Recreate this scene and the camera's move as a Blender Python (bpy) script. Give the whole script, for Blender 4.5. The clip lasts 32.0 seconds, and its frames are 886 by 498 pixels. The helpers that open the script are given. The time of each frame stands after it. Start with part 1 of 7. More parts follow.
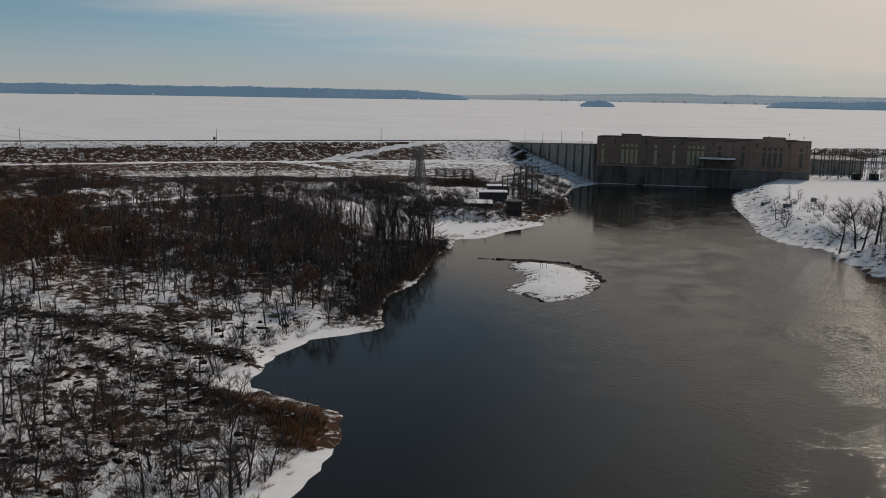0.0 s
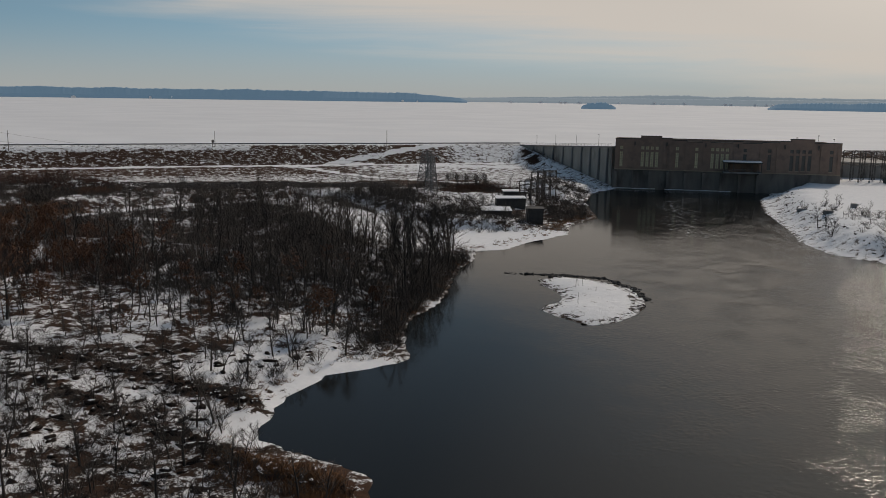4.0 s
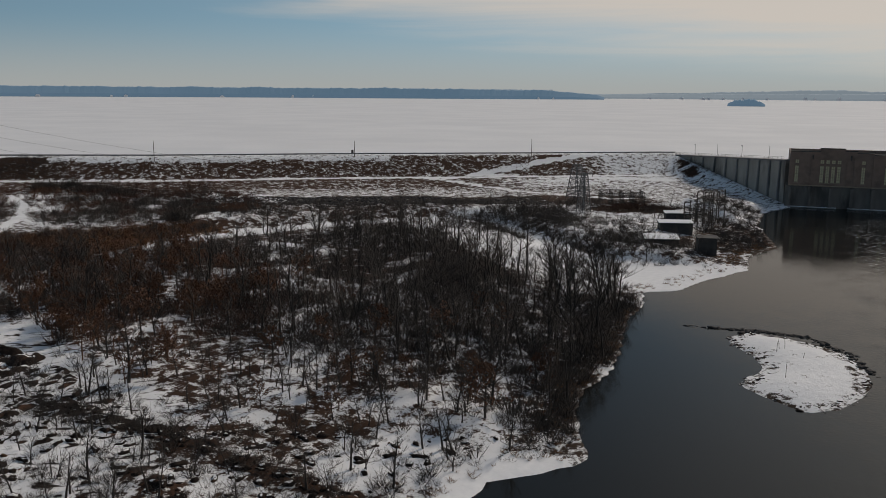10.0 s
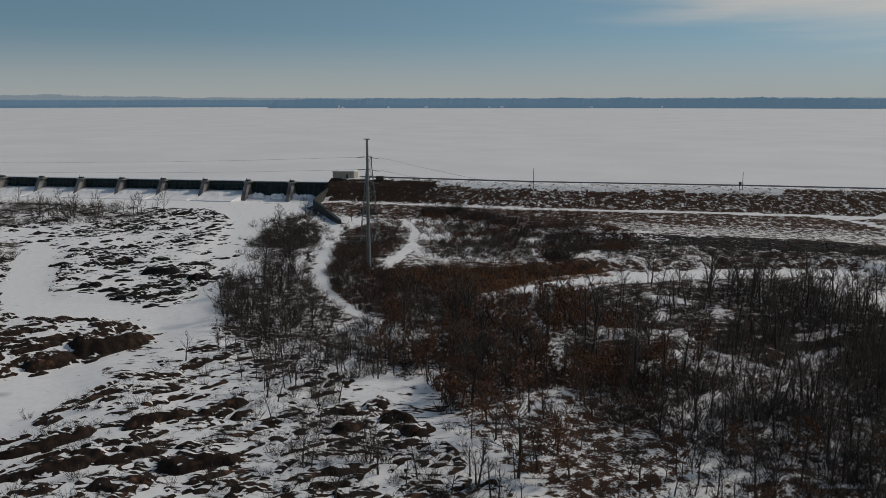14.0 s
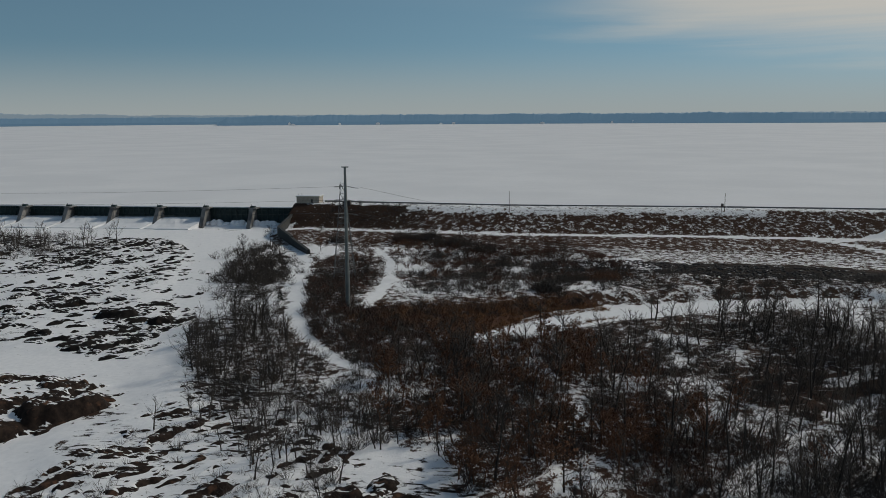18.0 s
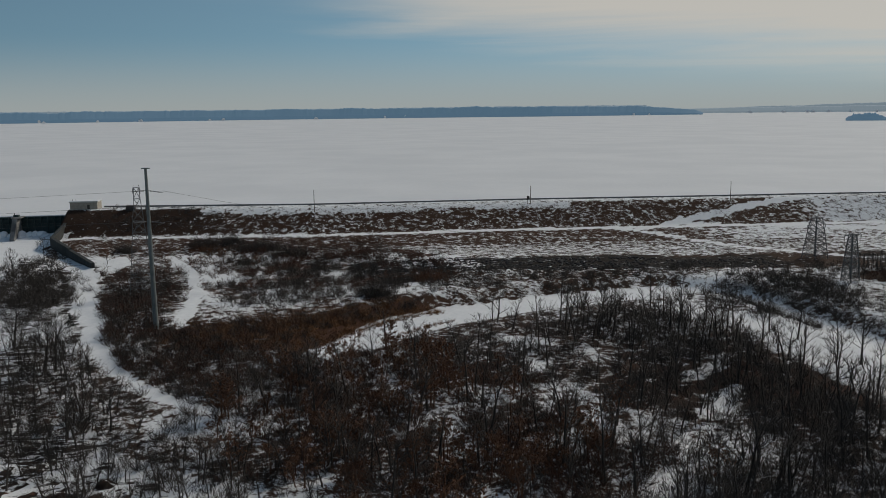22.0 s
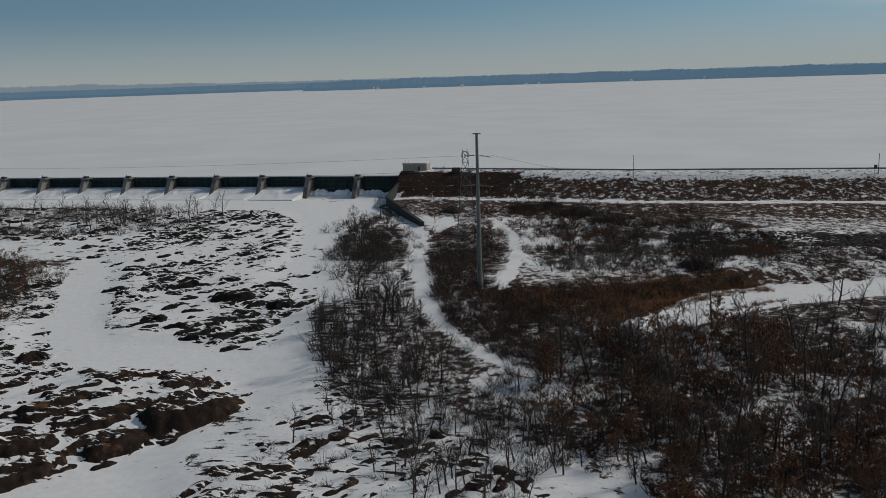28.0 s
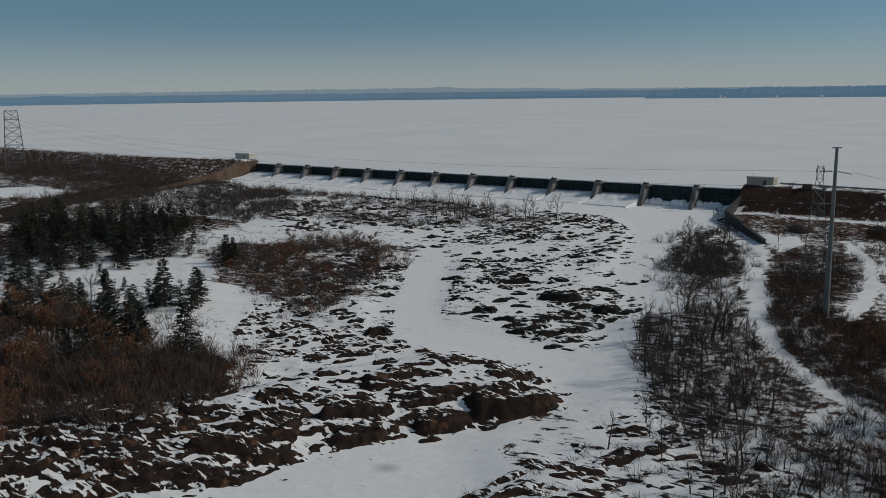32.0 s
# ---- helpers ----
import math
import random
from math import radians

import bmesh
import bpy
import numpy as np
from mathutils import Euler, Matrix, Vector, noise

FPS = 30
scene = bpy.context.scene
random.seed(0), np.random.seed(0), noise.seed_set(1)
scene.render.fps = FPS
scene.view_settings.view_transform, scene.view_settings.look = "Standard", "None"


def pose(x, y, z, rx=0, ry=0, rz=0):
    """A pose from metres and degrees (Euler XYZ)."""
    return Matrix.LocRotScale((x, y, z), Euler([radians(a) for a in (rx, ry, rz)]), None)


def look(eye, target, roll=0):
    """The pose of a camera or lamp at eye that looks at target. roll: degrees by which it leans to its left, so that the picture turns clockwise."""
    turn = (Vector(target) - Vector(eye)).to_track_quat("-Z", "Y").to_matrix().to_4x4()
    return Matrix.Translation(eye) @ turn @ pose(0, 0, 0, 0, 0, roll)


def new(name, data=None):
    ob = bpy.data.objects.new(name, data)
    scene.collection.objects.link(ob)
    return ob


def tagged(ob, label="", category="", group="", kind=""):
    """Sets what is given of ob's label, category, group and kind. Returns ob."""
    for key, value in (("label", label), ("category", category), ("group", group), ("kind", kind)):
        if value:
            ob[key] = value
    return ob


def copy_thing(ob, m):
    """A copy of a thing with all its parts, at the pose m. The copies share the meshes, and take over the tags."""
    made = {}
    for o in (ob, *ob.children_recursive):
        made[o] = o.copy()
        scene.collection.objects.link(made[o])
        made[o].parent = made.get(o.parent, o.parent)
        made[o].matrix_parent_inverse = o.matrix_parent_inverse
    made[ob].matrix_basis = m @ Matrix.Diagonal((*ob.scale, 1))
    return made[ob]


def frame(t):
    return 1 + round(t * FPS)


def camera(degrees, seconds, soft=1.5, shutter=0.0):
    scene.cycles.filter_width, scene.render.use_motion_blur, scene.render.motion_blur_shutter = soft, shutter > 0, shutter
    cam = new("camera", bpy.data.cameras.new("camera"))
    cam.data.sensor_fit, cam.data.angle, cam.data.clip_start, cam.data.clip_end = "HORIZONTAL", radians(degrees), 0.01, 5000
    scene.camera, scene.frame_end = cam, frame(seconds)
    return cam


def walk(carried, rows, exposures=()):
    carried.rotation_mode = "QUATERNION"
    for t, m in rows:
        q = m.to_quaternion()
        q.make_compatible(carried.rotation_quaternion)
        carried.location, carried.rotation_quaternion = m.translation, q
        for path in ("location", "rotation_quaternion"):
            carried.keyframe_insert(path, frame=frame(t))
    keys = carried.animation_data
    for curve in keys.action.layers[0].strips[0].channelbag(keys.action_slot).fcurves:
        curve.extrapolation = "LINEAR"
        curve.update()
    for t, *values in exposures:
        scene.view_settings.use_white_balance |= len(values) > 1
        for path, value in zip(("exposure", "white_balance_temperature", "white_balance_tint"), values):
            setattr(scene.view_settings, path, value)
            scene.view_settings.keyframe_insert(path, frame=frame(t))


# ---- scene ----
FOV = 54.13
PATH = [  # seconds, place, turn to the right, tilt down, roll
    (0, 132.04, -457.33, 38.54, 21.226, 10.161, 0.950),
    (0.5, 132.35, -455.09, 38.04, 21.182, 9.968, 0.814),
    (1, 132.56, -452.67, 37.91, 21.131, 9.977, 0.730),
    (1.5, 132.78, -450.07, 37.87, 21.087, 9.985, 0.729),
    (2, 133.00, -447.34, 37.70, 21.114, 9.971, 0.798),
    (2.5, 133.20, -444.75, 37.59, 21.142, 9.988, 0.872),
    (3, 133.45, -442.37, 37.53, 21.165, 10.006, 0.909),
    (3.5, 133.75, -439.92, 37.45, 21.292, 9.989, 0.897),
    (5.5, 134.84, -431.15, 37.46, 21.303, 9.961, 0.701),
    (6, 135.00, -429.30, 37.78, 21.276, 10.099, 0.702),
    (6.5, 135.18, -426.87, 37.72, 21.588, 10.013, 0.702),
    (7, 135.39, -424.44, 37.76, 21.782, 10.048, 0.720),
    (7.5, 135.60, -422.26, 38.12, 22.040, 10.092, 0.744),
    (8, 135.78, -420.12, 38.62, 22.258, 10.131, 0.723),
    (8.5, 135.86, -418.24, 39.35, 22.400, 10.109, 0.650),
    (9, 135.85, -416.62, 40.32, 22.471, 10.140, 0.555),
    (9.5, 135.97, -414.96, 41.35, 18.239, 10.240, 0.466),
    (10, 136.13, -413.14, 42.39, 12.542, 10.303, 0.378),
    (10.5, 135.81, -411.41, 43.51, 10.418, 10.300, 0.315),
    (11, 135.17, -409.70, 44.64, 6.588, 10.311, 0.272),
    (11.5, 134.89, -407.53, 45.61, 4.170, 10.289, 0.235),
    (12, 134.80, -405.03, 46.28, 4.148, 10.195, 0.198),
    (12.5, 134.36, -402.55, 46.73, 4.571, 9.931, 0.139),
    (13, 133.16, -400.26, 47.55, 0.329, 9.877, 0.037),
    (13.5, 131.25, -398.19, 48.92, -7.653, 9.983, -0.063),
    (14, 129.42, -396.02, 50.12, -11.111, 9.802, -0.079),
    (14.5, 128.09, -393.60, 50.76, -10.947, 9.550, -0.085),
    (16.5, 122.31, -385.19, 52.16, -9.354, 8.933, -0.374),
    (17, 120.52, -383.13, 52.13, -8.827, 8.800, -0.394),
    (17.5, 118.87, -380.99, 52.10, -8.448, 8.801, -0.413),
    (18, 117.35, -378.99, 52.18, -7.878, 8.793, -0.396),
    (18.5, 115.95, -377.20, 52.41, -7.369, 8.809, -0.340),
    (19, 114.40, -375.24, 52.42, -6.894, 8.924, -0.294),
    (19.5, 112.48, -372.93, 52.08, -6.423, 8.844, -0.300),
    (20, 110.47, -370.60, 51.80, -5.987, 8.860, -0.361),
    (20.5, 108.60, -368.30, 51.60, -4.680, 8.900, -0.478),
    (21, 106.83, -365.86, 51.19, 3.256, 8.946, -0.628),
    (21.5, 105.36, -363.59, 51.08, 6.664, 8.943, -0.714),
    (22, 104.22, -361.70, 51.55, 6.981, 9.227, -0.720),
    (22.5, 103.10, -359.87, 51.76, 7.361, 9.384, -0.697),
    (23, 101.93, -358.29, 51.69, 7.620, 9.273, -0.707),
    (23.5, 100.75, -357.53, 51.95, 7.741, 9.562, -0.778),
    (24, 99.67, -357.45, 52.04, 7.835, 9.760, -0.896),
    (24.5, 98.83, -357.75, 51.53, 7.923, 9.865, -1.011),
    (26.5, 99.54, -358.68, 51.88, 0.685, 10.663, -1.974),
    (27, 99.82, -359.11, 51.90, -3.659, 10.801, -1.987),
    (27.5, 100.38, -359.44, 52.01, -8.174, 11.119, -1.972),
    (28, 100.91, -359.58, 52.06, -13.485, 11.181, -1.879),
    (28.5, 101.05, -359.35, 51.93, -17.820, 11.236, -1.679),
    (29, 100.67, -358.83, 51.65, -23.052, 11.091, -1.355),
    (29.5, 100.05, -358.44, 51.41, -27.811, 10.914, -0.956),
    (30, 99.64, -358.46, 51.37, -30.954, 10.743, -0.628),
    (30.5, 99.40, -358.84, 51.38, -31.975, 10.561, -0.463),
    (31, 99.30, -359.36, 51.29, -31.712, 10.381, -0.473),
    (31.5, 99.56, -359.68, 51.33, -32.352, 10.256, -0.583),
    (32, 100.16, -359.62, 51.76, -35.253, 10.281, -0.711),
]


def heading(row):
    t, x, y, z, right, down, roll = row
    a, b = radians(right), radians(down)
    way = Vector((math.sin(a) * math.cos(b), math.cos(a) * math.cos(b), -math.sin(b)))
    return t, look((x, y, z), Vector((x, y, z)) + way * 100, roll)


cam = camera(FOV, 32.0, soft=0.62)
walk(cam, [heading(r) for r in PATH], [(0, -0.13, 7350, 13), (9, -0.13, 7350, 13), (13, -0.2, 7200, 12), (17, -0.27, 6900, 7), (20, -0.28, 6850, 7), (24, -0.22, 7050, 9), (27, -0.27, 7050, 9), (29, -0.3, 6850, 8), (32, -0.31, 6800, 7)])

# ---- sky, sun ----
SUN_AZ, SUN_EL = radians(54), radians(35)   # to the right of +y, above the horizon
world = bpy.data.worlds.new("winter_sky")
scene.world = world
world.use_nodes = True
wn, wl = world.node_tree.nodes, world.node_tree.links
wn.clear()
w_out = wn.new("ShaderNodeOutputWorld")
w_bg = wn.new("ShaderNodeBackground")
w_sky = wn.new("ShaderNodeTexSky")
w_sky.sky_type = "NISHITA"
w_sky.sun_disc = False
w_sky.sun_elevation = SUN_EL
w_sky.sun_rotation = SUN_AZ
w_sky.air_density, w_sky.dust_density, w_sky.ozone_density = 1.0, 0.3, 1.0
w_co = wn.new("ShaderNodeTexCoord")


def w_node(kind, **values):
    q = wn.new(kind)
    for key, v in values.items():
        q.inputs[key.replace("_", " ")].default_value = v
    return q


# the clear part of the sky
w_lift = w_node("ShaderNodeVectorMath")
w_lift.operation = "ADD"
w_lift.inputs[1].default_value = (0, 0, 0.16)
w_norm = wn.new("ShaderNodeVectorMath")
w_norm.operation = "NORMALIZE"
wl.new(w_co.outputs["Generated"], w_lift.inputs[0])
wl.new(w_lift.outputs["Vector"], w_norm.inputs[0])
wl.new(w_norm.outputs["Vector"], w_sky.inputs["Vector"])
# grey haze along the horizon
w_sep = wn.new("ShaderNodeSeparateXYZ")
w_hz = w_node("ShaderNodeMapRange", From_Min=-0.01, From_Max=0.085, To_Min=0.95, To_Max=0.0)
w_hz.interpolation_type = "SMOOTHSTEP"
w_haze = wn.new("ShaderNodeMix")
w_haze.data_type = "RGBA"
w_haze.inputs["B"].default_value = (5.0, 5.5, 5.8, 1)
wl.new(w_co.outputs["Generated"], w_sep.inputs["Vector"])
wl.new(w_sep.outputs["Z"], w_hz.inputs["Value"])
wl.new(w_hz.outputs["Result"], w_haze.inputs["Factor"])
w_tone = wn.new("ShaderNodeVectorMath")
w_tone.operation = "MULTIPLY"
w_tone.inputs[1].default_value = (0.86, 1.05, 1.02)
wl.new(w_sky.outputs["Color"], w_tone.inputs[0])
wl.new(w_tone.outputs["Vector"], w_haze.inputs["A"])
# thin high cloud, lower towards the sun's side, with a streaky edge
w_map = w_node("ShaderNodeMapping", Rotation=(0, 0, radians(8)), Scale=(1.2, 2.0, 22.0))
w_no = w_node("ShaderNodeTexNoise", Scale=2.2, Detail=7.0, Roughness=0.55, Distortion=0.4)
w_dot = wn.new("ShaderNodeVectorMath")
w_dot.operation = "DOT_PRODUCT"
w_dot.inputs[1].default_value = (0.13, -0.012, 1.0)
w_add = wn.new("ShaderNodeMath")
w_add.operation = "MULTIPLY_ADD"
w_add.inputs[1].default_value = 0.075
w_ramp = w_node("ShaderNodeMapRange", From_Min=0.108, From_Max=0.18, To_Max=0.9)
w_ramp.interpolation_type = "SMOOTHSTEP"
w_mix = wn.new("ShaderNodeMix")
w_mix.data_type = "RGBA"
w_mix.inputs["B"].default_value = (8.2, 7.9, 7.6, 1)
wl.new(w_co.outputs["Generated"], w_map.inputs["Vector"])
wl.new(w_map.outputs["Vector"], w_no.inputs["Vector"])
wl.new(w_co.outputs["Generated"], w_dot.inputs[0])
wl.new(w_no.outputs["Fac"], w_add.inputs[0])
wl.new(w_dot.outputs["Value"], w_add.inputs[2])
wl.new(w_add.outputs["Value"], w_ramp.inputs["Value"])
w_thin = w_node("ShaderNodeMapRange", From_Min=0.07, From_Max=0.14, To_Min=1.0, To_Max=0.05)   # thinner overhead and away from the sun
w_thin.interpolation_type = "SMOOTHSTEP"
w_mul = wn.new("ShaderNodeMath")
w_mul.operation = "MULTIPLY"
w_high = wn.new("ShaderNodeVectorMath")
w_high.operation = "DOT_PRODUCT"
w_high.inputs[1].default_value = (-0.3, 0.0, 1.0)
wl.new(w_co.outputs["Generated"], w_high.inputs[0])
wl.new(w_high.outputs["Value"], w_thin.inputs["Value"])
wl.new(w_ramp.outputs["Result"], w_mul.inputs[0])
wl.new(w_thin.outputs["Result"], w_mul.inputs[1])
wl.new(w_mul.outputs["Value"], w_mix.inputs["Factor"])
wl.new(w_haze.outputs["Result"], w_mix.inputs["A"])
# the sun's wide glow in that cloud
w_sun = wn.new("ShaderNodeVectorMath")
w_sun.operation = "DOT_PRODUCT"
w_sun.inputs[1].default_value = (math.sin(SUN_AZ) * math.cos(SUN_EL), math.cos(SUN_AZ) * math.cos(SUN_EL), math.sin(SUN_EL))
w_near = w_node("ShaderNodeMapRange", From_Min=0.84, From_Max=0.99)
w_pow = wn.new("ShaderNodeMath")
w_pow.operation = "POWER"
w_pow.inputs[1].default_value = 1.6
w_glow = wn.new("ShaderNodeMix")
w_glow.data_type = "RGBA"
w_glow.blend_type = "ADD"
w_glow.inputs["B"].default_value = (10.0, 9.0, 8.0, 1)
wl.new(w_co.outputs["Generated"], w_sun.inputs[0])
wl.new(w_sun.outputs["Value"], w_near.inputs["Value"])
wl.new(w_near.outputs["Result"], w_pow.inputs[0])
wl.new(w_pow.outputs["Value"], w_glow.inputs["Factor"])
wl.new(w_mix.outputs["Result"], w_glow.inputs["A"])
wl.new(w_glow.outputs["Result"], w_bg.inputs["Color"])
w_bg.inputs["Strength"].default_value = 0.075
wl.new(w_bg.outputs["Background"], w_out.inputs["Surface"])
sun = new("sun", bpy.data.lights.new("sun", "SUN"))
sun.data.energy, sun.data.angle, sun.data.color = 1.9, radians(6.0), (1.0, 0.94, 0.86)
SUN_WAY = Vector((math.sin(SUN_AZ) * math.cos(SUN_EL), math.cos(SUN_AZ) * math.cos(SUN_EL), math.sin(SUN_EL)))
sun.matrix_world = look(SUN_WAY * 500, (0, 0, 0))

# ---- helpers ----
R = random.Random(7)


def bm_new():
    return bmesh.new()


def box(bm, x0, y0, z0, x1, y1, z1):
    v = [bm.verts.new(p) for p in ((x0, y0, z0), (x1, y0, z0), (x1, y1, z0), (x0, y1, z0), (x0, y0, z1), (x1, y0, z1), (x1, y1, z1), (x0, y1, z1))]
    for f in ((3, 2, 1, 0), (4, 5, 6, 7), (0, 1, 5, 4), (1, 2, 6, 5), (2, 3, 7, 6), (3, 0, 4, 7)):
        bm.faces.new([v[i] for i in f])
    return bm


def bar(bm, a, b, r0, r1=None, n=5, cap=True):
    """A tapered bar from a to b."""
    a, b = Vector(a), Vector(b)
    r1 = r0 if r1 is None else r1
    d = (b - a).normalized()
    s = d.orthogonal().normalized()
    u = d.cross(s)
    ra = [bm.verts.new(a + (s * math.cos(i * math.tau / n) + u * math.sin(i * math.tau / n)) * r0) for i in range(n)]
    if r1 <= 0:
        tip = bm.verts.new(b)
        for i in range(n):
            bm.faces.new((ra[i], ra[(i + 1) % n], tip))
        return bm
    rb = [bm.verts.new(b + (s * math.cos(i * math.tau / n) + u * math.sin(i * math.tau / n)) * r1) for i in range(n)]
    for i in range(n):
        bm.faces.new((ra[i], ra[(i + 1) % n], rb[(i + 1) % n], rb[i]))
    if cap:
        bm.faces.new(ra[::-1])
        bm.faces.new(rb)
    return bm


def tube(bm, pts, r0, r1, n=4):
    """One connected tapered bar through points."""
    pts = [Vector(p) for p in pts]
    d = (pts[-1] - pts[0]).normalized()
    s = d.orthogonal().normalized()
    u = d.cross(s)
    rings = []
    for k, p in enumerate(pts):
        r = r0 + (r1 - r0) * k / (len(pts) - 1)
        rings.append([bm.verts.new(p + (s * math.cos(i * math.tau / n) + u * math.sin(i * math.tau / n)) * r) for i in range(n)])
    for a, b in zip(rings, rings[1:]):
        for i in range(n):
            bm.faces.new((a[i], a[(i + 1) % n], b[(i + 1) % n], b[i]))
    bm.faces.new(rings[0][::-1])
    bm.faces.new(rings[-1])
    return bm


def prism(bm, profile, y0, y1):
    """A profile in x, z drawn along y."""
    a = [bm.verts.new((x, y0, z)) for x, z in profile]
    b = [bm.verts.new((x, y1, z)) for x, z in profile]
    n = len(profile)
    for i in range(n):
        bm.faces.new((a[i], a[(i + 1) % n], b[(i + 1) % n], b[i]))
    bm.faces.new(a[::-1])
    bm.faces.new(b)
    return bm


def mesh_of(name, bm, material, smooth=False):
    me = bpy.data.meshes.new(name)
    bmesh.ops.recalc_face_normals(bm, faces=bm.faces)
    bm.to_mesh(me)
    bm.free()
    me.materials.append(material)
    if smooth:
        me.polygons.foreach_set("use_smooth", [True] * len(me.polygons))
    return me


def part(name, bm, material, parent, label="", smooth=False):
    ob = new(name, bm if isinstance(bm, bpy.types.Mesh) else mesh_of(name, bm, material, smooth))
    ob.parent = parent
    if label:
        ob["label"] = label
    return ob


def thing(name, m, label, category, group="", kind=""):
    ob = new(name)
    ob.empty_display_size = 0.3
    ob.matrix_world = m
    return tagged(ob, label, category, group, kind)


def solid(name, bm, material, label, category="", group="", kind="", m=None, smooth=False):
    ob = new(name, mesh_of(name, bm, material, smooth))
    if m is not None:
        ob.matrix_world = m
    return tagged(ob, label, category, group, kind)


# ---- materials ----
def mat(name, c0, c1, scale=3.0, rough=0.85, metal=0.0, bump=0.15, fine=30.0, c2=None, spots=0.55, stretch=(1, 1, 1)):
    """Two tones mixed at a coarse and a fine scale, with relief; c2: stains."""
    m = bpy.data.materials.new(name)
    m.use_nodes = True
    n, l = m.node_tree.nodes, m.node_tree.links
    b = n["Principled BSDF"]
    b.inputs["Roughness"].default_value, b.inputs["Metallic"].default_value = rough, metal
    geo = n.new("ShaderNodeNewGeometry")
    mp = n.new("ShaderNodeMapping")
    mp.inputs["Scale"].default_value = stretch
    l.new(geo.outputs["Position"], mp.inputs["Vector"])
    a = n.new("ShaderNodeTexNoise")
    a.inputs["Scale"].default_value, a.inputs["Detail"].default_value = 1 / scale, 5
    f = n.new("ShaderNodeTexNoise")
    f.inputs["Scale"].default_value, f.inputs["Detail"].default_value = fine / scale, 4
    for q in (a, f):
        l.new(mp.outputs["Vector"], q.inputs["Vector"])
    mix = n.new("ShaderNodeMath")
    mix.operation = "MULTIPLY_ADD"
    mix.inputs[1].default_value = 0.45
    l.new(f.outputs["Fac"], mix.inputs[0])
    l.new(a.outputs["Fac"], mix.inputs[2])
    rg = n.new("ShaderNodeMapRange")
    rg.inputs["From Min"].default_value, rg.inputs["From Max"].default_value = 0.5, 0.95
    l.new(mix.outputs["Value"], rg.inputs["Value"])
    col = n.new("ShaderNodeMix")
    col.data_type = "RGBA"
    col.inputs["A"].default_value, col.inputs["B"].default_value = (*c0, 1), (*c1, 1)
    l.new(rg.outputs["Result"], col.inputs["Factor"])
    out = col.outputs["Result"]
    if c2:
        st = n.new("ShaderNodeTexNoise")
        st.inputs["Scale"].default_value, st.inputs["Detail"].default_value = 0.6 / scale, 7
        l.new(mp.outputs["Vector"], st.inputs["Vector"])
        sr = n.new("ShaderNodeMapRange")
        sr.inputs["From Min"].default_value, sr.inputs["From Max"].default_value = spots, spots + 0.12
        l.new(st.outputs["Fac"], sr.inputs["Value"])
        c = n.new("ShaderNodeMix")
        c.data_type = "RGBA"
        c.inputs["B"].default_value = (*c2, 1)
        l.new(sr.outputs["Result"], c.inputs["Factor"])
        l.new(out, c.inputs["A"])
        out = c.outputs["Result"]
    l.new(out, b.inputs["Base Color"])
    if bump:
        bp = n.new("ShaderNodeBump")
        bp.inputs["Strength"].default_value, bp.inputs["Distance"].default_value = bump, 0.1
        l.new(mix.outputs["Value"], bp.inputs["Height"])
        l.new(bp.outputs["Normal"], b.inputs["Normal"])
    return m


M_BRICK = mat("brown_brick", (0.205, 0.142, 0.112), (0.27, 0.187, 0.148), 2.0, 0.9, c2=(0.18, 0.126, 0.1))
M_STONE = mat("buff_stone_trim", (0.26, 0.2, 0.15), (0.36, 0.29, 0.22), 1.5)
M_CONC = mat("old_concrete", (0.25, 0.24, 0.22), (0.38, 0.365, 0.335), 3.0, 0.9, c2=(0.11, 0.105, 0.1), stretch=(1, 1, 0.35))
M_CONC_DARK = mat("wet_concrete", (0.13, 0.13, 0.13), (0.25, 0.245, 0.24), 3.0, 0.75, c2=(0.07, 0.07, 0.072), spots=0.55, stretch=(1, 1, 0.35))
M_BASE = mat("stained_brown_concrete", (0.12, 0.106, 0.094), (0.21, 0.186, 0.166), 3.0, 0.85, c2=(0.075, 0.067, 0.06), spots=0.54, stretch=(1, 1, 0.3))
M_WALL = mat("weathered_buff_concrete", (0.27, 0.245, 0.212), (0.39, 0.36, 0.315), 3.5, 0.9, c2=(0.18, 0.16, 0.14), spots=0.56, stretch=(1, 1, 0.3))
M_GATE = mat("dark_green_steel", (0.012, 0.03, 0.032), (0.025, 0.05, 0.052), 1.5, 0.6, 0.2, c2=(0.03, 0.022, 0.018), spots=0.62)
M_STEEL = mat("galvanised_steel", (0.1, 0.105, 0.11), (0.2, 0.205, 0.21), 0.6, 0.6, 0.5)
M_RUST = mat("weathered_dark_steel", (0.05, 0.045, 0.042), (0.11, 0.095, 0.085), 0.7, 0.75, 0.3)
M_MONO = mat("grey_green_steel_pole", (0.13, 0.155, 0.155), (0.2, 0.225, 0.22), 1.2, 0.6, 0.3)
M_WOODPOLE = mat("weathered_timber", (0.07, 0.055, 0.045), (0.13, 0.105, 0.085), 0.4)
M_SNOW = mat("clean_snow", (0.72, 0.74, 0.77), (0.82, 0.83, 0.85), 5.0, 0.9, bump=0.35)
M_WALLDARK = mat("mossy_dark_concrete", (0.018, 0.021, 0.021), (0.04, 0.041, 0.04), 2.0, 0.9, c2=(0.06, 0.06, 0.056), spots=0.62, stretch=(1, 1, 0.3))
M_ROOF = mat("tarred_roof", (0.025, 0.025, 0.027), (0.05, 0.05, 0.05), 2.0, 0.9)
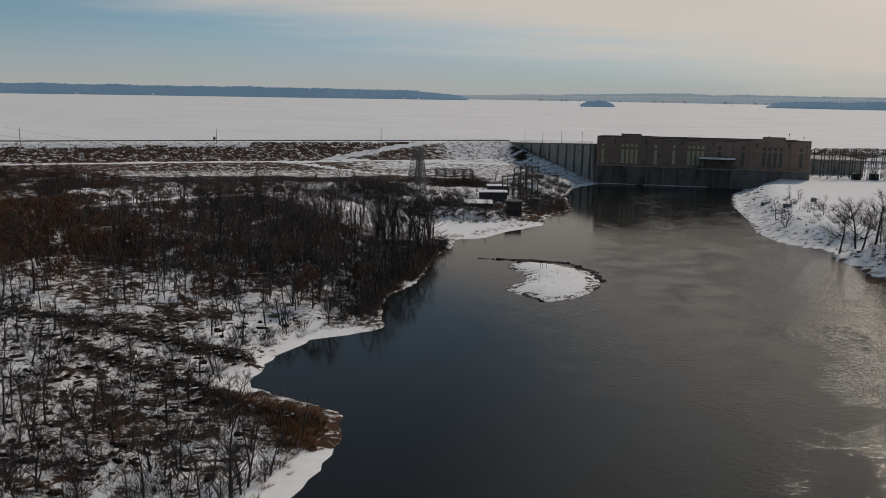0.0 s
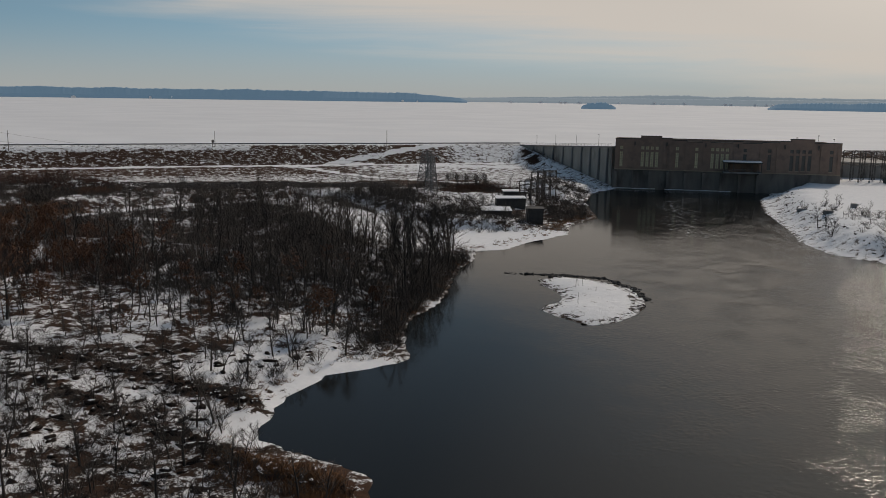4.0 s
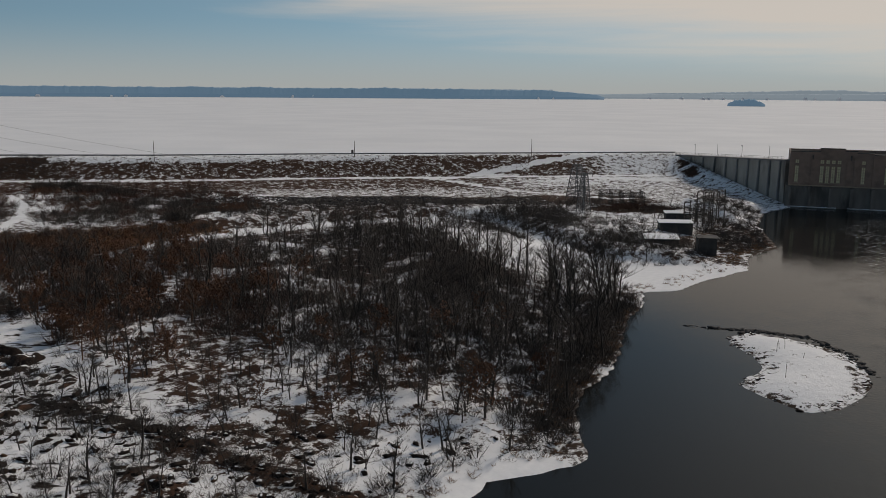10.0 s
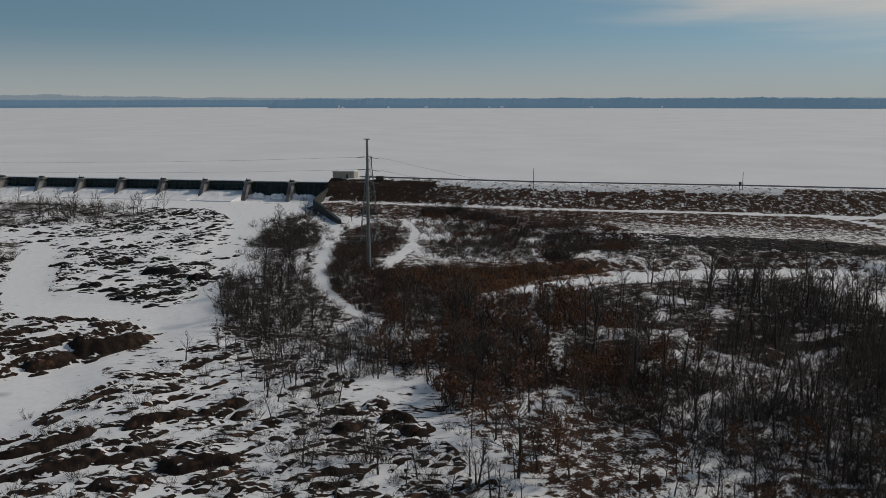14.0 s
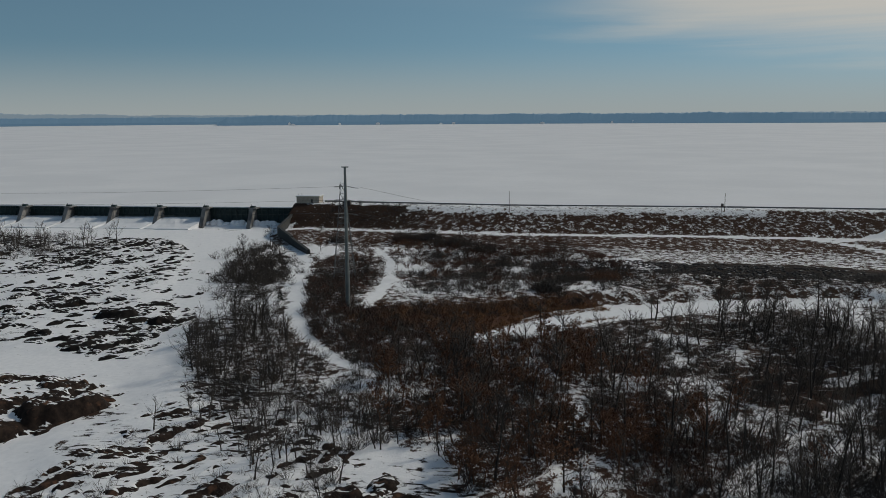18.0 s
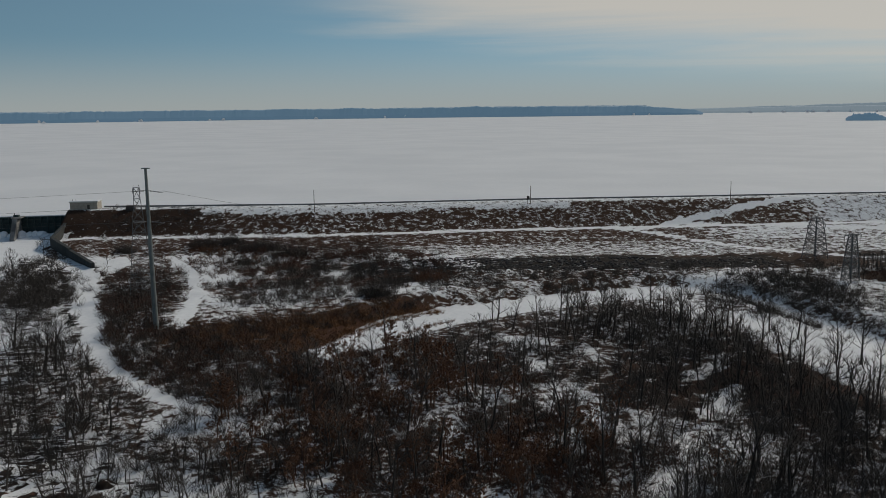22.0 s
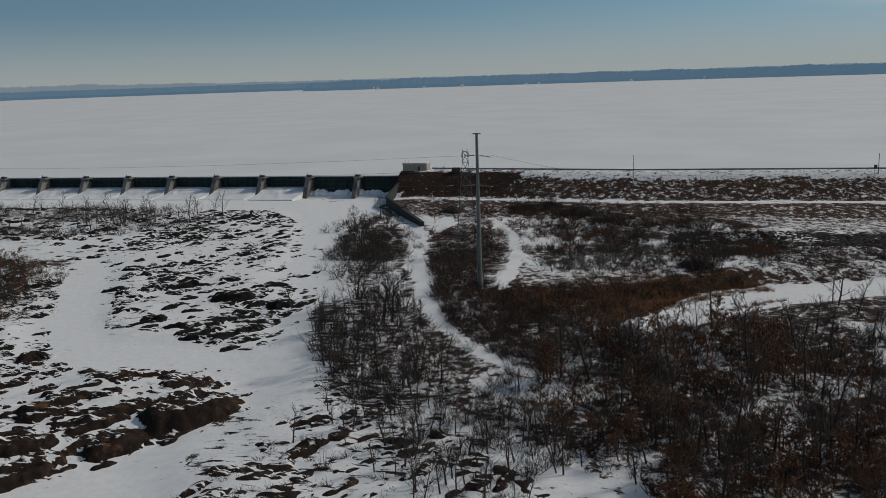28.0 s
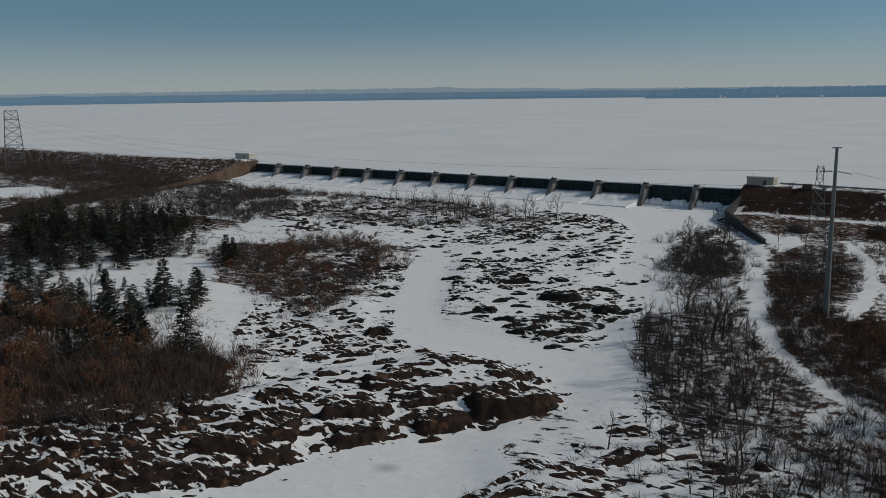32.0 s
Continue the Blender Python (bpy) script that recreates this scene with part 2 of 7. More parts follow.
M_PANE = mat("lit_look_window_panes", (0.52, 0.47, 0.29), (0.66, 0.6, 0.39), 0.7, 0.35)
M_PANE_DARK = mat("dark_window_panes", (0.05, 0.055, 0.055), (0.1, 0.105, 0.1), 0.8, 0.25)
M_SHED = mat("black_corrugated_wall", (0.025, 0.024, 0.024), (0.05, 0.047, 0.045), 1.2, 0.7)
M_WHITE = mat("pale_painted_metal", (0.42, 0.41, 0.38), (0.55, 0.54, 0.5), 1.0, 0.6)
M_TAN = mat("pale_block_wall", (0.3, 0.27, 0.23), (0.4, 0.37, 0.32), 1.0, 0.9)
M_RUSTCONC = mat("rusty_brown_concrete", (0.08, 0.052, 0.036), (0.13, 0.087, 0.06), 2.5, 0.9, c2=(0.07, 0.045, 0.032), spots=0.5)
M_ROCK = mat("dark_brown_bedrock", (0.008, 0.0065, 0.006), (0.042, 0.028, 0.022), 1.1, 0.9, bump=0.8, c2=(0.12, 0.062, 0.038), spots=0.59)
M_ROCK_BLACK = mat("black_bedrock", (0.006, 0.006, 0.006), (0.022, 0.019, 0.017), 1.6, 0.9, bump=0.8, c2=(0.05, 0.034, 0.026), spots=0.62)
M_RIP = mat("black_riprap", (0.014, 0.014, 0.016), (0.045, 0.042, 0.042), 1.2, 0.9, bump=0.4)
M_BARK = mat("grey_brown_bark", (0.026, 0.022, 0.02), (0.06, 0.051, 0.045), 0.5, 0.95, bump=0)
M_TWIG = mat("dark_twigs", (0.034, 0.028, 0.025), (0.075, 0.062, 0.054), 3.0, 0.95, bump=0)
M_TWIG_RED = mat("red_brown_twigs", (0.05, 0.023, 0.015), (0.095, 0.043, 0.026), 3.0, 0.95, bump=0)
M_LEAF = mat("dead_oak_leaves", (0.085, 0.037, 0.02), (0.155, 0.07, 0.035), 2.0, 0.95, bump=0)
M_GRASS = mat("tawny_dead_grass", (0.125, 0.058, 0.022), (0.21, 0.1, 0.04), 3.0, 0.95, bump=0)
M_NEEDLE = mat("dark_spruce_needles", (0.007, 0.012, 0.008), (0.018, 0.023, 0.014), 2.0, 0.95, bump=0)
M_WIRE = mat("aluminium_conductor", (0.09, 0.09, 0.09), (0.13, 0.13, 0.13), 1.0, 0.5, 0.5, bump=0)
M_INSUL = mat("grey_porcelain", (0.12, 0.12, 0.125), (0.2, 0.2, 0.2), 0.3, 0.4)
# ---- ground: shapes of the plan ----
# tailwater at z 0, lake ice at 10.8, crest of the dam at 13
LAKE_Z, CREST_Z = 10.8, 13.3
RIVER = [(95, -900), (108, -480), (136, -394), (145.4, -379.3), (149.5, -374.4), (152.5, -369), (154.3, -365), (155.5, -359), (150, -351.5), (146.4, -345.2), (149, -339.3), (153.4, -332.3),
         (160, -325.5), (172.3, -323.4), (176, -309), (181, -300), (188, -293), (193, -285), (204, -264), (212, -254), (217, -243), (226, -243), (240, -232), (252, -227), (262, -211), (278, -200),
         (295, -163), (314, -136), (330, -126), (338, -119), (392, -154), (380, -166), (372, -170), (344, -205), (326, -234), (310, -257), (303, -275), (306, -290), (299, -297), (295, -310), (284.5, -321),
         (290, -360), (330, -430), (420, -900)]
ISLAND = [(218.5, -280), (223, -278.7), (226, -282), (229, -287.5), (230.5, -294), (228, -301), (224, -306.5), (219, -311.5), (213, -315), (209, -314.5), (207, -309), (206.3, -304), (209, -300.8), (212.5, -299), (215, -295.5), (216.3, -289.5), (216, -284)]
CREEK = [(100, -182), (104, -178), (112, -168), (123, -157.5), (139, -150.5), (163, -141.5), (187, -138), (200, -134), (211, -148), (216, -180), (220, -215), (221, -243)]
DAM = [(-9000, 420), (-1500, 60), (-560, 2), (-464, -1), (-365, -9), (-298, 3), (0, 3), (95, -9), (185, -10), (268, -16), (300, -17), (342, -20), (382, -52), (480, -100), (520, -112), (900, -260), (9000, -2600)]
BED_RIGHT = [(4, -14), (4, -40), (14, -70), (20, -110), (29, -150), (35, -195), (41, -220), (44, -250), (52, -285), (64, -330), (80, -400), (90, -900)]
CHANNEL = [(30, -310), (28, -280), (40, -258), (46, -238), (38, -222), (10, -216), (-8, -217), (-22, -203), (-37, -178), (-46, -158), (-62, -140)]
APRON = [(38, -222), (31, -200), (24, -172), (10, -146), (4, -120), (-3, -90), (-14, -60), (-24, -36), (-120, -30), (-280, -30)]
BED_LEFT = [(-296, -10), (-290, -50), (-262, -100), (-214, -135), (-170, -130), (-130, -150), (-95, -190), (-60, -225), (-25, -262), (-30, -300), (-10, -340), (0, -900)]
FORK = (217, -45)
WALL_A, WALL_B = (338, -30), (337.5, -115)
TRACK_A = [(82, -224), (79, -221), (70, -210), (60, -194), (51, -176), (48, -160), (38, -131), (30, -100), (22, -78)]
TRACK_B = [(68, -166), (68, -150), (67, -132), (60, -94), (52, -73), (47, -62)]
CLEARINGS = [[(137, -180), (146, -185), (147, -190), (141, -194)], [(140, -200), (144, -204), (139, -216)], [(165, -220), (168, -213), (177, -204), (183, -201), (176, -210)],
             [(151, -256), (158, -248), (166, -240), (161, -236), (166, -226), (174, -219), (174, -223), (169, -235), (160, -249)], [(141, -228), (145, -233), (141, -239)]]
Z_THICKET = [(28, -187), (34, -176), (44, -173), (52, -190), (64, -212), (70, -230), (64, -245), (50, -232)]
Z_PATHLEFT = [(0, -58), (10, -66), (24, -106), (33, -140), (36, -166), (26, -152), (14, -130), (4, -96)]
GULLY = [(86, -262), (98, -257), (103, -268), (108, -283), (98, -285), (90, -274)]
RIDGE = [(-288, -40), (-301, -85), (-279, -133), (-259, -172), (-232, -218), (-190, -260)]
HOLLOW = [(-375, -122), (-357, -100), (-312, -104), (-304, -134), (-330, -136)]
OUTCROP = [(-45, -330), (-30, -285), (-14, -268), (-8, -245), (4, -226), (24, -226), (38, -238), (39, -244), (32, -256), (22, -267), (18, -277), (16, -288), (4, -302), (-10, -330)]
SHELF = [(212, -205), (224, -209), (236, -213), (246, -222), (244, -232), (232, -236), (224, -243), (218, -241), (214, -228)]
Z_DENSE = [(-90, -300), (-48, -272), (-30, -253), (-22, -254), (-13, -268), (-9, -281), (-25, -300), (-70, -340)]
RIFFLE = [(206, -268), (213.5, -271), (220, -274.7), (226, -277.8), (231.5, -283), (232, -293), (228, -304)]
WRACK = [[(108, -298), (118, -306), (128, -315), (139, -325), (147, -332), (151, -340)], [(122, -322), (131, -333), (138, -341), (143, -348), (148, -356), (154, -362)]]
SCRUB = [(262, -204), (276, -203), (290, -192), (300, -162), (310, -150), (314, -128), (296, -126), (284, -150), (272, -172)]
BARE_SLOPE = [(334, -33), (335, -48), (333, -68), (328, -56), (330, -44)]


def seg_dist(x, y, pts, close=False):
    """Distance from a polyline, the side of it, and the share of the way along it."""
    best = np.full(x.shape, 1e12)
    side, along = np.zeros(x.shape), np.zeros(x.shape)
    pts = list(pts) + ([pts[0]] if close else [])
    for i in range(len(pts) - 1):
        (ax, ay), (bx, by) = pts[i], pts[i + 1]
        dx, dy = bx - ax, by - ay
        t = np.clip(((x - ax) * dx + (y - ay) * dy) / (dx * dx + dy * dy), 0, 1)
        d = (x - ax - t * dx) ** 2 + (y - ay - t * dy) ** 2
        m = d < best
        best[m] = d[m]
        s = dx * (y - ay) - dy * (x - ax)
        side[m], along[m] = np.sign(s)[m], (i + t)[m]
    return np.sqrt(best), side, along


def inside(x, y, pts):
    hit = np.zeros(x.shape, bool)
    n = len(pts)
    for i in range(n):
        (ax, ay), (bx, by) = pts[i], pts[(i + 1) % n]
        if ay != by:
            hit ^= ((ay > y) != (by > y)) & (x < (bx - ax) * (y - ay) / (by - ay) + ax)
    return hit


def sdist(x, y, pts):
    d = seg_dist(x, y, pts, True)[0]
    return np.where(inside(x, y, pts), -d, d)


def ease(a, b, x):
    t = np.clip((x - a) / (b - a), 0, 1)
    return t * t * (3 - 2 * t)


def value_noise(x, y, seed):
    """Smooth noise from 0 to 1 on a unit lattice."""
    xi, yi = np.floor(x).astype(np.int64), np.floor(y).astype(np.int64)
    fx, fy = x - xi, y - yi
    fx, fy = fx * fx * (3 - 2 * fx), fy * fy * (3 - 2 * fy)

    def h(i, j):
        k = (i * 374761393 + j * 668265263 + seed * 974634777) & 0x7FFFFFFF
        k = ((k ^ (k >> 13)) * 1274126177) & 0x7FFFFFFF
        return ((k ^ (k >> 16)) & 0xFFFF) / 65535.0
    return (h(xi, yi) * (1 - fx) + h(xi + 1, yi) * fx) * (1 - fy) + (h(xi, yi + 1) * (1 - fx) + h(xi + 1, yi + 1) * fx) * fy


def fbm(x, y, size, seed, octaves=4):
    total, gain, norm = 0, 1.0, 0
    for o in range(octaves):
        total = total + gain * value_noise(x / size * 2 ** o + 17.3 * o, y / size * 2 ** o - 9.1 * o, seed + o)
        norm += gain
        gain *= 0.5
    return total / norm


def bed_side(x, y):
    """Positive in the spillway's rocky bed, by distance from its nearer edge."""
    poly = BED_RIGHT + BED_LEFT[::-1]
    return -sdist(x, y, poly)


def off_channel(x, y):
    """Distance from the smooth snowed-over channels of the bed."""
    a = seg_dist(x, y, CHANNEL)[0] - np.interp(y, [-300, -240, -215, -140], [13, 6, 5, 5])
    return np.minimum(a, seg_dist(x, y, APRON)[0] - np.interp(y, [-220, -172, -140, -100, -30], [4, 2.5, 4, 6, 18]))


def relief(x, y):
    """Height of the ground at x, y, and what lies on it: shares of snow, dead grass and bare rock."""
    x, y = np.asarray(x, float), np.asarray(y, float)
    river = sdist(x, y, RIVER) + 1.0
    dam, side, along = seg_dist(x, y, DAM)
    lake = side > 0
    n1, n2, n3 = fbm(x, y, 45, 11), fbm(x, y, 13, 23), fbm(x, y, 4.5, 37)
    bed = bed_side(x, y) + 14 * (n2 - 0.5)
    # land along the river
    z = 0.15 + 2.6 * ease(2, 34, river) + ease(0, 20, river) * ((n1 - 0.5) * 2.6 + (n2 - 0.5) * 1.1 + (n3 - 0.5) * 0.5)
    # right bank: a raised yard with a steep edge
    z = np.where((x > 290) & (river > 0) & (y < -125), 0.2 + 4.6 * ease(0, 15, river + 5 * (n2 - 0.5)) + (n3 - 0.5) * 1.7 * (1 - ease(12, 20, river)), z)
    # knoll round the steel pole
    z = z + 1.2 * np.exp(-((x - 66) ** 2 + (y + 158) ** 2) / 500)
    # creek
    creek = seg_dist(x, y, CREEK)[0]
    wide = 8.2 - 3.5 * ease(0, 12, 112 - x) - 5.6 * ease(190, 204, x) + 3.0 * (n2 - 0.5)
    z = np.where(river > 0, z * ease(-1, 8, creek - wide) + 0.35 * (1 - ease(-1, 8, creek - wide)), z)
    # embankment, its road bench and lower bench
    right_dam = seg_dist(x, y, DAM[6:12])[0]
    d = np.minimum(np.minimum(right_dam, seg_dist(x, y, DAM[:6])[0]), seg_dist(x, y, DAM[13:])[0])
    bank = ~((along > 5) & (along < 6) & (x < -3)) & ~((along > 11) & (along < 13) & lake)
    prof = np.interp(d, [0, 5, 24, 31, 48, 55, 72, 80], [13.3, 13.2, 5.3, 4.9, 2.9, 2.6, 1.0, 0.2]) + (n3 - 0.5) * 0.35 * ease(6, 9, d)
    z = np.where(bank & ~lake & (river > 0), np.maximum(z, prof), z)
    # fill sloping down along the concrete wall
    wd, _, wa = seg_dist(x, y, [WALL_A, WALL_B])
    z = np.where(~lake & (river > 0) & (x < 338) & (x > 290) & (y > -128), np.maximum(z, 12.9 - 12.0 * wa - 0.42 * np.maximum(wd - 1, 0)), z)
    # rocky dike beyond the spillway's bed
    dike = seg_dist(x, y, RIDGE)[0]
    z = np.where(x < -185, np.maximum(z, 6.0 + 1.2 * (n2 - 0.5) - 0.45 * np.maximum(dike - 1.5 + 4 * (n3 - 0.5), 0)), z)
    # flood wrack in low ridges, and the mound under the low switch frame
    wrack = np.minimum(seg_dist(x, y, WRACK[0])[0], seg_dist(x, y, WRACK[1])[0])
    z = z + 0.5 * np.exp(-(wrack / 1.6) ** 2)
    mound = ((x - 263) / 15) ** 2 + ((y + 139) / 9) ** 2
    z = np.where(river > 4, z + 1.2 * np.exp(-mound), z)
    # spillway bed
    flow = 3.2 - 2.2 * ease(30, 260, -y)
    strike, dip = 0.97 * x + 0.24 * y + 3 * n1, -0.24 * x + 0.97 * y + 14 * n2
    ridge = 1 - np.abs(2 * fbm(strike / 2.3, dip, 4.2, 51, 3) - 1)
    crag = np.clip((ridge - 0.82 + 0.25 * (n1 - 0.5)) / 0.16, 0, 1) * 0.2
    chan = off_channel(x, y)
    rough = ease(0, 7, chan)
    zb = flow + rough * (0.4 + (n2 - 0.5) * 0.6 + 2.0 * crag)
    zb = zb + 1.9 * ease(0, 9, -sdist(x, y, OUTCROP))
    k = ease(-7, 15, bed)
    z = np.where(river > 0, z * (1 - k) + zb * k, z)
    # island and water bed
    isl = sdist(x, y, ISLAND)
    z = np.where(river <= 0, np.maximum(-2.0 * ease(0, 8, -river), -9), z)
    z = np.where(isl < 3, np.maximum(z, np.clip(0.12 - isl * 0.16, -0.6, 0.75) + (n3 - 0.5) * 0.25), z)
    # a stony riffle off the islet
    bar_off = seg_dist(x, y, RIFFLE)[0]
    z = np.where(bar_off < 3, np.maximum(z, -0.06 - 0.35 * bar_off), z)
    # under the lake ice
    up = np.where(bank, np.interp(d, [0, 4, 9, 30], [13.3, 13.2, 10.2, 6]), 6.0)
    z = np.where(lake, up, z)
    # ---- cover ----
    snow = 0.4 + 0.6 * (n1 - 0.5)
    grass = 0.3 + 0.3 * n2
    rock = 0.0 * x
    snow = np.where(x < -10, 0.7 - 0.38 * ease(-110, -190, x) + 0.4 * (n1 - 0.5), snow)
    near = (y < -300) & (x > 60) & (x < 170)
    snow = np.where(near, 0.54 + 0.5 * (n2 - 0.5), snow)
    clear = fbm(x, y, 11, 71, 2)
    snow = snow + 0.14 * ease(0.55, 0.7, clear)
    stony = inside(x + 8 * (n2 - 0.5), y + 8 * (n3 - 0.5), [(30, -190), (42, -190), (56, -225), (75, -240), (100, -262), (125, -300), (110, -420), (60, -420), (44, -300), (36, -240)])
    snow = np.where(stony, 0.74 + 0.4 * (n2 - 0.5), snow)
    rock = np.where(stony, 0.8, rock)
    # river's edge: brown grass, and shelves of snowy ice
    edge = 1 - ease(3, 9, river)
    grass = grass * (1 - 0.7 * edge)
    snow = snow - 0.06 * edge
    overhung = inside(x, y, [(170, -316), (176, -312), (196, -292), (218, -254), (208, -248), (184, -284)])
    snow = np.where(overhung & (river < 8) & (river > 0), 0.3 + 0.5 * (n2 - 0.5), snow)
    shelf = np.minimum.reduce([np.hypot(x - a, (y - b)) / r for a, b, r in ((163, -328, 8), (150, -341, 8), (149, -380, 11), (229, -239, 12), (246, -228, 9), (214, -252, 5), (189, -293, 2.6), (140, -392, 12))])
    snow = np.where((shelf < 1) & (river < 9), 0.97, snow)
    snow = np.where(wrack < 0.7 + 1.6 * n3, 0.26, snow)
    point = np.exp(-(((x - 152) / 5) ** 2 + ((y + 362) / 9) ** 2))
    grass = np.maximum(grass, point)
    snow = np.where((river > 0) & (point > 0.4), 0.38, snow)
    slope = bank & ~lake & (d < 100) & (x > -10) & (x < 352)
    white = ease(284, 304, x)
    snow = np.where(slope & (d > 6) & (d < 24), 0.37 + 0.22 * white, snow)
    grass = np.where(slope & (d > 5) & (d < 24), 0.5 - 0.1 * white, grass)
    snow = np.where(slope & (d > 31) & (d < 48), 0.37 + 0.23 * ease(228, 265, x), snow)
    grass = np.where(slope & (d > 31) & (d < 48), 0.55, grass)
    snow = np.where(slope & (d > 48) & (d < 56), 0.46, snow)
    snow = np.where(slope & (d >= 56) & (d < 76), 0.5, snow)
    snow = np.where(slope & (d > 5) & (d < 24) & (x < 38 + 26 * n3), 0.24 + 0.3 * (n2 - 0.5), snow)
    grass = np.where(slope & (d > 5) & (d < 24) & (x < 60), 0.3, grass)
    snow = np.where(slope & (d > 4.5) & (d < 7 + 5 * n2) & (x > 50) & (x < 200), 0.66, snow)
    snow = np.where(bank & ~lake & (x < -296) & (d > 5) & (d < 26), 0.36, snow)
    rip = slope & (d >= 74 + 8 * n3) & (d < 98) & (x > 108) & (x < 245)
    snow = np.where(rip, 0.22, snow)
    rock = np.where(rip, 0.9, rock)
    snow = np.where((x > 285) & (river > 5) & (y > -130) & (d > 40) & (x < 384), 0.54, snow)
    scrub = inside(x + 4 * (n3 - 0.5), y + 4 * (n2 - 0.5), SCRUB) & (river > 0)
    snow = np.where(scrub, 0.42 + 0.4 * (n2 - 0.5), snow)
    grass = np.where(scrub, 0.5, grass)
    yard = inside(x + 6 * (n3 - 0.5), y + 6 * (n2 - 0.5), [(224, -160), (246, -122), (290, -122), (292, -150), (262, -186), (240, -200), (226, -190)])
    snow = np.where(yard & (river > 3), 0.6 + 0.3 * (n2 - 0.5), snow)
    snow = np.where((mound < 1.0 + 1.4 * (n3 - 0.5)) & (y < -130), 0.2, snow)
    grass = np.where(mound < 0.9, 0.2, grass)
    bare = inside(x + 4 * (n3 - 0.5), y + 4 * (n2 - 0.5), BARE_SLOPE)
    snow = np.where((wd < 9) & ~lake & (x < 384) & (y > -128), 0.6, snow)
    snow = np.where(bare, 0.22, snow)
    grass = np.where(bare, 0.3, grass)
    west = inside(x + 36 * (n2 - 0.5), y + 36 * (n1 - 0.5), [(-118, -178), (-108, -140), (-72, -142), (-52, -172), (-40, -214), (-58, -210), (-86, -200)])
    snow = np.where((d < 5) & bank, 0.6, snow)
    # ways that are kept or trodden: smooth snow
    ways = np.minimum.reduce([
        np.abs(d - 27.5) + np.where(slope, 0, 99),
        seg_dist(x, y, [(205, -38.5), FORK, (238, -36), (265, -28.5), (288, -23), (300, -21)])[0],
        seg_dist(x, y, [(236, -37), (258, -41.5), (289, -49), (312, -55.5), (334, -62)])[0] * 1.3,
        seg_dist(x, y, [FORK, (229, -57.5), (241, -71), (251, -84), (263, -93), (279, -104)])[0] * 1.3,
        seg_dist(x, y, TRACK_A)[0] * 1.8 / np.interp(y, [-224, -192, -172, -131, -80], [1.5, 1.9, 2.2, 3.2, 3.8]) + 2.2 * (n2 - 0.5),
        seg_dist(x, y, TRACK_B)[0] * 1.05 + 2.4 * (n2 - 0.5)])
    snow = np.where(ways < 0.6 + 2.4 * n3, 0.84 + 0.2 * n2, snow)
    verge = (bed < 2) & (bed > -18) & (y > -200) & (y < -60) & (x < 60) & (x > 0)
    snow = np.where(verge & (ways > 3), 0.72 + 0.3 * (n2 - 0.5), snow)
    rock = np.where(verge, 0.6, rock)
    snow = np.where(creek < wide, 0.97, snow)
    snow = np.where(bed > 2, np.where(rough > 0.25, 0.9 - 0.8 * np.clip(crag, 0, 0.9) + 0.25 * (n2 - 0.5), 0.97), snow)
    rock = np.where(bed > 2, 1.0, rock)
    snow = np.where(west, 0.46, snow)
    grass = np.where(west, 0.5, grass)
    rock = np.where(west, 0.2, rock)
    scrubby = inside(x + 6 * (n2 - 0.5), y + 6 * (n3 - 0.5), Z_DENSE)
    snow = np.where(scrubby, 0.0, snow)
    grass = np.where(scrubby, 0.45, grass)
    rock = np.where(scrubby, 0.0, rock)
    yardin = (x > 290) & (river > 9) & (y < -120)
    snow = np.where(yardin, 0.9, np.where((x > 290) & (river > 0) & (y < -120), 0.64, snow))
    ice = -sdist(x, y, SHELF)
    z = np.where((ice > -3) & (river > -3), z * (1 - ease(-3, 1, ice)) + 0.14 * ease(-3, 1, ice), z)
    snow = np.where((ice > 0) & (river > -3), 1.0, snow)
    snow = np.where(isl < 1.0, 0.8 - 0.25 * (isl > -2.0), snow)
    tawny = 1 - ease(2, 14, 10 * (n2 - 0.5) + seg_dist(x, y, [(72, -176), (92, -174), (112, -158), (124, -147)])[0])
    grass = np.maximum(grass, 0.75 * tawny)
    snow = np.where(creek < wide, snow, snow - 0.3 * tawny)
    upland = inside(x, y, [(50, -60), (125, -62), (150, -100), (112, -145), (84, -160), (70, -140), (60, -100)])
    snow = np.where(upland & (ways > 2.8), 0.58 + 0.9 * (n2 - 0.5), snow)
    grass = np.where(upland, 0.75, grass)
    snow = np.where(inside(x + 6 * (n3 - 0.5), y + 6 * (n2 - 0.5), Z_THICKET) & (ways > 3), 0.5, snow)
    snow = np.where(inside(x + 6 * (n3 - 0.5), y + 6 * (n2 - 0.5), Z_PATHLEFT) & (ways > 3), 0.55, snow)
    for clear in CLEARINGS:
        snow = np.where(inside(x + 5 * (n3 - 0.5), y + 5 * (n2 - 0.5), clear), 0.74, snow)
    flat = inside(x + 8 * (n3 - 0.5), y + 8 * (n2 - 0.5), [(190, -170), (204, -174), (218, -190), (221, -214), (214, -224), (206, -242), (199, -248), (193, -228)])
    snow = np.where(flat & (river > 0), 0.78, snow)
    hollow = inside(x + 12 * (n3 - 0.5), y + 12 * (n2 - 0.5), HOLLOW)
    snow = np.where((x < -185) & (dike < 13), 0.06 + 0.5 * (n2 - 0.45), np.where(hollow, 0.85, snow))
    rock = np.where((x < -185) & (dike < 13), 0.85, rock)
    grass = np.where((x < -185) & (dike < 13), 0.1, grass)
    return z, np.clip(snow, 0, 1), np.clip(grass, 0, 1), np.clip(rock, 0, 1)


def ground_z(x, y):
    return float(relief(np.array([x]), np.array([y]))[0][0])


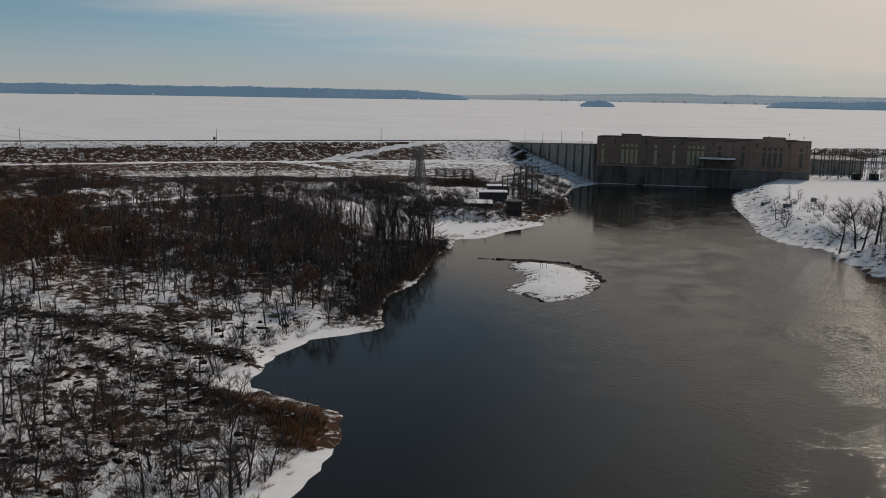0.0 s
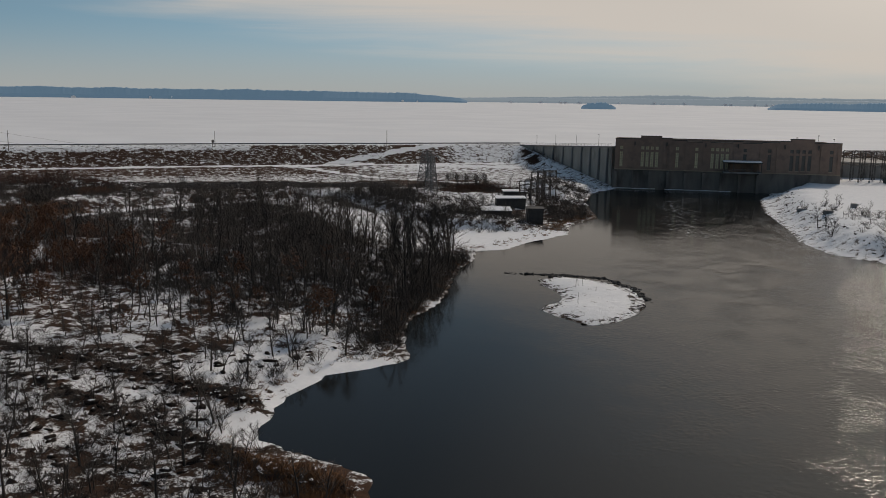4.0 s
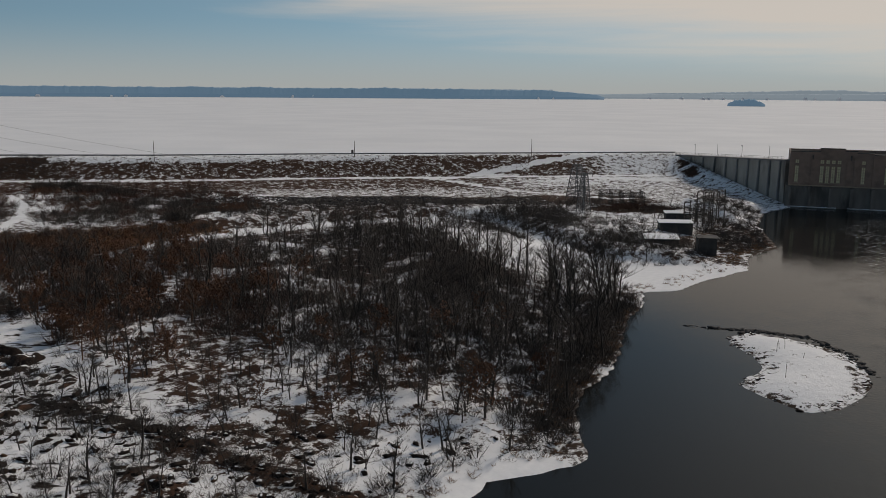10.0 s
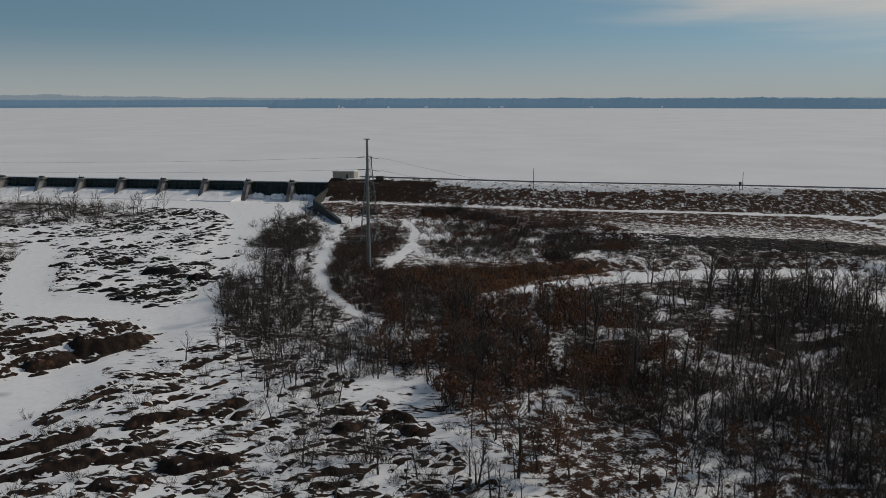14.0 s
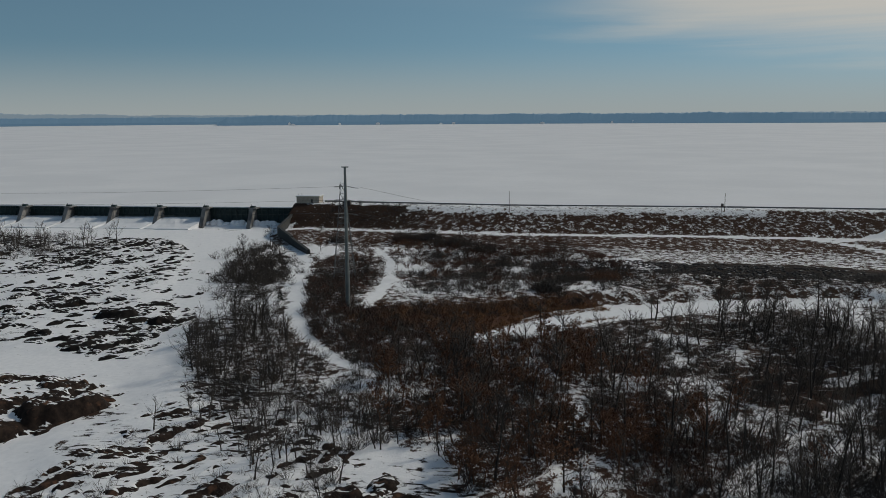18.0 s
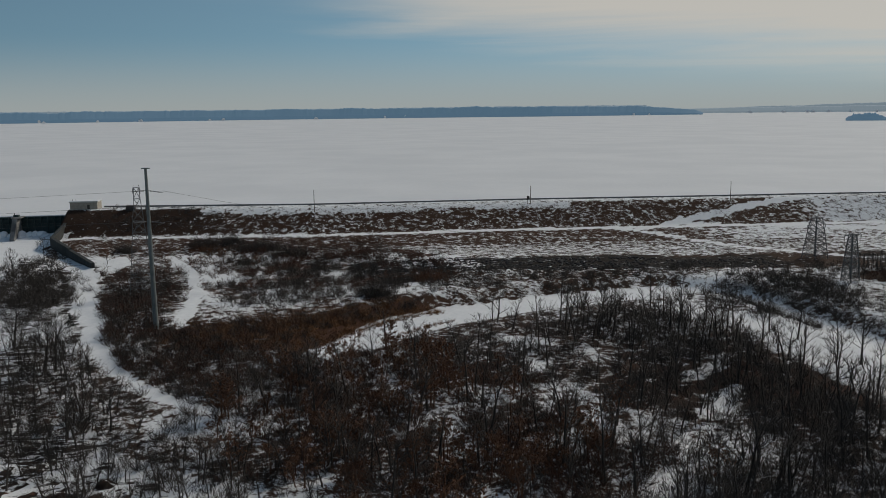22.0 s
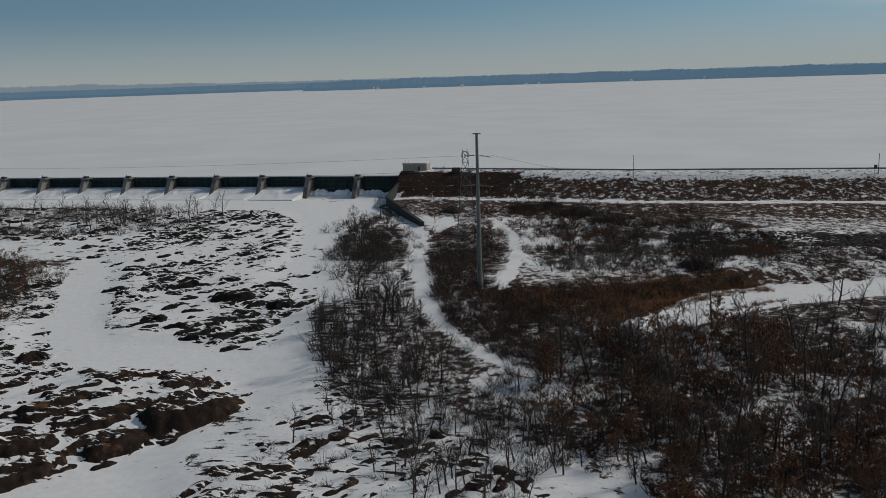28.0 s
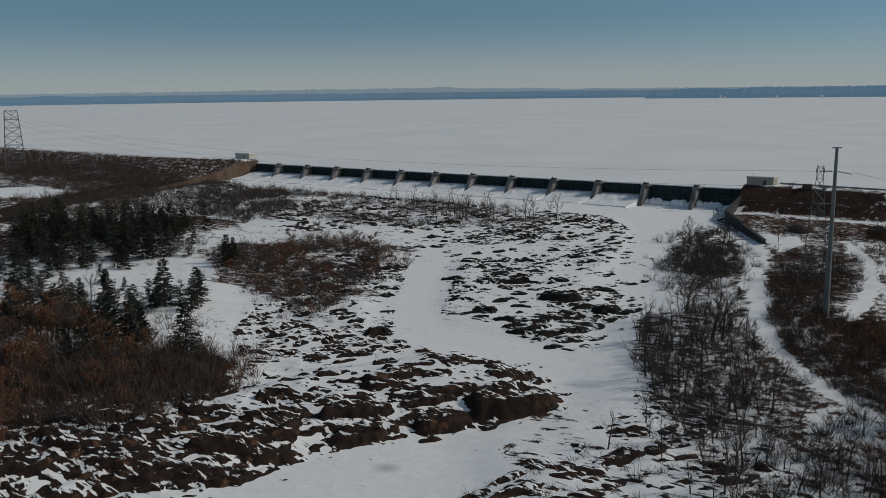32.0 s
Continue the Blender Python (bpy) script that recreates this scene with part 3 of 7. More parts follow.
def ground_material():
    m = bpy.data.materials.new("snowy_ground")
    m.use_nodes = True
    n, l = m.node_tree.nodes, m.node_tree.links
    b = n["Principled BSDF"]
    b.inputs["Roughness"].default_value, b.inputs["Specular IOR Level"].default_value = 0.95, 0.08
    geo = n.new("ShaderNodeNewGeometry")

    def noise_at(scale, detail, rough=0.6):
        q = n.new("ShaderNodeTexNoise")
        q.inputs["Scale"].default_value, q.inputs["Detail"].default_value, q.inputs["Roughness"].default_value = scale, detail, rough
        l.new(geo.outputs["Position"], q.inputs["Vector"])
        return q.outputs["Fac"]

    def attr(name):
        q = n.new("ShaderNodeAttribute")
        q.attribute_name = name
        return q.outputs["Fac"]

    def op(kind, a, bb, c=None):
        q = n.new("ShaderNodeMath")
        q.operation = kind
        for i, v in enumerate((a, bb, c)):
            if v is None:
                continue
            if isinstance(v, (int, float)):
                q.inputs[i].default_value = v
            else:
                l.new(v, q.inputs[i])
        return q.outputs["Value"]

    def mixc(fac, a, bb):
        q = n.new("ShaderNodeMix")
        q.data_type = "RGBA"
        l.new(fac, q.inputs["Factor"])
        for key, v in (("A", a), ("B", bb)):
            if isinstance(v, tuple):
                q.inputs[key].default_value = (*v, 1)
            else:
                l.new(v, q.inputs[key])
        return q.outputs["Result"]

    def rng(v, a, bb):
        q = n.new("ShaderNodeMapRange")
        q.inputs["From Min"].default_value, q.inputs["From Max"].default_value = a, bb
        l.new(v, q.inputs["Value"])
        return q.outputs["Result"]

    mid, fine = noise_at(0.75, 6, 0.65), noise_at(3.2, 4)
    litter = mixc(rng(mid, 0.35, 0.65), (0.014, 0.011, 0.009), (0.04, 0.029, 0.022))
    straw = mixc(rng(fine, 0.3, 0.7), (0.045, 0.022, 0.015), (0.115, 0.055, 0.033))
    soil = mixc(attr("grass"), litter, straw)
    stone = mixc(rng(fine, 0.3, 0.7), (0.01, 0.009, 0.009), (0.034, 0.026, 0.021))
    soil = mixc(attr("rock"), soil, stone)
    # snow lies where coverage beats the broken-up noise
    grain = op("ADD", op("MULTIPLY", noise_at(0.36, 8, 0.74), 0.46), op("MULTIPLY_ADD", mid, 0.34, op("MULTIPLY", fine, 0.2)))
    lay = n.new("ShaderNodeMapping")
    lay.inputs["Rotation"].default_value, lay.inputs["Scale"].default_value = (0, 0, radians(-14)), (0.3, 1.0, 0.6)
    l.new(geo.outputs["Position"], lay.inputs["Vector"])
    streak = n.new("ShaderNodeTexNoise")
    streak.inputs["Scale"].default_value, streak.inputs["Detail"].default_value, streak.inputs["Distortion"].default_value = 0.9, 6, 0.8
    l.new(lay.outputs["Vector"], streak.inputs["Vector"])
    beds = op("MULTIPLY", attr("rock"), 0.65)
    grain = op("MULTIPLY_ADD", beds, op("SUBTRACT", streak.outputs["Fac"], grain), grain)
    cover = rng(op("SUBTRACT", attr("snow"), op("MULTIPLY_ADD", grain, 3.1, -1.05)), -0.06, 0.07)
    white = mixc(rng(mid, 0.3, 0.7), (0.745, 0.753, 0.77), (0.855, 0.856, 0.866))
    l.new(mixc(cover, soil, white), b.inputs["Base Color"])
    bp = n.new("ShaderNodeBump")
    bp.inputs["Strength"].default_value, bp.inputs["Distance"].default_value = 0.6, 0.35
    # even snow lies smooth
    calm = op("MAXIMUM", rng(attr("snow"), 0.98, 0.8), 0.22)
    l.new(op("MULTIPLY", calm, op("SUBTRACT", op("ADD", op("MULTIPLY", mid, 0.8), op("MULTIPLY_ADD", fine, 0.3, op("MULTIPLY", cover, 0.35))), 0.88)), bp.inputs["Height"])
    l.new(bp.outputs["Normal"], b.inputs["Normal"])
    return m


def axis(lo, hi, step, out_lo, out_hi):
    """Even steps from lo to hi, growing beyond."""
    a = list(np.arange(lo, hi + 1e-6, step))
    s, v = step, hi
    while v < out_hi:
        s *= 1.35
        v = min(v + s, out_hi)
        a.append(v)
    s, v = step, lo
    while v > out_lo:
        s *= 1.35
        v = max(v - s, out_lo)
        a.insert(0, v)
    return np.array(a)


def build_ground():
    xs = np.concatenate([axis(-330, -60, 2.4, -4900, -60), np.arange(-59.1, 112, 0.9), axis(112, 460, 2.2, 112, 4900)])
    ys = np.concatenate([axis(-400, -312, 1.7, -4900, -312), np.arange(-311.2, -195, 0.85), axis(-194.6, 14, 1.6, -194.6, 4900)])
    gx, gy = np.meshgrid(xs, ys)
    z, snow, grass, rock = relief(gx.ravel(), gy.ravel())
    nx, ny = len(xs), len(ys)
    me = bpy.data.meshes.new("ground")
    v = np.stack([gx.ravel(), gy.ravel(), z], 1)
    i = np.arange(nx * ny).reshape(ny, nx)
    f = np.stack([i[:-1, :-1], i[:-1, 1:], i[1:, 1:], i[1:, :-1]], -1).reshape(-1, 4)
    me.vertices.add(len(v))
    me.vertices.foreach_set("co", v.ravel())
    me.loops.add(f.size)
    me.loops.foreach_set("vertex_index", f.ravel())
    me.polygons.add(len(f))
    me.polygons.foreach_set("loop_start", np.arange(0, f.size, 4))
    me.polygons.foreach_set("use_smooth", np.ones(len(f), bool))
    me.update(calc_edges=True)
    for name, data in (("snow", snow), ("grass", grass), ("rock", rock)):
        me.attributes.new(name, "FLOAT", "POINT").data.foreach_set("value", data.astype(np.float32))
    me.materials.append(ground_material())
    return tagged(new("ground", me), "snow-covered rocky ground with dead grass and leaf litter", "ground", kind="structure")


ground = build_ground()


def build_water():
    m = bpy.data.materials.new("dark_river_water")
    m.use_nodes = True
    n, l = m.node_tree.nodes, m.node_tree.links
    b = n["Principled BSDF"]
    b.inputs["Base Color"].default_value = (0.012, 0.012, 0.011, 1)
    b.inputs["Roughness"].default_value, b.inputs["IOR"].default_value = 0.07, 1.33
    b.inputs["Specular IOR Level"].default_value = 0.14
    geo = n.new("ShaderNodeNewGeometry")
    big, small = n.new("ShaderNodeTexNoise"), n.new("ShaderNodeTexNoise")
    big.inputs["Scale"].default_value, big.inputs["Detail"].default_value = 0.12, 3
    small.inputs["Scale"].default_value, small.inputs["Detail"].default_value = 1.5, 6
    for q in (big, small):
        l.new(geo.outputs["Position"], q.inputs["Vector"])
    calm = n.new("ShaderNodeMapRange")
    calm.inputs["From Min"].default_value, calm.inputs["From Max"].default_value = 0.4, 0.65
    calm.inputs["To Min"].default_value, calm.inputs["To Max"].default_value = 0.4, 1.0
    l.new(big.outputs["Fac"], calm.inputs["Value"])
    h = n.new("ShaderNodeMath")
    h.operation = "MULTIPLY"
    l.new(calm.outputs["Result"], h.inputs[0])
    l.new(small.outputs["Fac"], h.inputs[1])
    bp = n.new("ShaderNodeBump")
    bp.inputs["Strength"].default_value, bp.inputs["Distance"].default_value = 0.5, 0.3
    l.new(h.outputs["Value"], bp.inputs["Height"])
    l.new(bp.outputs["Normal"], b.inputs["Normal"])
    chop = n.new("ShaderNodeAttribute")
    chop.attribute_name = "chop"
    # fine wavelets in the open current
    wee = n.new("ShaderNodeTexNoise")
    wee.inputs["Scale"].default_value, wee.inputs["Detail"].default_value = 4.5, 3
    l.new(geo.outputs["Position"], wee.inputs["Vector"])
    far = n.new("ShaderNodeMapRange")
    far.inputs["From Min"].default_value, far.inputs["From Max"].default_value, far.inputs["To Max"].default_value = 0.9, 1.9, 1.5
    l.new(chop.outputs["Fac"], far.inputs["Value"])
    h3 = n.new("ShaderNodeMath")
    h3.operation = "MULTIPLY_ADD"
    l.new(wee.outputs["Fac"], h3.inputs[0])
    l.new(far.outputs["Result"], h3.inputs[1])
    h2 = n.new("ShaderNodeMath")
    h2.operation = "MULTIPLY"
    l.new(h.outputs["Value"], h2.inputs[0])
    l.new(chop.outputs["Fac"], h2.inputs[1])
    l.new(h2.outputs["Value"], h3.inputs[2])
    l.new(h3.outputs["Value"], bp.inputs["Height"])
    # pale flecks in the base colour: tailrace froth and painted sun glitter
    foam_glitter, fn = n.new("ShaderNodeAttribute"), n.new("ShaderNodeTexNoise")
    foam_glitter.attribute_name = "foam_glitter"
    fm = n.new("ShaderNodeMapping")
    fm.inputs["Rotation"].default_value, fm.inputs["Scale"].default_value = (0, 0, radians(-35)), (0.6, 1.2, 1)
    l.new(geo.outputs["Position"], fm.inputs["Vector"])
    fn.inputs["Scale"].default_value, fn.inputs["Detail"].default_value, fn.inputs["Distortion"].default_value = 0.9, 10, 0.7
    fn.inputs["Roughness"].default_value = 0.72
    l.new(fm.outputs["Vector"], fn.inputs["Vector"])
    fa = n.new("ShaderNodeMath")
    fa.operation = "ADD"
    l.new(foam_glitter.outputs["Fac"], fa.inputs[0])
    l.new(fn.outputs["Fac"], fa.inputs[1])
    fr = n.new("ShaderNodeMapRange")
    fr.inputs["From Min"].default_value, fr.inputs["From Max"].default_value, fr.inputs["To Max"].default_value = 0.98, 1.06, 0.7
    l.new(fa.outputs["Value"], fr.inputs["Value"])
    fc = n.new("ShaderNodeMix")
    fc.data_type = "RGBA"
    fc.inputs["A"].default_value, fc.inputs["B"].default_value = (0.012, 0.012, 0.011, 1), (0.5, 0.52, 0.54, 1)
    l.new(fr.outputs["Result"], fc.inputs["Factor"])
    l.new(fc.outputs["Result"], b.inputs["Base Color"])
    xs = np.concatenate([np.arange(60, 186, 5.0), np.arange(186, 300, 0.75), np.arange(300, 431, 5.0)])
    ys = np.concatenate([[-900, -700, -560], np.arange(-470, -412, 5.0), np.arange(-412, -262, 0.75), np.arange(-262, -117, 5.0)])
    gx, gy = np.meshgrid(xs, ys)
    # wind-ruffled facets in the open current
    fx, fy = gx.ravel(), gy.ravel()
    gust = ease(0.45, 0.68, fbm(fx, fy, 26, 301, 3)) * 0.75 + 0.25
    calm_edge = ease(216, 250, fx - 0.1 * (fy + 330)) * ease(300, 285, fx) * ease(-412, -396, fy) * (0.25 + 0.75 * ease(-318, -345, fy)) * ease(-262, -285, fy)
    fz = np.random.RandomState(4).uniform(-1, 1, fx.shape) * 0.065 * gust * calm_edge
    i = np.arange(gx.size).reshape(gx.shape)
    f = np.stack([i[:-1, :-1], i[:-1, 1:], i[1:, 1:], i[1:, :-1]], -1).reshape(-1, 4)
    me = bpy.data.meshes.new("water")
    me.from_pydata(np.column_stack([fx, fy, fz]).tolist(), [], f.tolist())
    off = seg_dist(gx.ravel(), gy.ravel(), RIVER[1:28])[0]
    # still along the wooded bank, livelier in the current
    me.attributes.new("chop", "FLOAT", "POINT").data.foreach_set("value", (0.1 + 0.9 * ease(8, 75, off) + 0.9 * ease(62, 120, off)).astype(np.float32))
    # where froth and painted glitter whiten the tailrace
    race = seg_dist(gx.ravel(), gy.ravel(), [(352, -158), (324, -176), (314, -196), (296, -221), (290, -238)])[0]
    me.attributes.new("foam_glitter", "FLOAT", "POINT").data.foreach_set("value", (0.44 * (1 - ease(3, 22, race))).astype(np.float32))
    me.materials.append(m)
    return tagged(new("water", me), "dark open river water with faint ripples below the dam", "water", kind="structure")


build_water()


def build_lake():
    bm = bm_new()
    front = [p for p in DAM]
    low = [bm.verts.new((max(-4950, min(4950, x)), max(-1300, y + 1.0), LAKE_Z)) for x, y in front]
    far = [bm.verts.new((v.co.x, 4950, LAKE_Z)) for v in low]
    for i in range(len(low) - 1):
        bm.faces.new((low[i], low[i + 1], far[i + 1], far[i]))
    m = mat("snow_on_lake_ice", (0.7, 0.71, 0.73), (0.78, 0.785, 0.8), 60.0, 0.9, bump=0.0, c2=(0.7, 0.71, 0.73), spots=0.5)
    return solid("lake_ice", bm, m, "wide frozen lake under an even sheet of snow", "frozen lake", kind="structure")


build_lake()
# ---- powerhouse ----
def wall_cells(bm, us, zs, y0, y1, openings):
    """Boxes over the grid of us, zs, but for the openings (u0, u1, z0, z1)."""
    us = sorted({*us, *[o[0] for o in openings], *[o[1] for o in openings]})
    for a, b in zip(us, us[1:]):
        cuts = sorted({*zs, *[q for o in openings if o[0] < (a + b) / 2 < o[1] for q in o[2:]]})
        start = cuts[0]
        for z0, z1 in zip(cuts, cuts[1:]):
            hole = any(o[0] < (a + b) / 2 < o[1] and o[2] < (z0 + z1) / 2 < o[3] for o in openings)
            if hole:
                if z0 > start:
                    box(bm, a, y0, start, b, y1, z0)
                start = z1
        if cuts[-1] > start:
            box(bm, a, y0, start, b, y1, cuts[-1])
    return bm


PH = pose(335.2, -121.0, 0, 0, 0, -33.15)
PH_L, PH_D = 89.2, 34.0
powerhouse = thing("powerhouse", PH, "long brown brick powerhouse on a wet concrete base above the river", "power station")
WIN_SINGLE = [2.6, 25.4, 33.2, 52.3, 61.8, 85.5]
WIN_GROUP = [11.3, 13.25, 15.2, 17.15, 39.5, 41.45, 43.4, 45.35, 70.4, 72.7, 75.0, 77.3]
WINS = sorted(WIN_SINGLE + WIN_GROUP)
openings = []
for u in WINS:
    openings += [(u - 0.68, u + 0.68, 9.6, 15.8), (u - 0.68, u + 0.68, 16.7, 18.1)]
part("wall", wall_cells(bm_new(), [0, PH_L], [8.6, 20.2], 0, 0.6, openings), M_BRICK, powerhouse)
bm = bm_new()
box(bm, 0, PH_D - 0.6, 8.6, PH_L, PH_D, 20.2)
box(bm, 0, 0.6, 8.6, 0.6, PH_D - 0.6, 20.2)
box(bm, PH_L - 0.6, 0.6, 8.6, PH_L, PH_D - 0.6, 20.2)
part("rear_wall", bm, M_BRICK, powerhouse)
bm = bm_new()
box(bm, 0.6, 0.6, 18.4, PH_L - 0.6, PH_D - 0.6, 18.8)
part("roof", bm, M_ROOF, powerhouse, "flat tarred roof")
for u0, u1, zt in ((0, 10.4, 21.3), (10.4, 18.9, 22.5), (18.9, 23, 21.8), (23, 28.9, 21.1), (28.9, 35.2, 20.5), (35.2, 38.6, 21.2), (38.6, 47.3, 20.5), (47.3, 51.2, 21.2), (51.2, 58.8, 20.5),
                   (58.8, 65.5, 21.0), (65.5, 69.7, 21.6), (69.7, 78.8, 22.5), (78.8, 89.2, 21.2)):
    deep = 1.3
    bm = bm_new()
    box(bm, u0 + 0.004, 0.02, 20.2, u1 - 0.004, deep, zt - 0.3)
    par = part("parapet", bm, M_BRICK, powerhouse)
    bm = bm_new()
    box(bm, u0 - 0.12, -0.18, zt - 0.3, u1 + 0.12, deep + 0.1, zt)
    part("coping", bm, M_ROOF, par, "dark metal coping")
# piers between the bays, string course
for u in (0.7, 8.2, 20.4, 22.9, 29.2, 36.4, 48.6, 58.8, 65.2, 82.0, 88.5):
    bm = bm_new()
    box(bm, u - 0.7, -0.28, 8.6, u + 0.7, 0, 19.6)
    part("pilaster", bm, M_BRICK, powerhouse)
bm = bm_new()
box(bm, -0.1, -0.36, 8.2, PH_L + 0.1, 0, 8.6)
part("string_course", bm, M_STONE, powerhouse, "buff stone string course")
# panes: pale yellow stands in for lit glass; the downriver half looks out dark
for u in WINS:
    lit = u < 46
    for z0, z1 in ((9.6, 15.8), (16.7, 18.1)):
        bm = bm_new()
        box(bm, u - 0.68, 0.34, z0, u + 0.68, 0.42, z1)
        win = part("window", bm, M_PANE if lit else M_PANE_DARK, powerhouse, "wired-glass window, its lit look painted in pale yellow" if lit else "dark window")
        bm = bm_new()
        for k in (-0.62, 0, 0.62):
            box(bm, u + k - 0.05, 0.26, z0, u + k + 0.05, 0.338, z1)
        rows = 6 if z1 - z0 > 3 else 2
        for i in range(rows + 1):
            z = z0 + (z1 - z0 - 0.1) * i / rows
            box(bm, u - 0.57, 0.27, z, u - 0.05, 0.337, z + 0.08)
            box(bm, u + 0.05, 0.27, z, u + 0.57, 0.337, z + 0.08)
        part("glazing_grid", bm, M_STONE if lit else M_RUST, win)
    bm = bm_new()
    box(bm, u - 0.85, -0.12, 9.3, u + 0.85, 0.0, 9.598)
    part("window_sill", bm, M_STONE, powerhouse, "buff stone sill")
# wall lanterns under the parapet
for u in (8.0, 21.0, 36.6, 49.4, 67.5, 80.3):
    bm = bm_new()
    box(bm, u - 0.28, -0.75, 18.7, u + 0.28, -0.29, 20.0)
    prism(bm, [(u - 0.28, 18.7), (u + 0.28, 18.7), (u, 18.0)], -0.72, -0.32)
    part("wall_lantern", bm, M_RUST, powerhouse, "dark iron wall lantern")
# concrete base with draft tube piers
bm = bm_new()
box(bm, -0.8, 0.4, -6, PH_L + 0.4, PH_D + 1, 8.2)
part("base", bm, M_BASE, powerhouse, "dark water-stained concrete base")
for u in np.arange(0.6, 58, 7.15):
    bm = bm_new()
    prism(bm, [(0, -6), (1.5, -6), (1.5, 7.6), (0.4, 8.0), (0, 8.0)], u - 0.55, u + 0.55)
    bmesh.ops.transform(bm, matrix=Matrix.Rotation(radians(90), 4, "Z"), verts=bm.verts)
    bmesh.ops.transform(bm, matrix=Matrix(((1, 0, 0, 0), (0, -1, 0, 0.4), (0, 0, 1, 0), (0, 0, 0, 1))), verts=bm.verts)
    bmesh.ops.transform(bm, matrix=Matrix.Diagonal((-1, 1, 1, 1)), verts=bm.verts)
    part("base_pier", bm, M_BASE, powerhouse)
for u0, u1 in ((0, 17.2), (21, 47.5)):
    bm = bm_new()
    box(bm, u0, -1.4, -1.0, u1, -0.3, 0.35)
    sill = part("apron", bm, M_CONC_DARK, powerhouse)
    bm = bm_new()
    box(bm, u0, -1.5, 0.35, u1, -0.2, 0.5)
    bmesh.ops.subdivide_edges(bm, edges=[e for e in bm.edges if abs(e.verts[0].co.x - e.verts[1].co.x) > 3], cuts=14)
    for v in bm.verts:
        v.co += Vector((0, R.uniform(-0.25, 0.3) if v.co.y < -1 else 0, R.uniform(-0.1, 0.12) if v.co.z > 0.5 else 0))
    part("snow_ledge", bm, M_SNOW, sill, "snow lying on the ledge")
# roofed gallery over the tailrace
bm = bm_new()
box(bm, 43.8, -6.0, 8.3, 58.4, -0.37, 8.9)
deck = part("gallery_deck", bm, M_CONC_DARK, powerhouse, "concrete gallery deck")
bm = bm_new()
box(bm, 43.5, -6.4, 12.5, 58.6, -0.3, 12.85)
gal_roof = part("gallery_roof", bm, M_ROOF, powerhouse)
bm = bm_new()
box(bm, 43.7, -6.3, 12.85, 58.4, -0.4, 13.3)
bmesh.ops.bevel(bm, geom=bm.edges[:], offset=0.15, segments=1)
part("snow_cap", bm, M_SNOW, gal_roof, "snow on the gallery roof")
for i in range(5):
    bm = bm_new()
    u = 43.9 + i * 3.58
    box(bm, u - 0.16, -6.2, 8.9, u + 0.16, -5.88, 12.5)
    part("gallery_post", bm, M_RUST, powerhouse)
bm = bm_new()
box(bm, 46.0, -4.6, 8.9, 57.0, -0.5, 12.2)
part("gallery_plant", bm, M_RUSTCONC, powerhouse, "rust-coloured machinery housing")
for z in (9.5, 10.0):
    bm = bm_new()
    box(bm, 43.8, -6.0, z - 0.04, 58.4, -5.92, z + 0.04)
    part("handrail", bm, M_STEEL, powerhouse)
# roof gear
for u, h in ((72.5, 1.2), (80.6, 2.2), (86.6, 0.9)):
    bm = bm_new()
    bar(bm, (u, 3, 20.2), (u, 3, 21.6 + h), 0.07, 0.05)
    box(bm, u - 0.3, 2.7, 21.5 + h, u + 0.3, 3.3, 21.8 + h)
    part("roof_mast", bm, M_RUST, powerhouse)
# deck behind, up to the lake
bm = bm_new()
box(bm, 3, PH_D + 1.0, -4, PH_L + 30, PH_D + 36, 11.6)
intake = solid("intake_deck", bm, M_CONC, "plain concrete intake deck between powerhouse and lake", "dam deck", kind="structure", m=PH)

# ---- concrete wall from the embankment to the powerhouse ----
WA, WB = Vector((*WALL_A, 0)), Vector((*WALL_B, 0))
w_len = (WB - WA).length
WALL = pose(WA.x, WA.y, 0, 0, 0, math.degrees(math.atan2(WB.y - WA.y, WB.x - WA.x)))
dam_wall = thing("dam_wall", WALL, "grey concrete dam wall with buttresses and a railing", "dam wall", kind="structure")


def wall_top(u):
    return 13.2 + 4.2 * u / w_len


def wall_slab(y0, y1, low, z0, z1):
    """A slab along the wall between heights over its sloping top; low: its foot, or None."""
    bm = bm_new()
    v = []
    for u in (-4, w_len):
        for y, z in ((y0, z0), (y1, z0), (y1, z1), (y0, z1)):
            v.append(bm.verts.new((u, y, low if low is not None and z == z0 else wall_top(u) + z)))
    for f in ((0, 1, 2, 3), (7, 6, 5, 4), (0, 4, 5, 1), (1, 5, 6, 2), (2, 6, 7, 3), (3, 7, 4, 0)):
        bm.faces.new([v[i] for i in f])
    return bm


part("wall_body", wall_slab(0, 4.5, -3, -1, -0.5), M_WALL, dam_wall)
part("coping", wall_slab(-0.7, 5, None, -0.5, 0), M_CONC_DARK, dam_wall)
for x in (11, 22, 32.5, 42, 51, 59.5, 67.5, 75, 82):
    bm = bm_new()
    prism(bm, [(0, -3), (1.3, -3), (0.6, wall_top(x) - 1.1), (0, wall_top(x) - 0.6)], x - 0.3, x + 0.3)
    bmesh.ops.transform(bm, matrix=Matrix.Rotation(radians(-90), 4, "Z"), verts=bm.verts)
    part("buttress", bm, M_CONC_DARK, dam_wall)
for i in range(29):
    bm = bm_new()
    x = 0.2 + i * 2.95
    bar(bm, (x, -0.45, wall_top(x)), (x, -0.45, wall_top(x) + 1.1), 0.05, n=4)
    part("rail_post", bm, M_STEEL, dam_wall)
for z in (0.55, 1.05):
    part("handrail", wall_slab(-0.49, -0.41, None, z - 0.04, z + 0.04), M_STEEL, dam_wall)


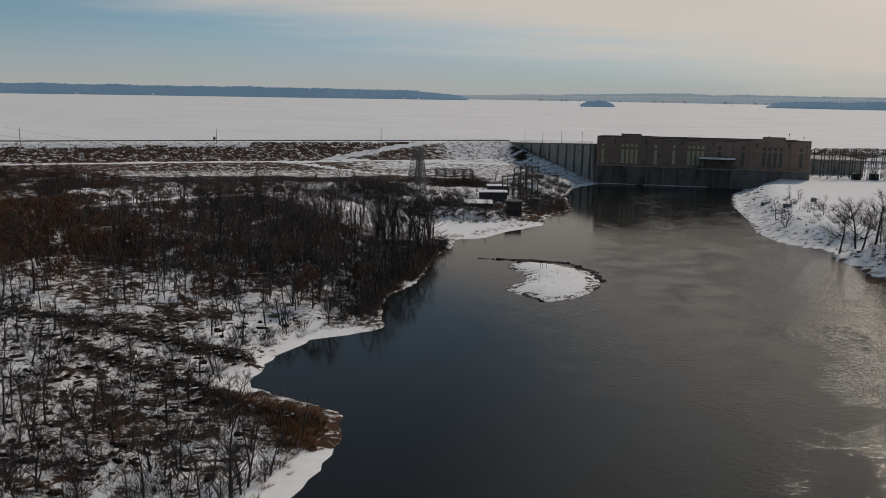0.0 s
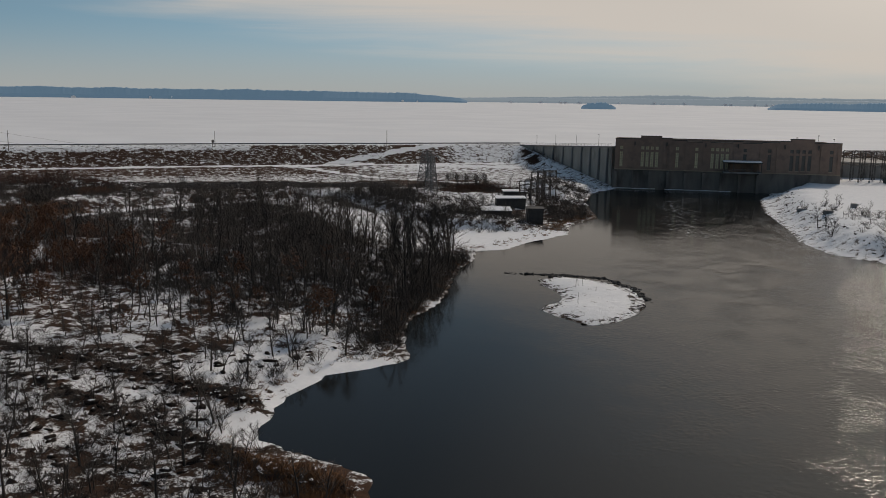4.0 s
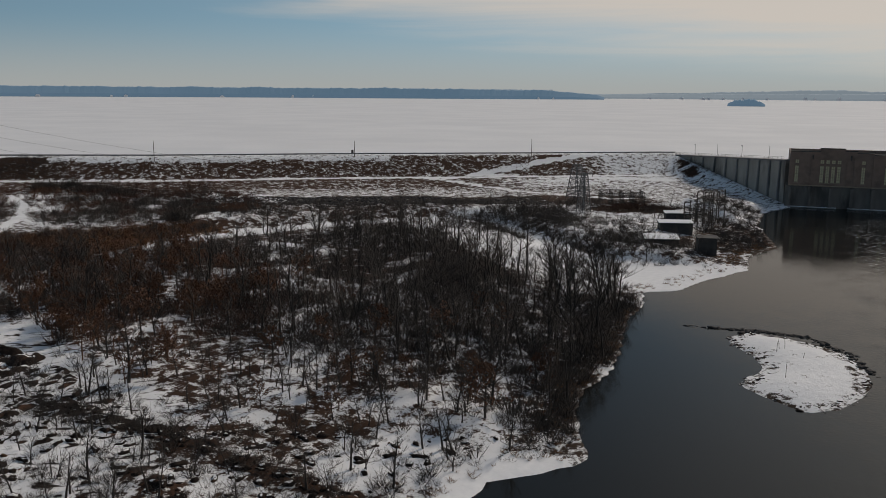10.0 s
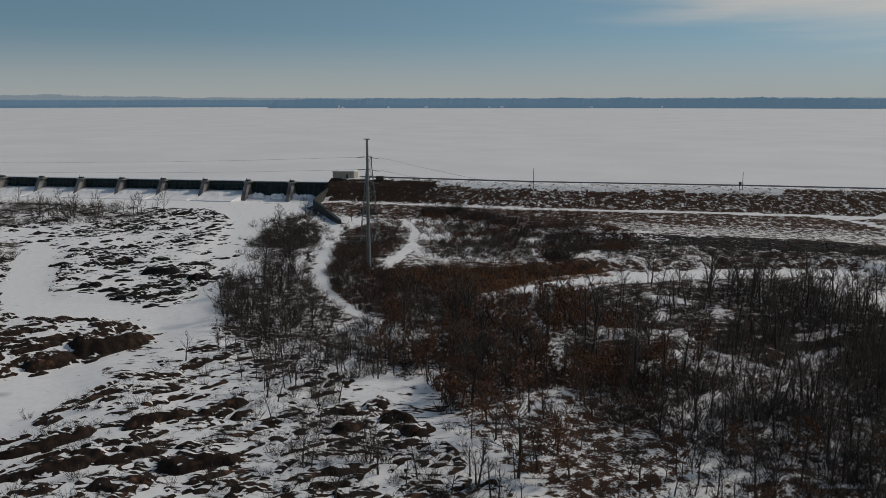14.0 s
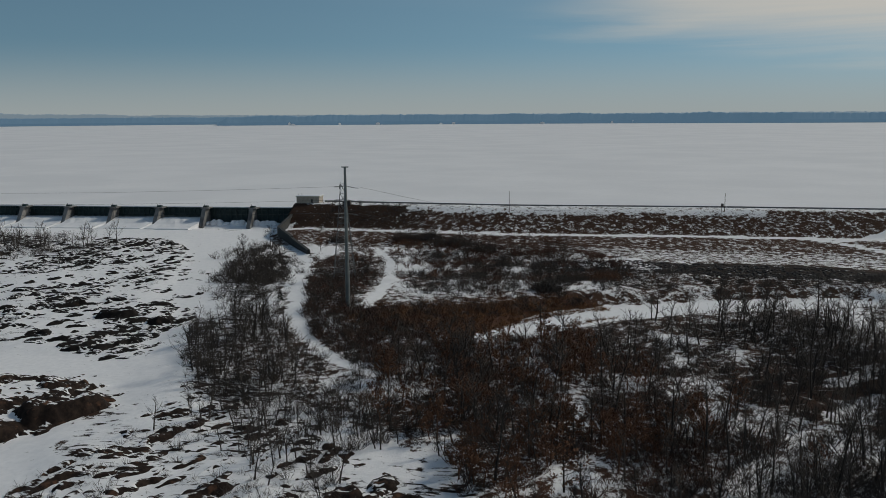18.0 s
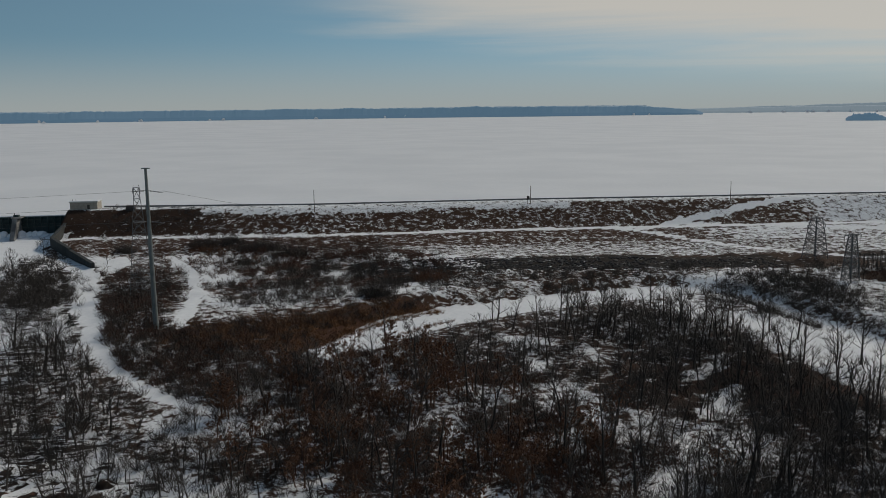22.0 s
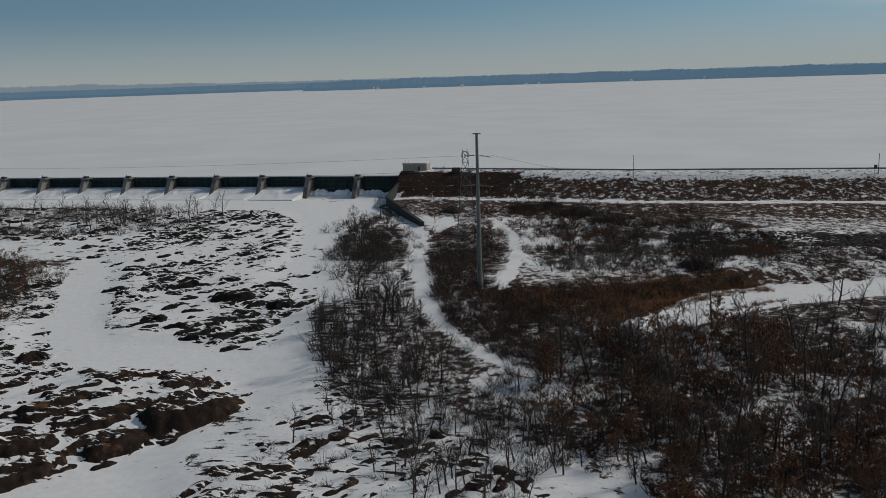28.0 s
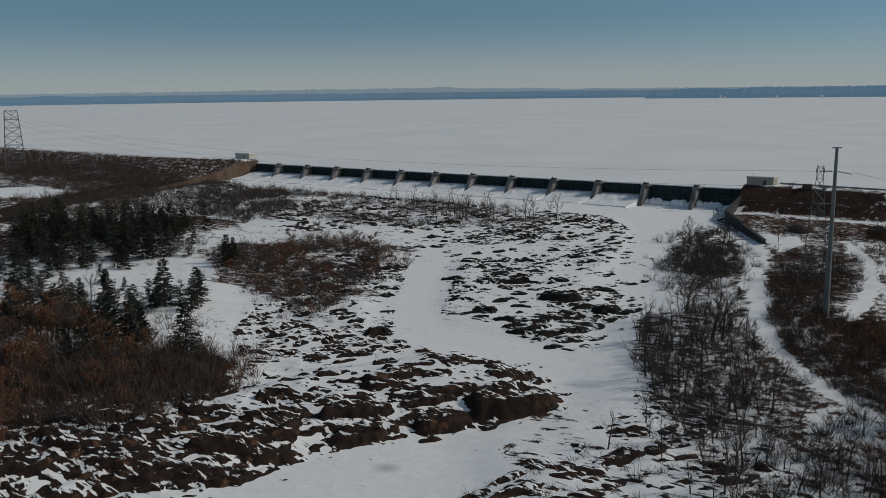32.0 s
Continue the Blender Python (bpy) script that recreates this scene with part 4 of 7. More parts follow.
def lamp_post(m, h=5.0):
    t = thing("lamp_post", m, "slim grey steel lamp post on the dam crest", "lamp post", "lamp posts on the dam wall")
    bm = bm_new()
    bar(bm, (0, 0, 0), (0, 0, h), 0.09, 0.06, 6)
    part("pole", bm, M_STEEL, t)
    bm = bm_new()
    box(bm, -0.16, -0.5, h - 0.05, 0.16, 0.12, h + 0.1)
    part("lamp_head", bm, M_STEEL, t)
    return t


first_lamp = lamp_post(WALL @ pose(12, 1.0, wall_top(12)))
for i in range(1, 4):
    copy_thing(first_lamp, WALL @ pose(12 + i * 20, 1.0, wall_top(12 + i * 20)))

# ---- spillway ----
SPAN, BAYS = 22.5, 13
spillway = thing("spillway", pose(0, 0, 0), "long concrete spillway with snow on its chute, closed by dark gates", "spillway", kind="structure")
OGEE = [(6, 6.2), (2, 6.2), (-1.5, 5.9), (-5, 5.1), (-9, 4.2), (-14, 3.6), (-19, 3.3), (-19, -2), (6, -2)]
for b in range(BAYS):
    low = 2.6 if b < 2 else 0.0
    x0, x1 = -SPAN * (b + 1) + 0.9, -SPAN * b - 0.9
    if b == 0:
        x1 = -1.0
    bm = bm_new()
    n = 10
    rows = []
    for i in range(n + 1):
        x = x0 + (x1 - x0) * i / n
        rows.append([bm.verts.new((x, y, max(-2.0, z - low * (1 if y > -16 and z > -1 else 0.25) + (R.uniform(-0.15, 0.25) if -16 < y < 2 else 0)))) for y, z in OGEE])
    for r0, r1 in zip(rows, rows[1:]):
        for j in range(len(OGEE)):
            k = (j + 1) % len(OGEE)
            bm.faces.new((r0[j], r0[k], r1[k], r1[j]))
    bm.faces.new(rows[0])
    bm.faces.new(rows[-1][::-1])
    part("chute", bm, M_SNOW, spillway, "concrete chute under snow")
    # gate leaf with ribs
    bm = bm_new()
    z0 = 6.3 - low
    pts = [(1.6 + 0.8 * math.sin(i / 5 * math.pi), z0 + (10.6 - z0) * i / 5) for i in range(6)]
    a = [bm.verts.new((x0, y, z)) for y, z in pts]
    c = [bm.verts.new((x1, y, z)) for y, z in pts]
    a2 = [bm.verts.new((x0, y + 0.5, z)) for y, z in pts]
    c2 = [bm.verts.new((x1, y + 0.5, z)) for y, z in pts]
    for i in range(5):
        bm.faces.new((a[i], c[i], c[i + 1], a[i + 1]))
        bm.faces.new((a2[i + 1], c2[i + 1], c2[i], a2[i]))
    bm.faces.new((a[5], c[5], c2[5], a2[5]))
    gate = part("gate", bm, M_GATE, spillway, "dark green steel crest gate")
    for i in range(1, 8):
        x = x0 + (x1 - x0) * i / 8
        bm = bm_new()
        box(bm, x - 0.12, 0.9, z0, x + 0.12, 1.58, 10.4)
        part("rib", bm, M_GATE, gate)
    for z in (7.6, 9.4):
        bm = bm_new()
        box(bm, x0, 1.1, z - 0.12, x1, 1.5, z + 0.12)
        part("girder", bm, M_GATE, gate)
    bm = bm_new()
    box(bm, x0, 2.05, 10.6, x1, 3.2, 10.95)
    part("snow_on_gate", bm, M_SNOW, gate, "snow line on the gate's top")
    if b < 2:
        for i in range(9):
            x = x0 + (x1 - x0) * (i + 0.5) / 9 + R.uniform(-0.8, 0.8)
            bm = bm_new()
            bmesh.ops.create_icosphere(bm, subdivisions=2, radius=1.0, matrix=Matrix.Translation((x, -1.5, 3.4)) @ Matrix.Diagonal((R.uniform(1.2, 2.2), 2.2, R.uniform(0.6, 2.2), 1)))
            for v in bm.verts:
                v.co += noise.noise_vector(v.co * 0.8) * 0.35
            part("ice_mound", bm, M_SNOW, spillway, "mound of frozen spray")
for b in range(1, BAYS):
    x = -SPAN * b
    bm = bm_new()
    prism(bm, [(5, -1), (5, 10.5), (-2.5, 10.5), (-3.2, 9.6), (-7.5, 3.0), (-7.5, -1)], -0.9, 0.9)
    bmesh.ops.transform(bm, matrix=Matrix.Translation((x, 0, 0)) @ Matrix.Rotation(radians(90), 4, "Z"), verts=bm.verts)
    pier = part("pier", bm, M_CONC_DARK, spillway, "stained concrete pier")
    bm = bm_new()
    box(bm, x - 1.4, -2.9, 10.5, x + 2.4, 2.4, 10.95)
    part("pier_cap", bm, M_CONC_DARK, pier)
    bm = bm_new()
    box(bm, x - 0.9, -1.4, 10.95, x + 1.1, 0.4, 11.7)
    bar(bm, (x - 0.5, -1.0, 11.7), (x - 0.5, -1.0, 12.4), 0.12, n=6)
    part("hoist", bm, M_GATE, pier, "gate hoist")
bm = bm_new()
for a, b in zip([(-1, 5), (-1, -14), (2, -38), (14, -58), (27, -80)], [(-1, -14), (2, -38), (14, -58), (27, -80)]):
    d = Vector((b[0] - a[0], b[1] - a[1], 0)).normalized()
    s = Vector((-d.y, d.x, 0)) * 0.6
    za = 12.8 if a[1] > -5 else (7.4 if a[1] > -40 else 5.8)
    zb = 7.4 if b[1] > -40 else (6.2 if b[1] > -60 else 4.6)
    if a[1] == -14:
        za = 8.6
    if b[1] == -14:
        zb = 8.6
    vs = []
    for q, z in ((a, za), (b, zb)):
        for sg in (-1, 1):
            for zz in (-1, z):
                vs.append(bm.verts.new((q[0] + s.x * sg, q[1] + s.y * sg, zz)))
    for f in ((0, 4, 5, 1), (2, 3, 7, 6), (1, 5, 7, 3), (0, 1, 3, 2), (4, 6, 7, 5)):
        bm.faces.new([vs[i] for i in f])
solid("training_wall", bm, M_WALLDARK, "dark stained concrete training wall beside the spillway", "retaining wall", kind="structure")
bm = bm_new()
curve = [(-293.5, 4, 12.5), (-293, -12, 12.0), (-291, -26, 8.5), (-287, -42, 6.6), (-281, -62, 5.8), (-276, -80, 5.0)]
vs = [[bm.verts.new((x, y, -1)), bm.verts.new((x, y, z)), bm.verts.new((x - 1.6, y, z)), bm.verts.new((x - 1.6, y, -1))] for x, y, z in curve]
for a, b in zip(vs, vs[1:]):
    for j in range(3):
        bm.faces.new((a[j], a[j + 1], b[j + 1], b[j]))
solid("training_wall", bm, M_RUSTCONC, "rust-stained curved concrete training wall across the spillway", "retaining wall", kind="structure", smooth=False)


def gatehouse(m, w, d, h, label, material):
    t = thing("gatehouse", m, label, "gatehouse", "gatehouses of the spillway")
    part("wall", wall_cells(bm_new(), [0, w], [0, h - 0.5], 0, 0.3, [(w * 0.62, w * 0.62 + 1.0, 0.1, 2.1)]), material, t)
    bm = bm_new()
    box(bm, 0, d - 0.3, 0, w, d, h - 0.5)
    box(bm, 0, 0.3, 0, 0.3, d - 0.3, h - 0.5)
    box(bm, w - 0.3, 0.3, 0, w, d - 0.3, h - 0.5)
    part("rear_wall", bm, material, t)
    bm = bm_new()
    box(bm, w * 0.62, 0.12, 0.1, w * 0.62 + 1.0, 0.2, 2.1)
    part("door", bm, M_RUST, t)
    bm = bm_new()
    box(bm, -0.35, -0.35, h - 0.5, w + 0.35, d + 0.35, h - 0.1)
    roof = part("roof", bm, M_WHITE, t, "pale overhanging flat roof")
    bm = bm_new()
    box(bm, -0.2, -0.2, h - 0.1, w + 0.2, d + 0.2, h + 0.12)
    part("snow_cap", bm, M_SNOW, roof)
    for i in range(2):
        bm = bm_new()
        bar(bm, (0.8 + i * 1.4, 1, h), (0.8 + i * 1.4, 1, h + 1.0), 0.06, n=5)
        part("roof_pipe", bm, M_RUST, roof)
    return t


gatehouse(pose(-1.6, -1, 12.9), 10.5, 6.5, 3.6, "pale block gatehouse with a flat roof at the spillway's end", M_TAN)
gatehouse(pose(-310, 2, 12.9), 12.0, 6.5, 3.6, "pale gatehouse with a flat roof across the spillway", M_WHITE)
bm = bm_new()
box(bm, 0, 0, -0.3, 3.4, 2.2, 2.2)
bmesh.ops.bevel(bm, geom=bm.edges[:], offset=0.12, segments=1)
solid("equipment_box", bm, M_RUST, "dark steel equipment box on the dam crest", "utility box", m=pose(21, -6, ground_z(21, -6)))

bm = bm_new()
for a, b in zip(DAM[6:11], DAM[7:12]):
    d = Vector((b[0] - a[0], b[1] - a[1], 0)).normalized()
    s = Vector((-d.y, d.x, 0))
    vs = []
    for q in (a, b):
        for k in (3.6, 4.1):
            for z in (12.6, 13.75):
                vs.append(bm.verts.new((q[0] + s.x * k + (9 if q == DAM[6] else 0), q[1] + s.y * k, z)))
    for f in ((0, 4, 5, 1), (2, 3, 7, 6), (1, 5, 7, 3), (0, 1, 3, 2), (4, 6, 7, 5)):
        bm.faces.new([vs[i] for i in f])
solid("crest_parapet", bm, M_CONC_DARK, "low dark parapet along the lake side of the dam crest", "parapet", kind="structure")

# ---- line structures ----
def monopole():
    m = pose(63.2, -166.3, 3.0)
    t = thing("steel_pole", m, "tall tapered grey-green steel transmission pole among brush", "power pole")
    bm = bm_new()
    bar(bm, (0, 0, -1), (0, 0, 36.5), 0.62, 0.3, 12)
    part("shaft", bm, M_MONO, t)
    bm = bm_new()
    bar(bm, (0, 0, -0.8), (0, 0, 0.5), 1.0, 1.0, 14)
    part("footing", bm, M_CONC, t)
    bm = bm_new()
    box(bm, -0.9, -0.12, 36.3, 0.9, 0.12, 36.55)
    part("top_arm", bm, M_MONO, t)
    for z in (31.6, 28.2, 24.8):
        for s, e in ((-1, Vector((-3.0, 0.7, -0.25))), (1, Vector((2.9, 0.9, -0.6)))):
            bm = bm_new()
            a = Vector((0.25 * s, 0, z))
            b = a + e
            bar(bm, a, b, 0.05, n=5)
            for i in range(9):
                c = a + e * (0.15 + 0.09 * i)
                bar(bm, c, c + e.normalized() * 0.1, 0.16, n=8)
            part("insulator_string", bm, M_INSUL, t, "dead-end insulator string")
    return t


monopole()


def lattice_tower(name, x, y, top, base, head, arms, label, turn=0.0, panels=6, z0=None, flare=0.85, thick=0.16):
    """A braced steel tower: legs, braces panel by panel, cross-arms (height share, half-width)."""
    g = ground_z(x, y) if z0 is None else z0
    h = top - g
    t = thing(name, pose(x, y, g - 0.3, 0, 0, turn), label, "lattice tower", "lattice towers")
    def corner(k, s):
        w = (head + (base - head) * (1 - s) ** flare) / 2
        return Vector((w * (1, 1, -1, -1)[k], w * (1, -1, -1, 1)[k] * (0.9), h * s))
    for k in range(4):
        bm = bm_new()
        tube(bm, [corner(k, i / panels) for i in range(panels + 1)], thick, thick * 0.9)
        part("leg", bm, M_STEEL, t)
    for i in range(panels):
        a, b = i / panels, (i + 1) / panels
        for k in range(4):
            j = (k + 1) % 4
            for p, q in ((corner(k, a), corner(j, b)), (corner(j, a), corner(k, b)), (corner(k, b), corner(j, b))):
                part("brace", bar(bm_new(), p, q, thick * 0.5, n=4), M_STEEL, t)
    for s, w in arms:
        z = h * s
        hw = abs(corner(0, s).x)
        for e in (-1, 1):
            bm = tube(bm_new(), [(hw * e, 0, z + 0.1), (w * e, 0, z)], max(0.14, thick * 1.2), max(0.06, thick * 0.7))
            part("cross_arm", bm, M_STEEL, t)
            for sy in (-1, 1):
                bm = tube(bm_new(), [(hw * e, hw * 0.9 * sy, z + 1.1), (w * e, 0, z + 0.05)], 0.05, 0.05)
                part("arm_stay", bm, M_STEEL, t)
        for q in (-w, w):
            bm = bm_new()
            bar(bm, (q, 0, z), (q, 0, z - 1.2), 0.12, n=6)
            part("insulator", bm, M_INSUL, t)
    return t


lattice_tower("lattice_tower", 51.6, -124.1, 32.1, 6.8, 1.2, [(0.985, 0.9)], "slender galvanised lattice tower behind the steel pole", 12, panels=10, flare=1.05, thick=0.11)
lattice_tower("lattice_tower", 258.0, -100.6, 15.6, 6.0, 2.4, [(0.82, 4.2), (0.62, 3.6)], "galvanised lattice tower on the snowy slope below the dam", 20, panels=8, thick=0.16)
lattice_tower("lattice_tower", 244.8, -141.4, 16.3, 3.6, 1.4, [(0.98, 3.4)], "narrow lattice tower with a flat cross-arm near the switchyard", 20, panels=9, thick=0.18)
lattice_tower("lattice_tower", -478, -44, 43.0, 14.0, 8.6, [(0.985, 15.0), (0.88, 12.0)], "broad lattice tower beyond the far bank's brush", -30, panels=7, z0=3.0, thick=0.26)


def crest_pole(x, y, top, box_on=False):
    g = ground_z(x, y)
    t = thing("utility_pole", pose(x, y, g - 0.2), "weathered timber pole on the dam's shoulder", "utility pole", "poles along the dam")
    h = top - g
    bm = bm_new()
    bar(bm, (0, 0, 0), (0, 0, h), 0.16, 0.1, 7)
    part("shaft", bm, M_WOODPOLE, t)
    if box_on:
        bm = bm_new()
        box(bm, -1.5, -0.3, h * 0.28, -0.5, 0.4, h * 0.46)
        part("transformer_box", bm, M_RUST, t)
        bm = bm_new()
        bar(bm, (-1.2, 0, 0), (-1.2, 0, h * 0.28), 0.1, n=5)
        part("box_post", bm, M_WOODPOLE, t)
    return t


crest_pole(95.4, -17.6, 20.7)
crest_pole(182.7, -16.6, 20.2, True)
crest_pole(265.1, -23.4, 20.8)


def wires(name, spans, label):
    for a, b, sag in spans:
        a, b = Vector(a), Vector(b)
        pts = [a.lerp(b, i / 16) - Vector((0, 0, sag * 4 * (i / 16) * (1 - i / 16))) for i in range(17)]
        solid(name, tube(bm_new(), pts, 0.03, 0.03, 4), M_WIRE, label, "power line", "overhead lines")


for i, z in enumerate((34.4, 31.0, 27.7)):
    wires("power_line", [((60.0, -165.6, z), (-474, -46, 41.0 - i * 3), 9.0)], "thin overhead conductor across the spillway")
    wires("power_line", [((66.3, -165.4, z), (248 + i * 3, -108 - i * 6, 13.0), 6.5)], "thin overhead conductor from the steel pole to the switchyard")
# ---- far shore ----
def shore(name, pts, height, label, seed, deep=250, step=0.12, ragged=0.25, material=None):
    """A low wooded strip of land: bearing and distance of its waterline, with an uneven canopy."""
    bm = bm_new()
    rows = []
    rr = random.Random(seed)
    samples = []
    for (a0, d0, h0), (a1, d1, h1) in zip(pts, pts[1:]):
        n = max(2, int(abs(a1 - a0) / step))
        samples += [(a0 + (a1 - a0) * i / n, d0 + (d1 - d0) * i / n, h0 + (h1 - h0) * i / n) for i in range(n)]
    samples.append(pts[-1])
    for k, (a, d, h) in enumerate(samples):
        s, c = math.sin(radians(a)), math.cos(radians(a))
        hh = h * height * (0.9 + 0.12 * noise.noise((a * 0.5, seed, 0)) + 0.04 * noise.noise((a * 2.5, seed, 3)) + ragged * 0.05 * rr.uniform(-1, 1) + (ragged - 1) * 0.1 * noise.noise((a * 14.0, seed, 7)))
        rows.append([bm.verts.new(((d + q) * s + 110, (d + q) * c - 380, LAKE_Z + z)) for q, z in ((0, -0.5), (0, 0.35 * hh), (deep * 0.12, hh), (deep * 0.5, hh * 1.06), (deep, -0.5))])
    for a, b in zip(rows, rows[1:]):
        for j in range(4):
            bm.faces.new((a[j], a[j + 1], b[j + 1], b[j]))
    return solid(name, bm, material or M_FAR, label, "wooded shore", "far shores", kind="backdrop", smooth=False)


# distance haze over the woods is put into blue colour and a faint glow
M_FAR = mat("far_woods_haze_glow", (0.035, 0.065, 0.1), (0.055, 0.085, 0.125), 90.0, 1.0, bump=0)
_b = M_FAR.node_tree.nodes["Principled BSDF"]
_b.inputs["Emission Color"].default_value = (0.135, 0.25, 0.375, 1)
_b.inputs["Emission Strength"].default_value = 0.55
# copy with stronger emission: the paler haze of the farthest land, painted as glow
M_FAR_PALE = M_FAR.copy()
M_FAR_PALE.name = "far_hills_paler_haze_glow"
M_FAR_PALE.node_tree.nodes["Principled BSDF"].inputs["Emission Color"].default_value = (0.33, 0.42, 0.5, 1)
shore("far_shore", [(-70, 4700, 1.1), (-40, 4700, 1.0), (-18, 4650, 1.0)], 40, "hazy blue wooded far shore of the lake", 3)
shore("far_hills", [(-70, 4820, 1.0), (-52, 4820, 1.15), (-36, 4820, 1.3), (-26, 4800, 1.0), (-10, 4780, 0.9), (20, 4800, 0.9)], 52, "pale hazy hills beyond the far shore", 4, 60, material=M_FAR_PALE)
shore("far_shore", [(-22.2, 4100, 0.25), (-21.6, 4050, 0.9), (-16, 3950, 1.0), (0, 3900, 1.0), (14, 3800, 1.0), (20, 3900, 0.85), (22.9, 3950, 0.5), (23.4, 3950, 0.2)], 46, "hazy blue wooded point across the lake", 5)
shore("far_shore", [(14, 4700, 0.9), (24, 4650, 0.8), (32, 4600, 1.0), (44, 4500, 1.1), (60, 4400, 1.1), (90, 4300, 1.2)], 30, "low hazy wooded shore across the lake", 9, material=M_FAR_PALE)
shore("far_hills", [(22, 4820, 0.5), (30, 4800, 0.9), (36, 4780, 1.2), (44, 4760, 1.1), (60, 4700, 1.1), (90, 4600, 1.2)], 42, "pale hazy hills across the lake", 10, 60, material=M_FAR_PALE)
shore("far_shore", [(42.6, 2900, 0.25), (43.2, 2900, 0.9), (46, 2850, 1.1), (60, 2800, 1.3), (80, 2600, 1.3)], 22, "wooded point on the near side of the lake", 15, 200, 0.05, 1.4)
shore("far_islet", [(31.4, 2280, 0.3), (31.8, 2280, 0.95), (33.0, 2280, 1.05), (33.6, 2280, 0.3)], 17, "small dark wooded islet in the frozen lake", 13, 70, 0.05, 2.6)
# ---- rocks ----
def rock_material(base, name, least=2.84):
    m = base.copy()
    m.name = name
    n, l = m.node_tree.nodes, m.node_tree.links
    b = n["Principled BSDF"]
    old = b.inputs["Base Color"].links[0].from_socket
    geo = n.new("ShaderNodeNewGeometry")
    sep = n.new("ShaderNodeSeparateXYZ")
    l.new(geo.outputs["Normal"], sep.inputs["Vector"])
    mp = n.new("ShaderNodeMapping")
    mp.inputs["Rotation"].default_value, mp.inputs["Scale"].default_value = (0, 0, radians(-14)), (0.3, 1.0, 0.6)
    l.new(geo.outputs["Position"], mp.inputs["Vector"])
    no = n.new("ShaderNodeTexNoise")
    no.inputs["Scale"].default_value, no.inputs["Detail"].default_value, no.inputs["Distortion"].default_value = 0.95, 7, 0.8
    l.new(mp.outputs["Vector"], no.inputs["Vector"])
    ad = n.new("ShaderNodeMath")
    ad.operation = "MULTIPLY_ADD"
    ad.inputs[1].default_value = 2.6
    flat = n.new("ShaderNodeMath")
    flat.operation = "MULTIPLY"
    flat.inputs[1].default_value = 1.6
    l.new(sep.outputs["Z"], flat.inputs[0])
    l.new(no.outputs["Fac"], ad.inputs[0])
    l.new(flat.outputs["Value"], ad.inputs[2])
    rg = n.new("ShaderNodeMapRange")
    rg.inputs["From Min"].default_value, rg.inputs["From Max"].default_value = least, least + 0.1
    b.inputs["Specular IOR Level"].default_value = 0.12
    l.new(ad.outputs["Value"], rg.inputs["Value"])
    mx = n.new("ShaderNodeMix")
    mx.data_type = "RGBA"
    mx.inputs["B"].default_value = (0.82, 0.824, 0.836, 1)
    l.new(rg.outputs["Result"], mx.inputs["Factor"])
    l.new(old, mx.inputs["A"])
    l.new(mx.outputs["Result"], b.inputs["Base Color"])
    return m


M_ROCKSNOW = rock_material(M_ROCK, "bedrock_with_snow")
M_BLACKSNOW = rock_material(M_ROCK_BLACK, "black_bedrock_with_snow")
M_ROCKBARE = rock_material(M_ROCK, "windswept_bedrock", 2.95)
M_BLACKBARE = rock_material(M_ROCK_BLACK, "windswept_black_bedrock", 3.02)


def rock_mesh(seed, sub, size, flat):
    bm = bm_new()
    bmesh.ops.create_icosphere(bm, subdivisions=sub, radius=1.0)
    rr = random.Random(seed)
    off = Vector((rr.uniform(0, 90), rr.uniform(0, 90), rr.uniform(0, 90)))
    for v in bm.verts:
        k = 1 + 0.55 * noise.noise(v.co * 1.1 + off) + 0.3 * noise.noise(v.co * 2.7 + off)
        if sub > 2:
            k += 0.2 * noise.noise(v.co * 6 + off)
        p = v.co * k
        if sub < 3:
            p.z = round(p.z * 2.2) / 2.2 * 0.75 + p.z * 0.25
        else:
            p.z = p.z * (1 + 0.5 * noise.noise(Vector((p.x * 1.5, p.y * 4.5, 0)) + off)) + 0.15 * noise.cell(v.co * 3.1 + off)
        p.x += 0.35 * noise.cell(v.co * 1.7 + off)
        p.y += 0.3 * noise.cell(v.co * 1.9 - off)
        v.co = Vector((p.x * size[0], p.y * size[1], p.z * flat))
    return bm


def points_in(poly, count, rr, keep=None):
    xs, ys = [p[0] for p in poly], [p[1] for p in poly]
    out = []
    tries = 0
    while len(out) < count and tries < 60:
        tries += 1
        a = np.array([rr.uniform(min(xs), max(xs)) for _ in range(count * 2)])
        b = np.array([rr.uniform(min(ys), max(ys)) for _ in range(count * 2)])
        ok = inside(a, b, poly)
        if keep is not None:
            ok &= keep(a, b)
        out += list(zip(a[ok].tolist(), b[ok].tolist()))
    return out[:count]


def soften(spots, keep, by=4.2):
    """Frays the outline of a zone."""
    p = np.array(spots)
    q = p + np.random.RandomState(len(p)).normal(0, by, p.shape)
    if keep is not None:
        q = np.where(keep(q[:, 0], q[:, 1])[:, None], q, p)
    return q


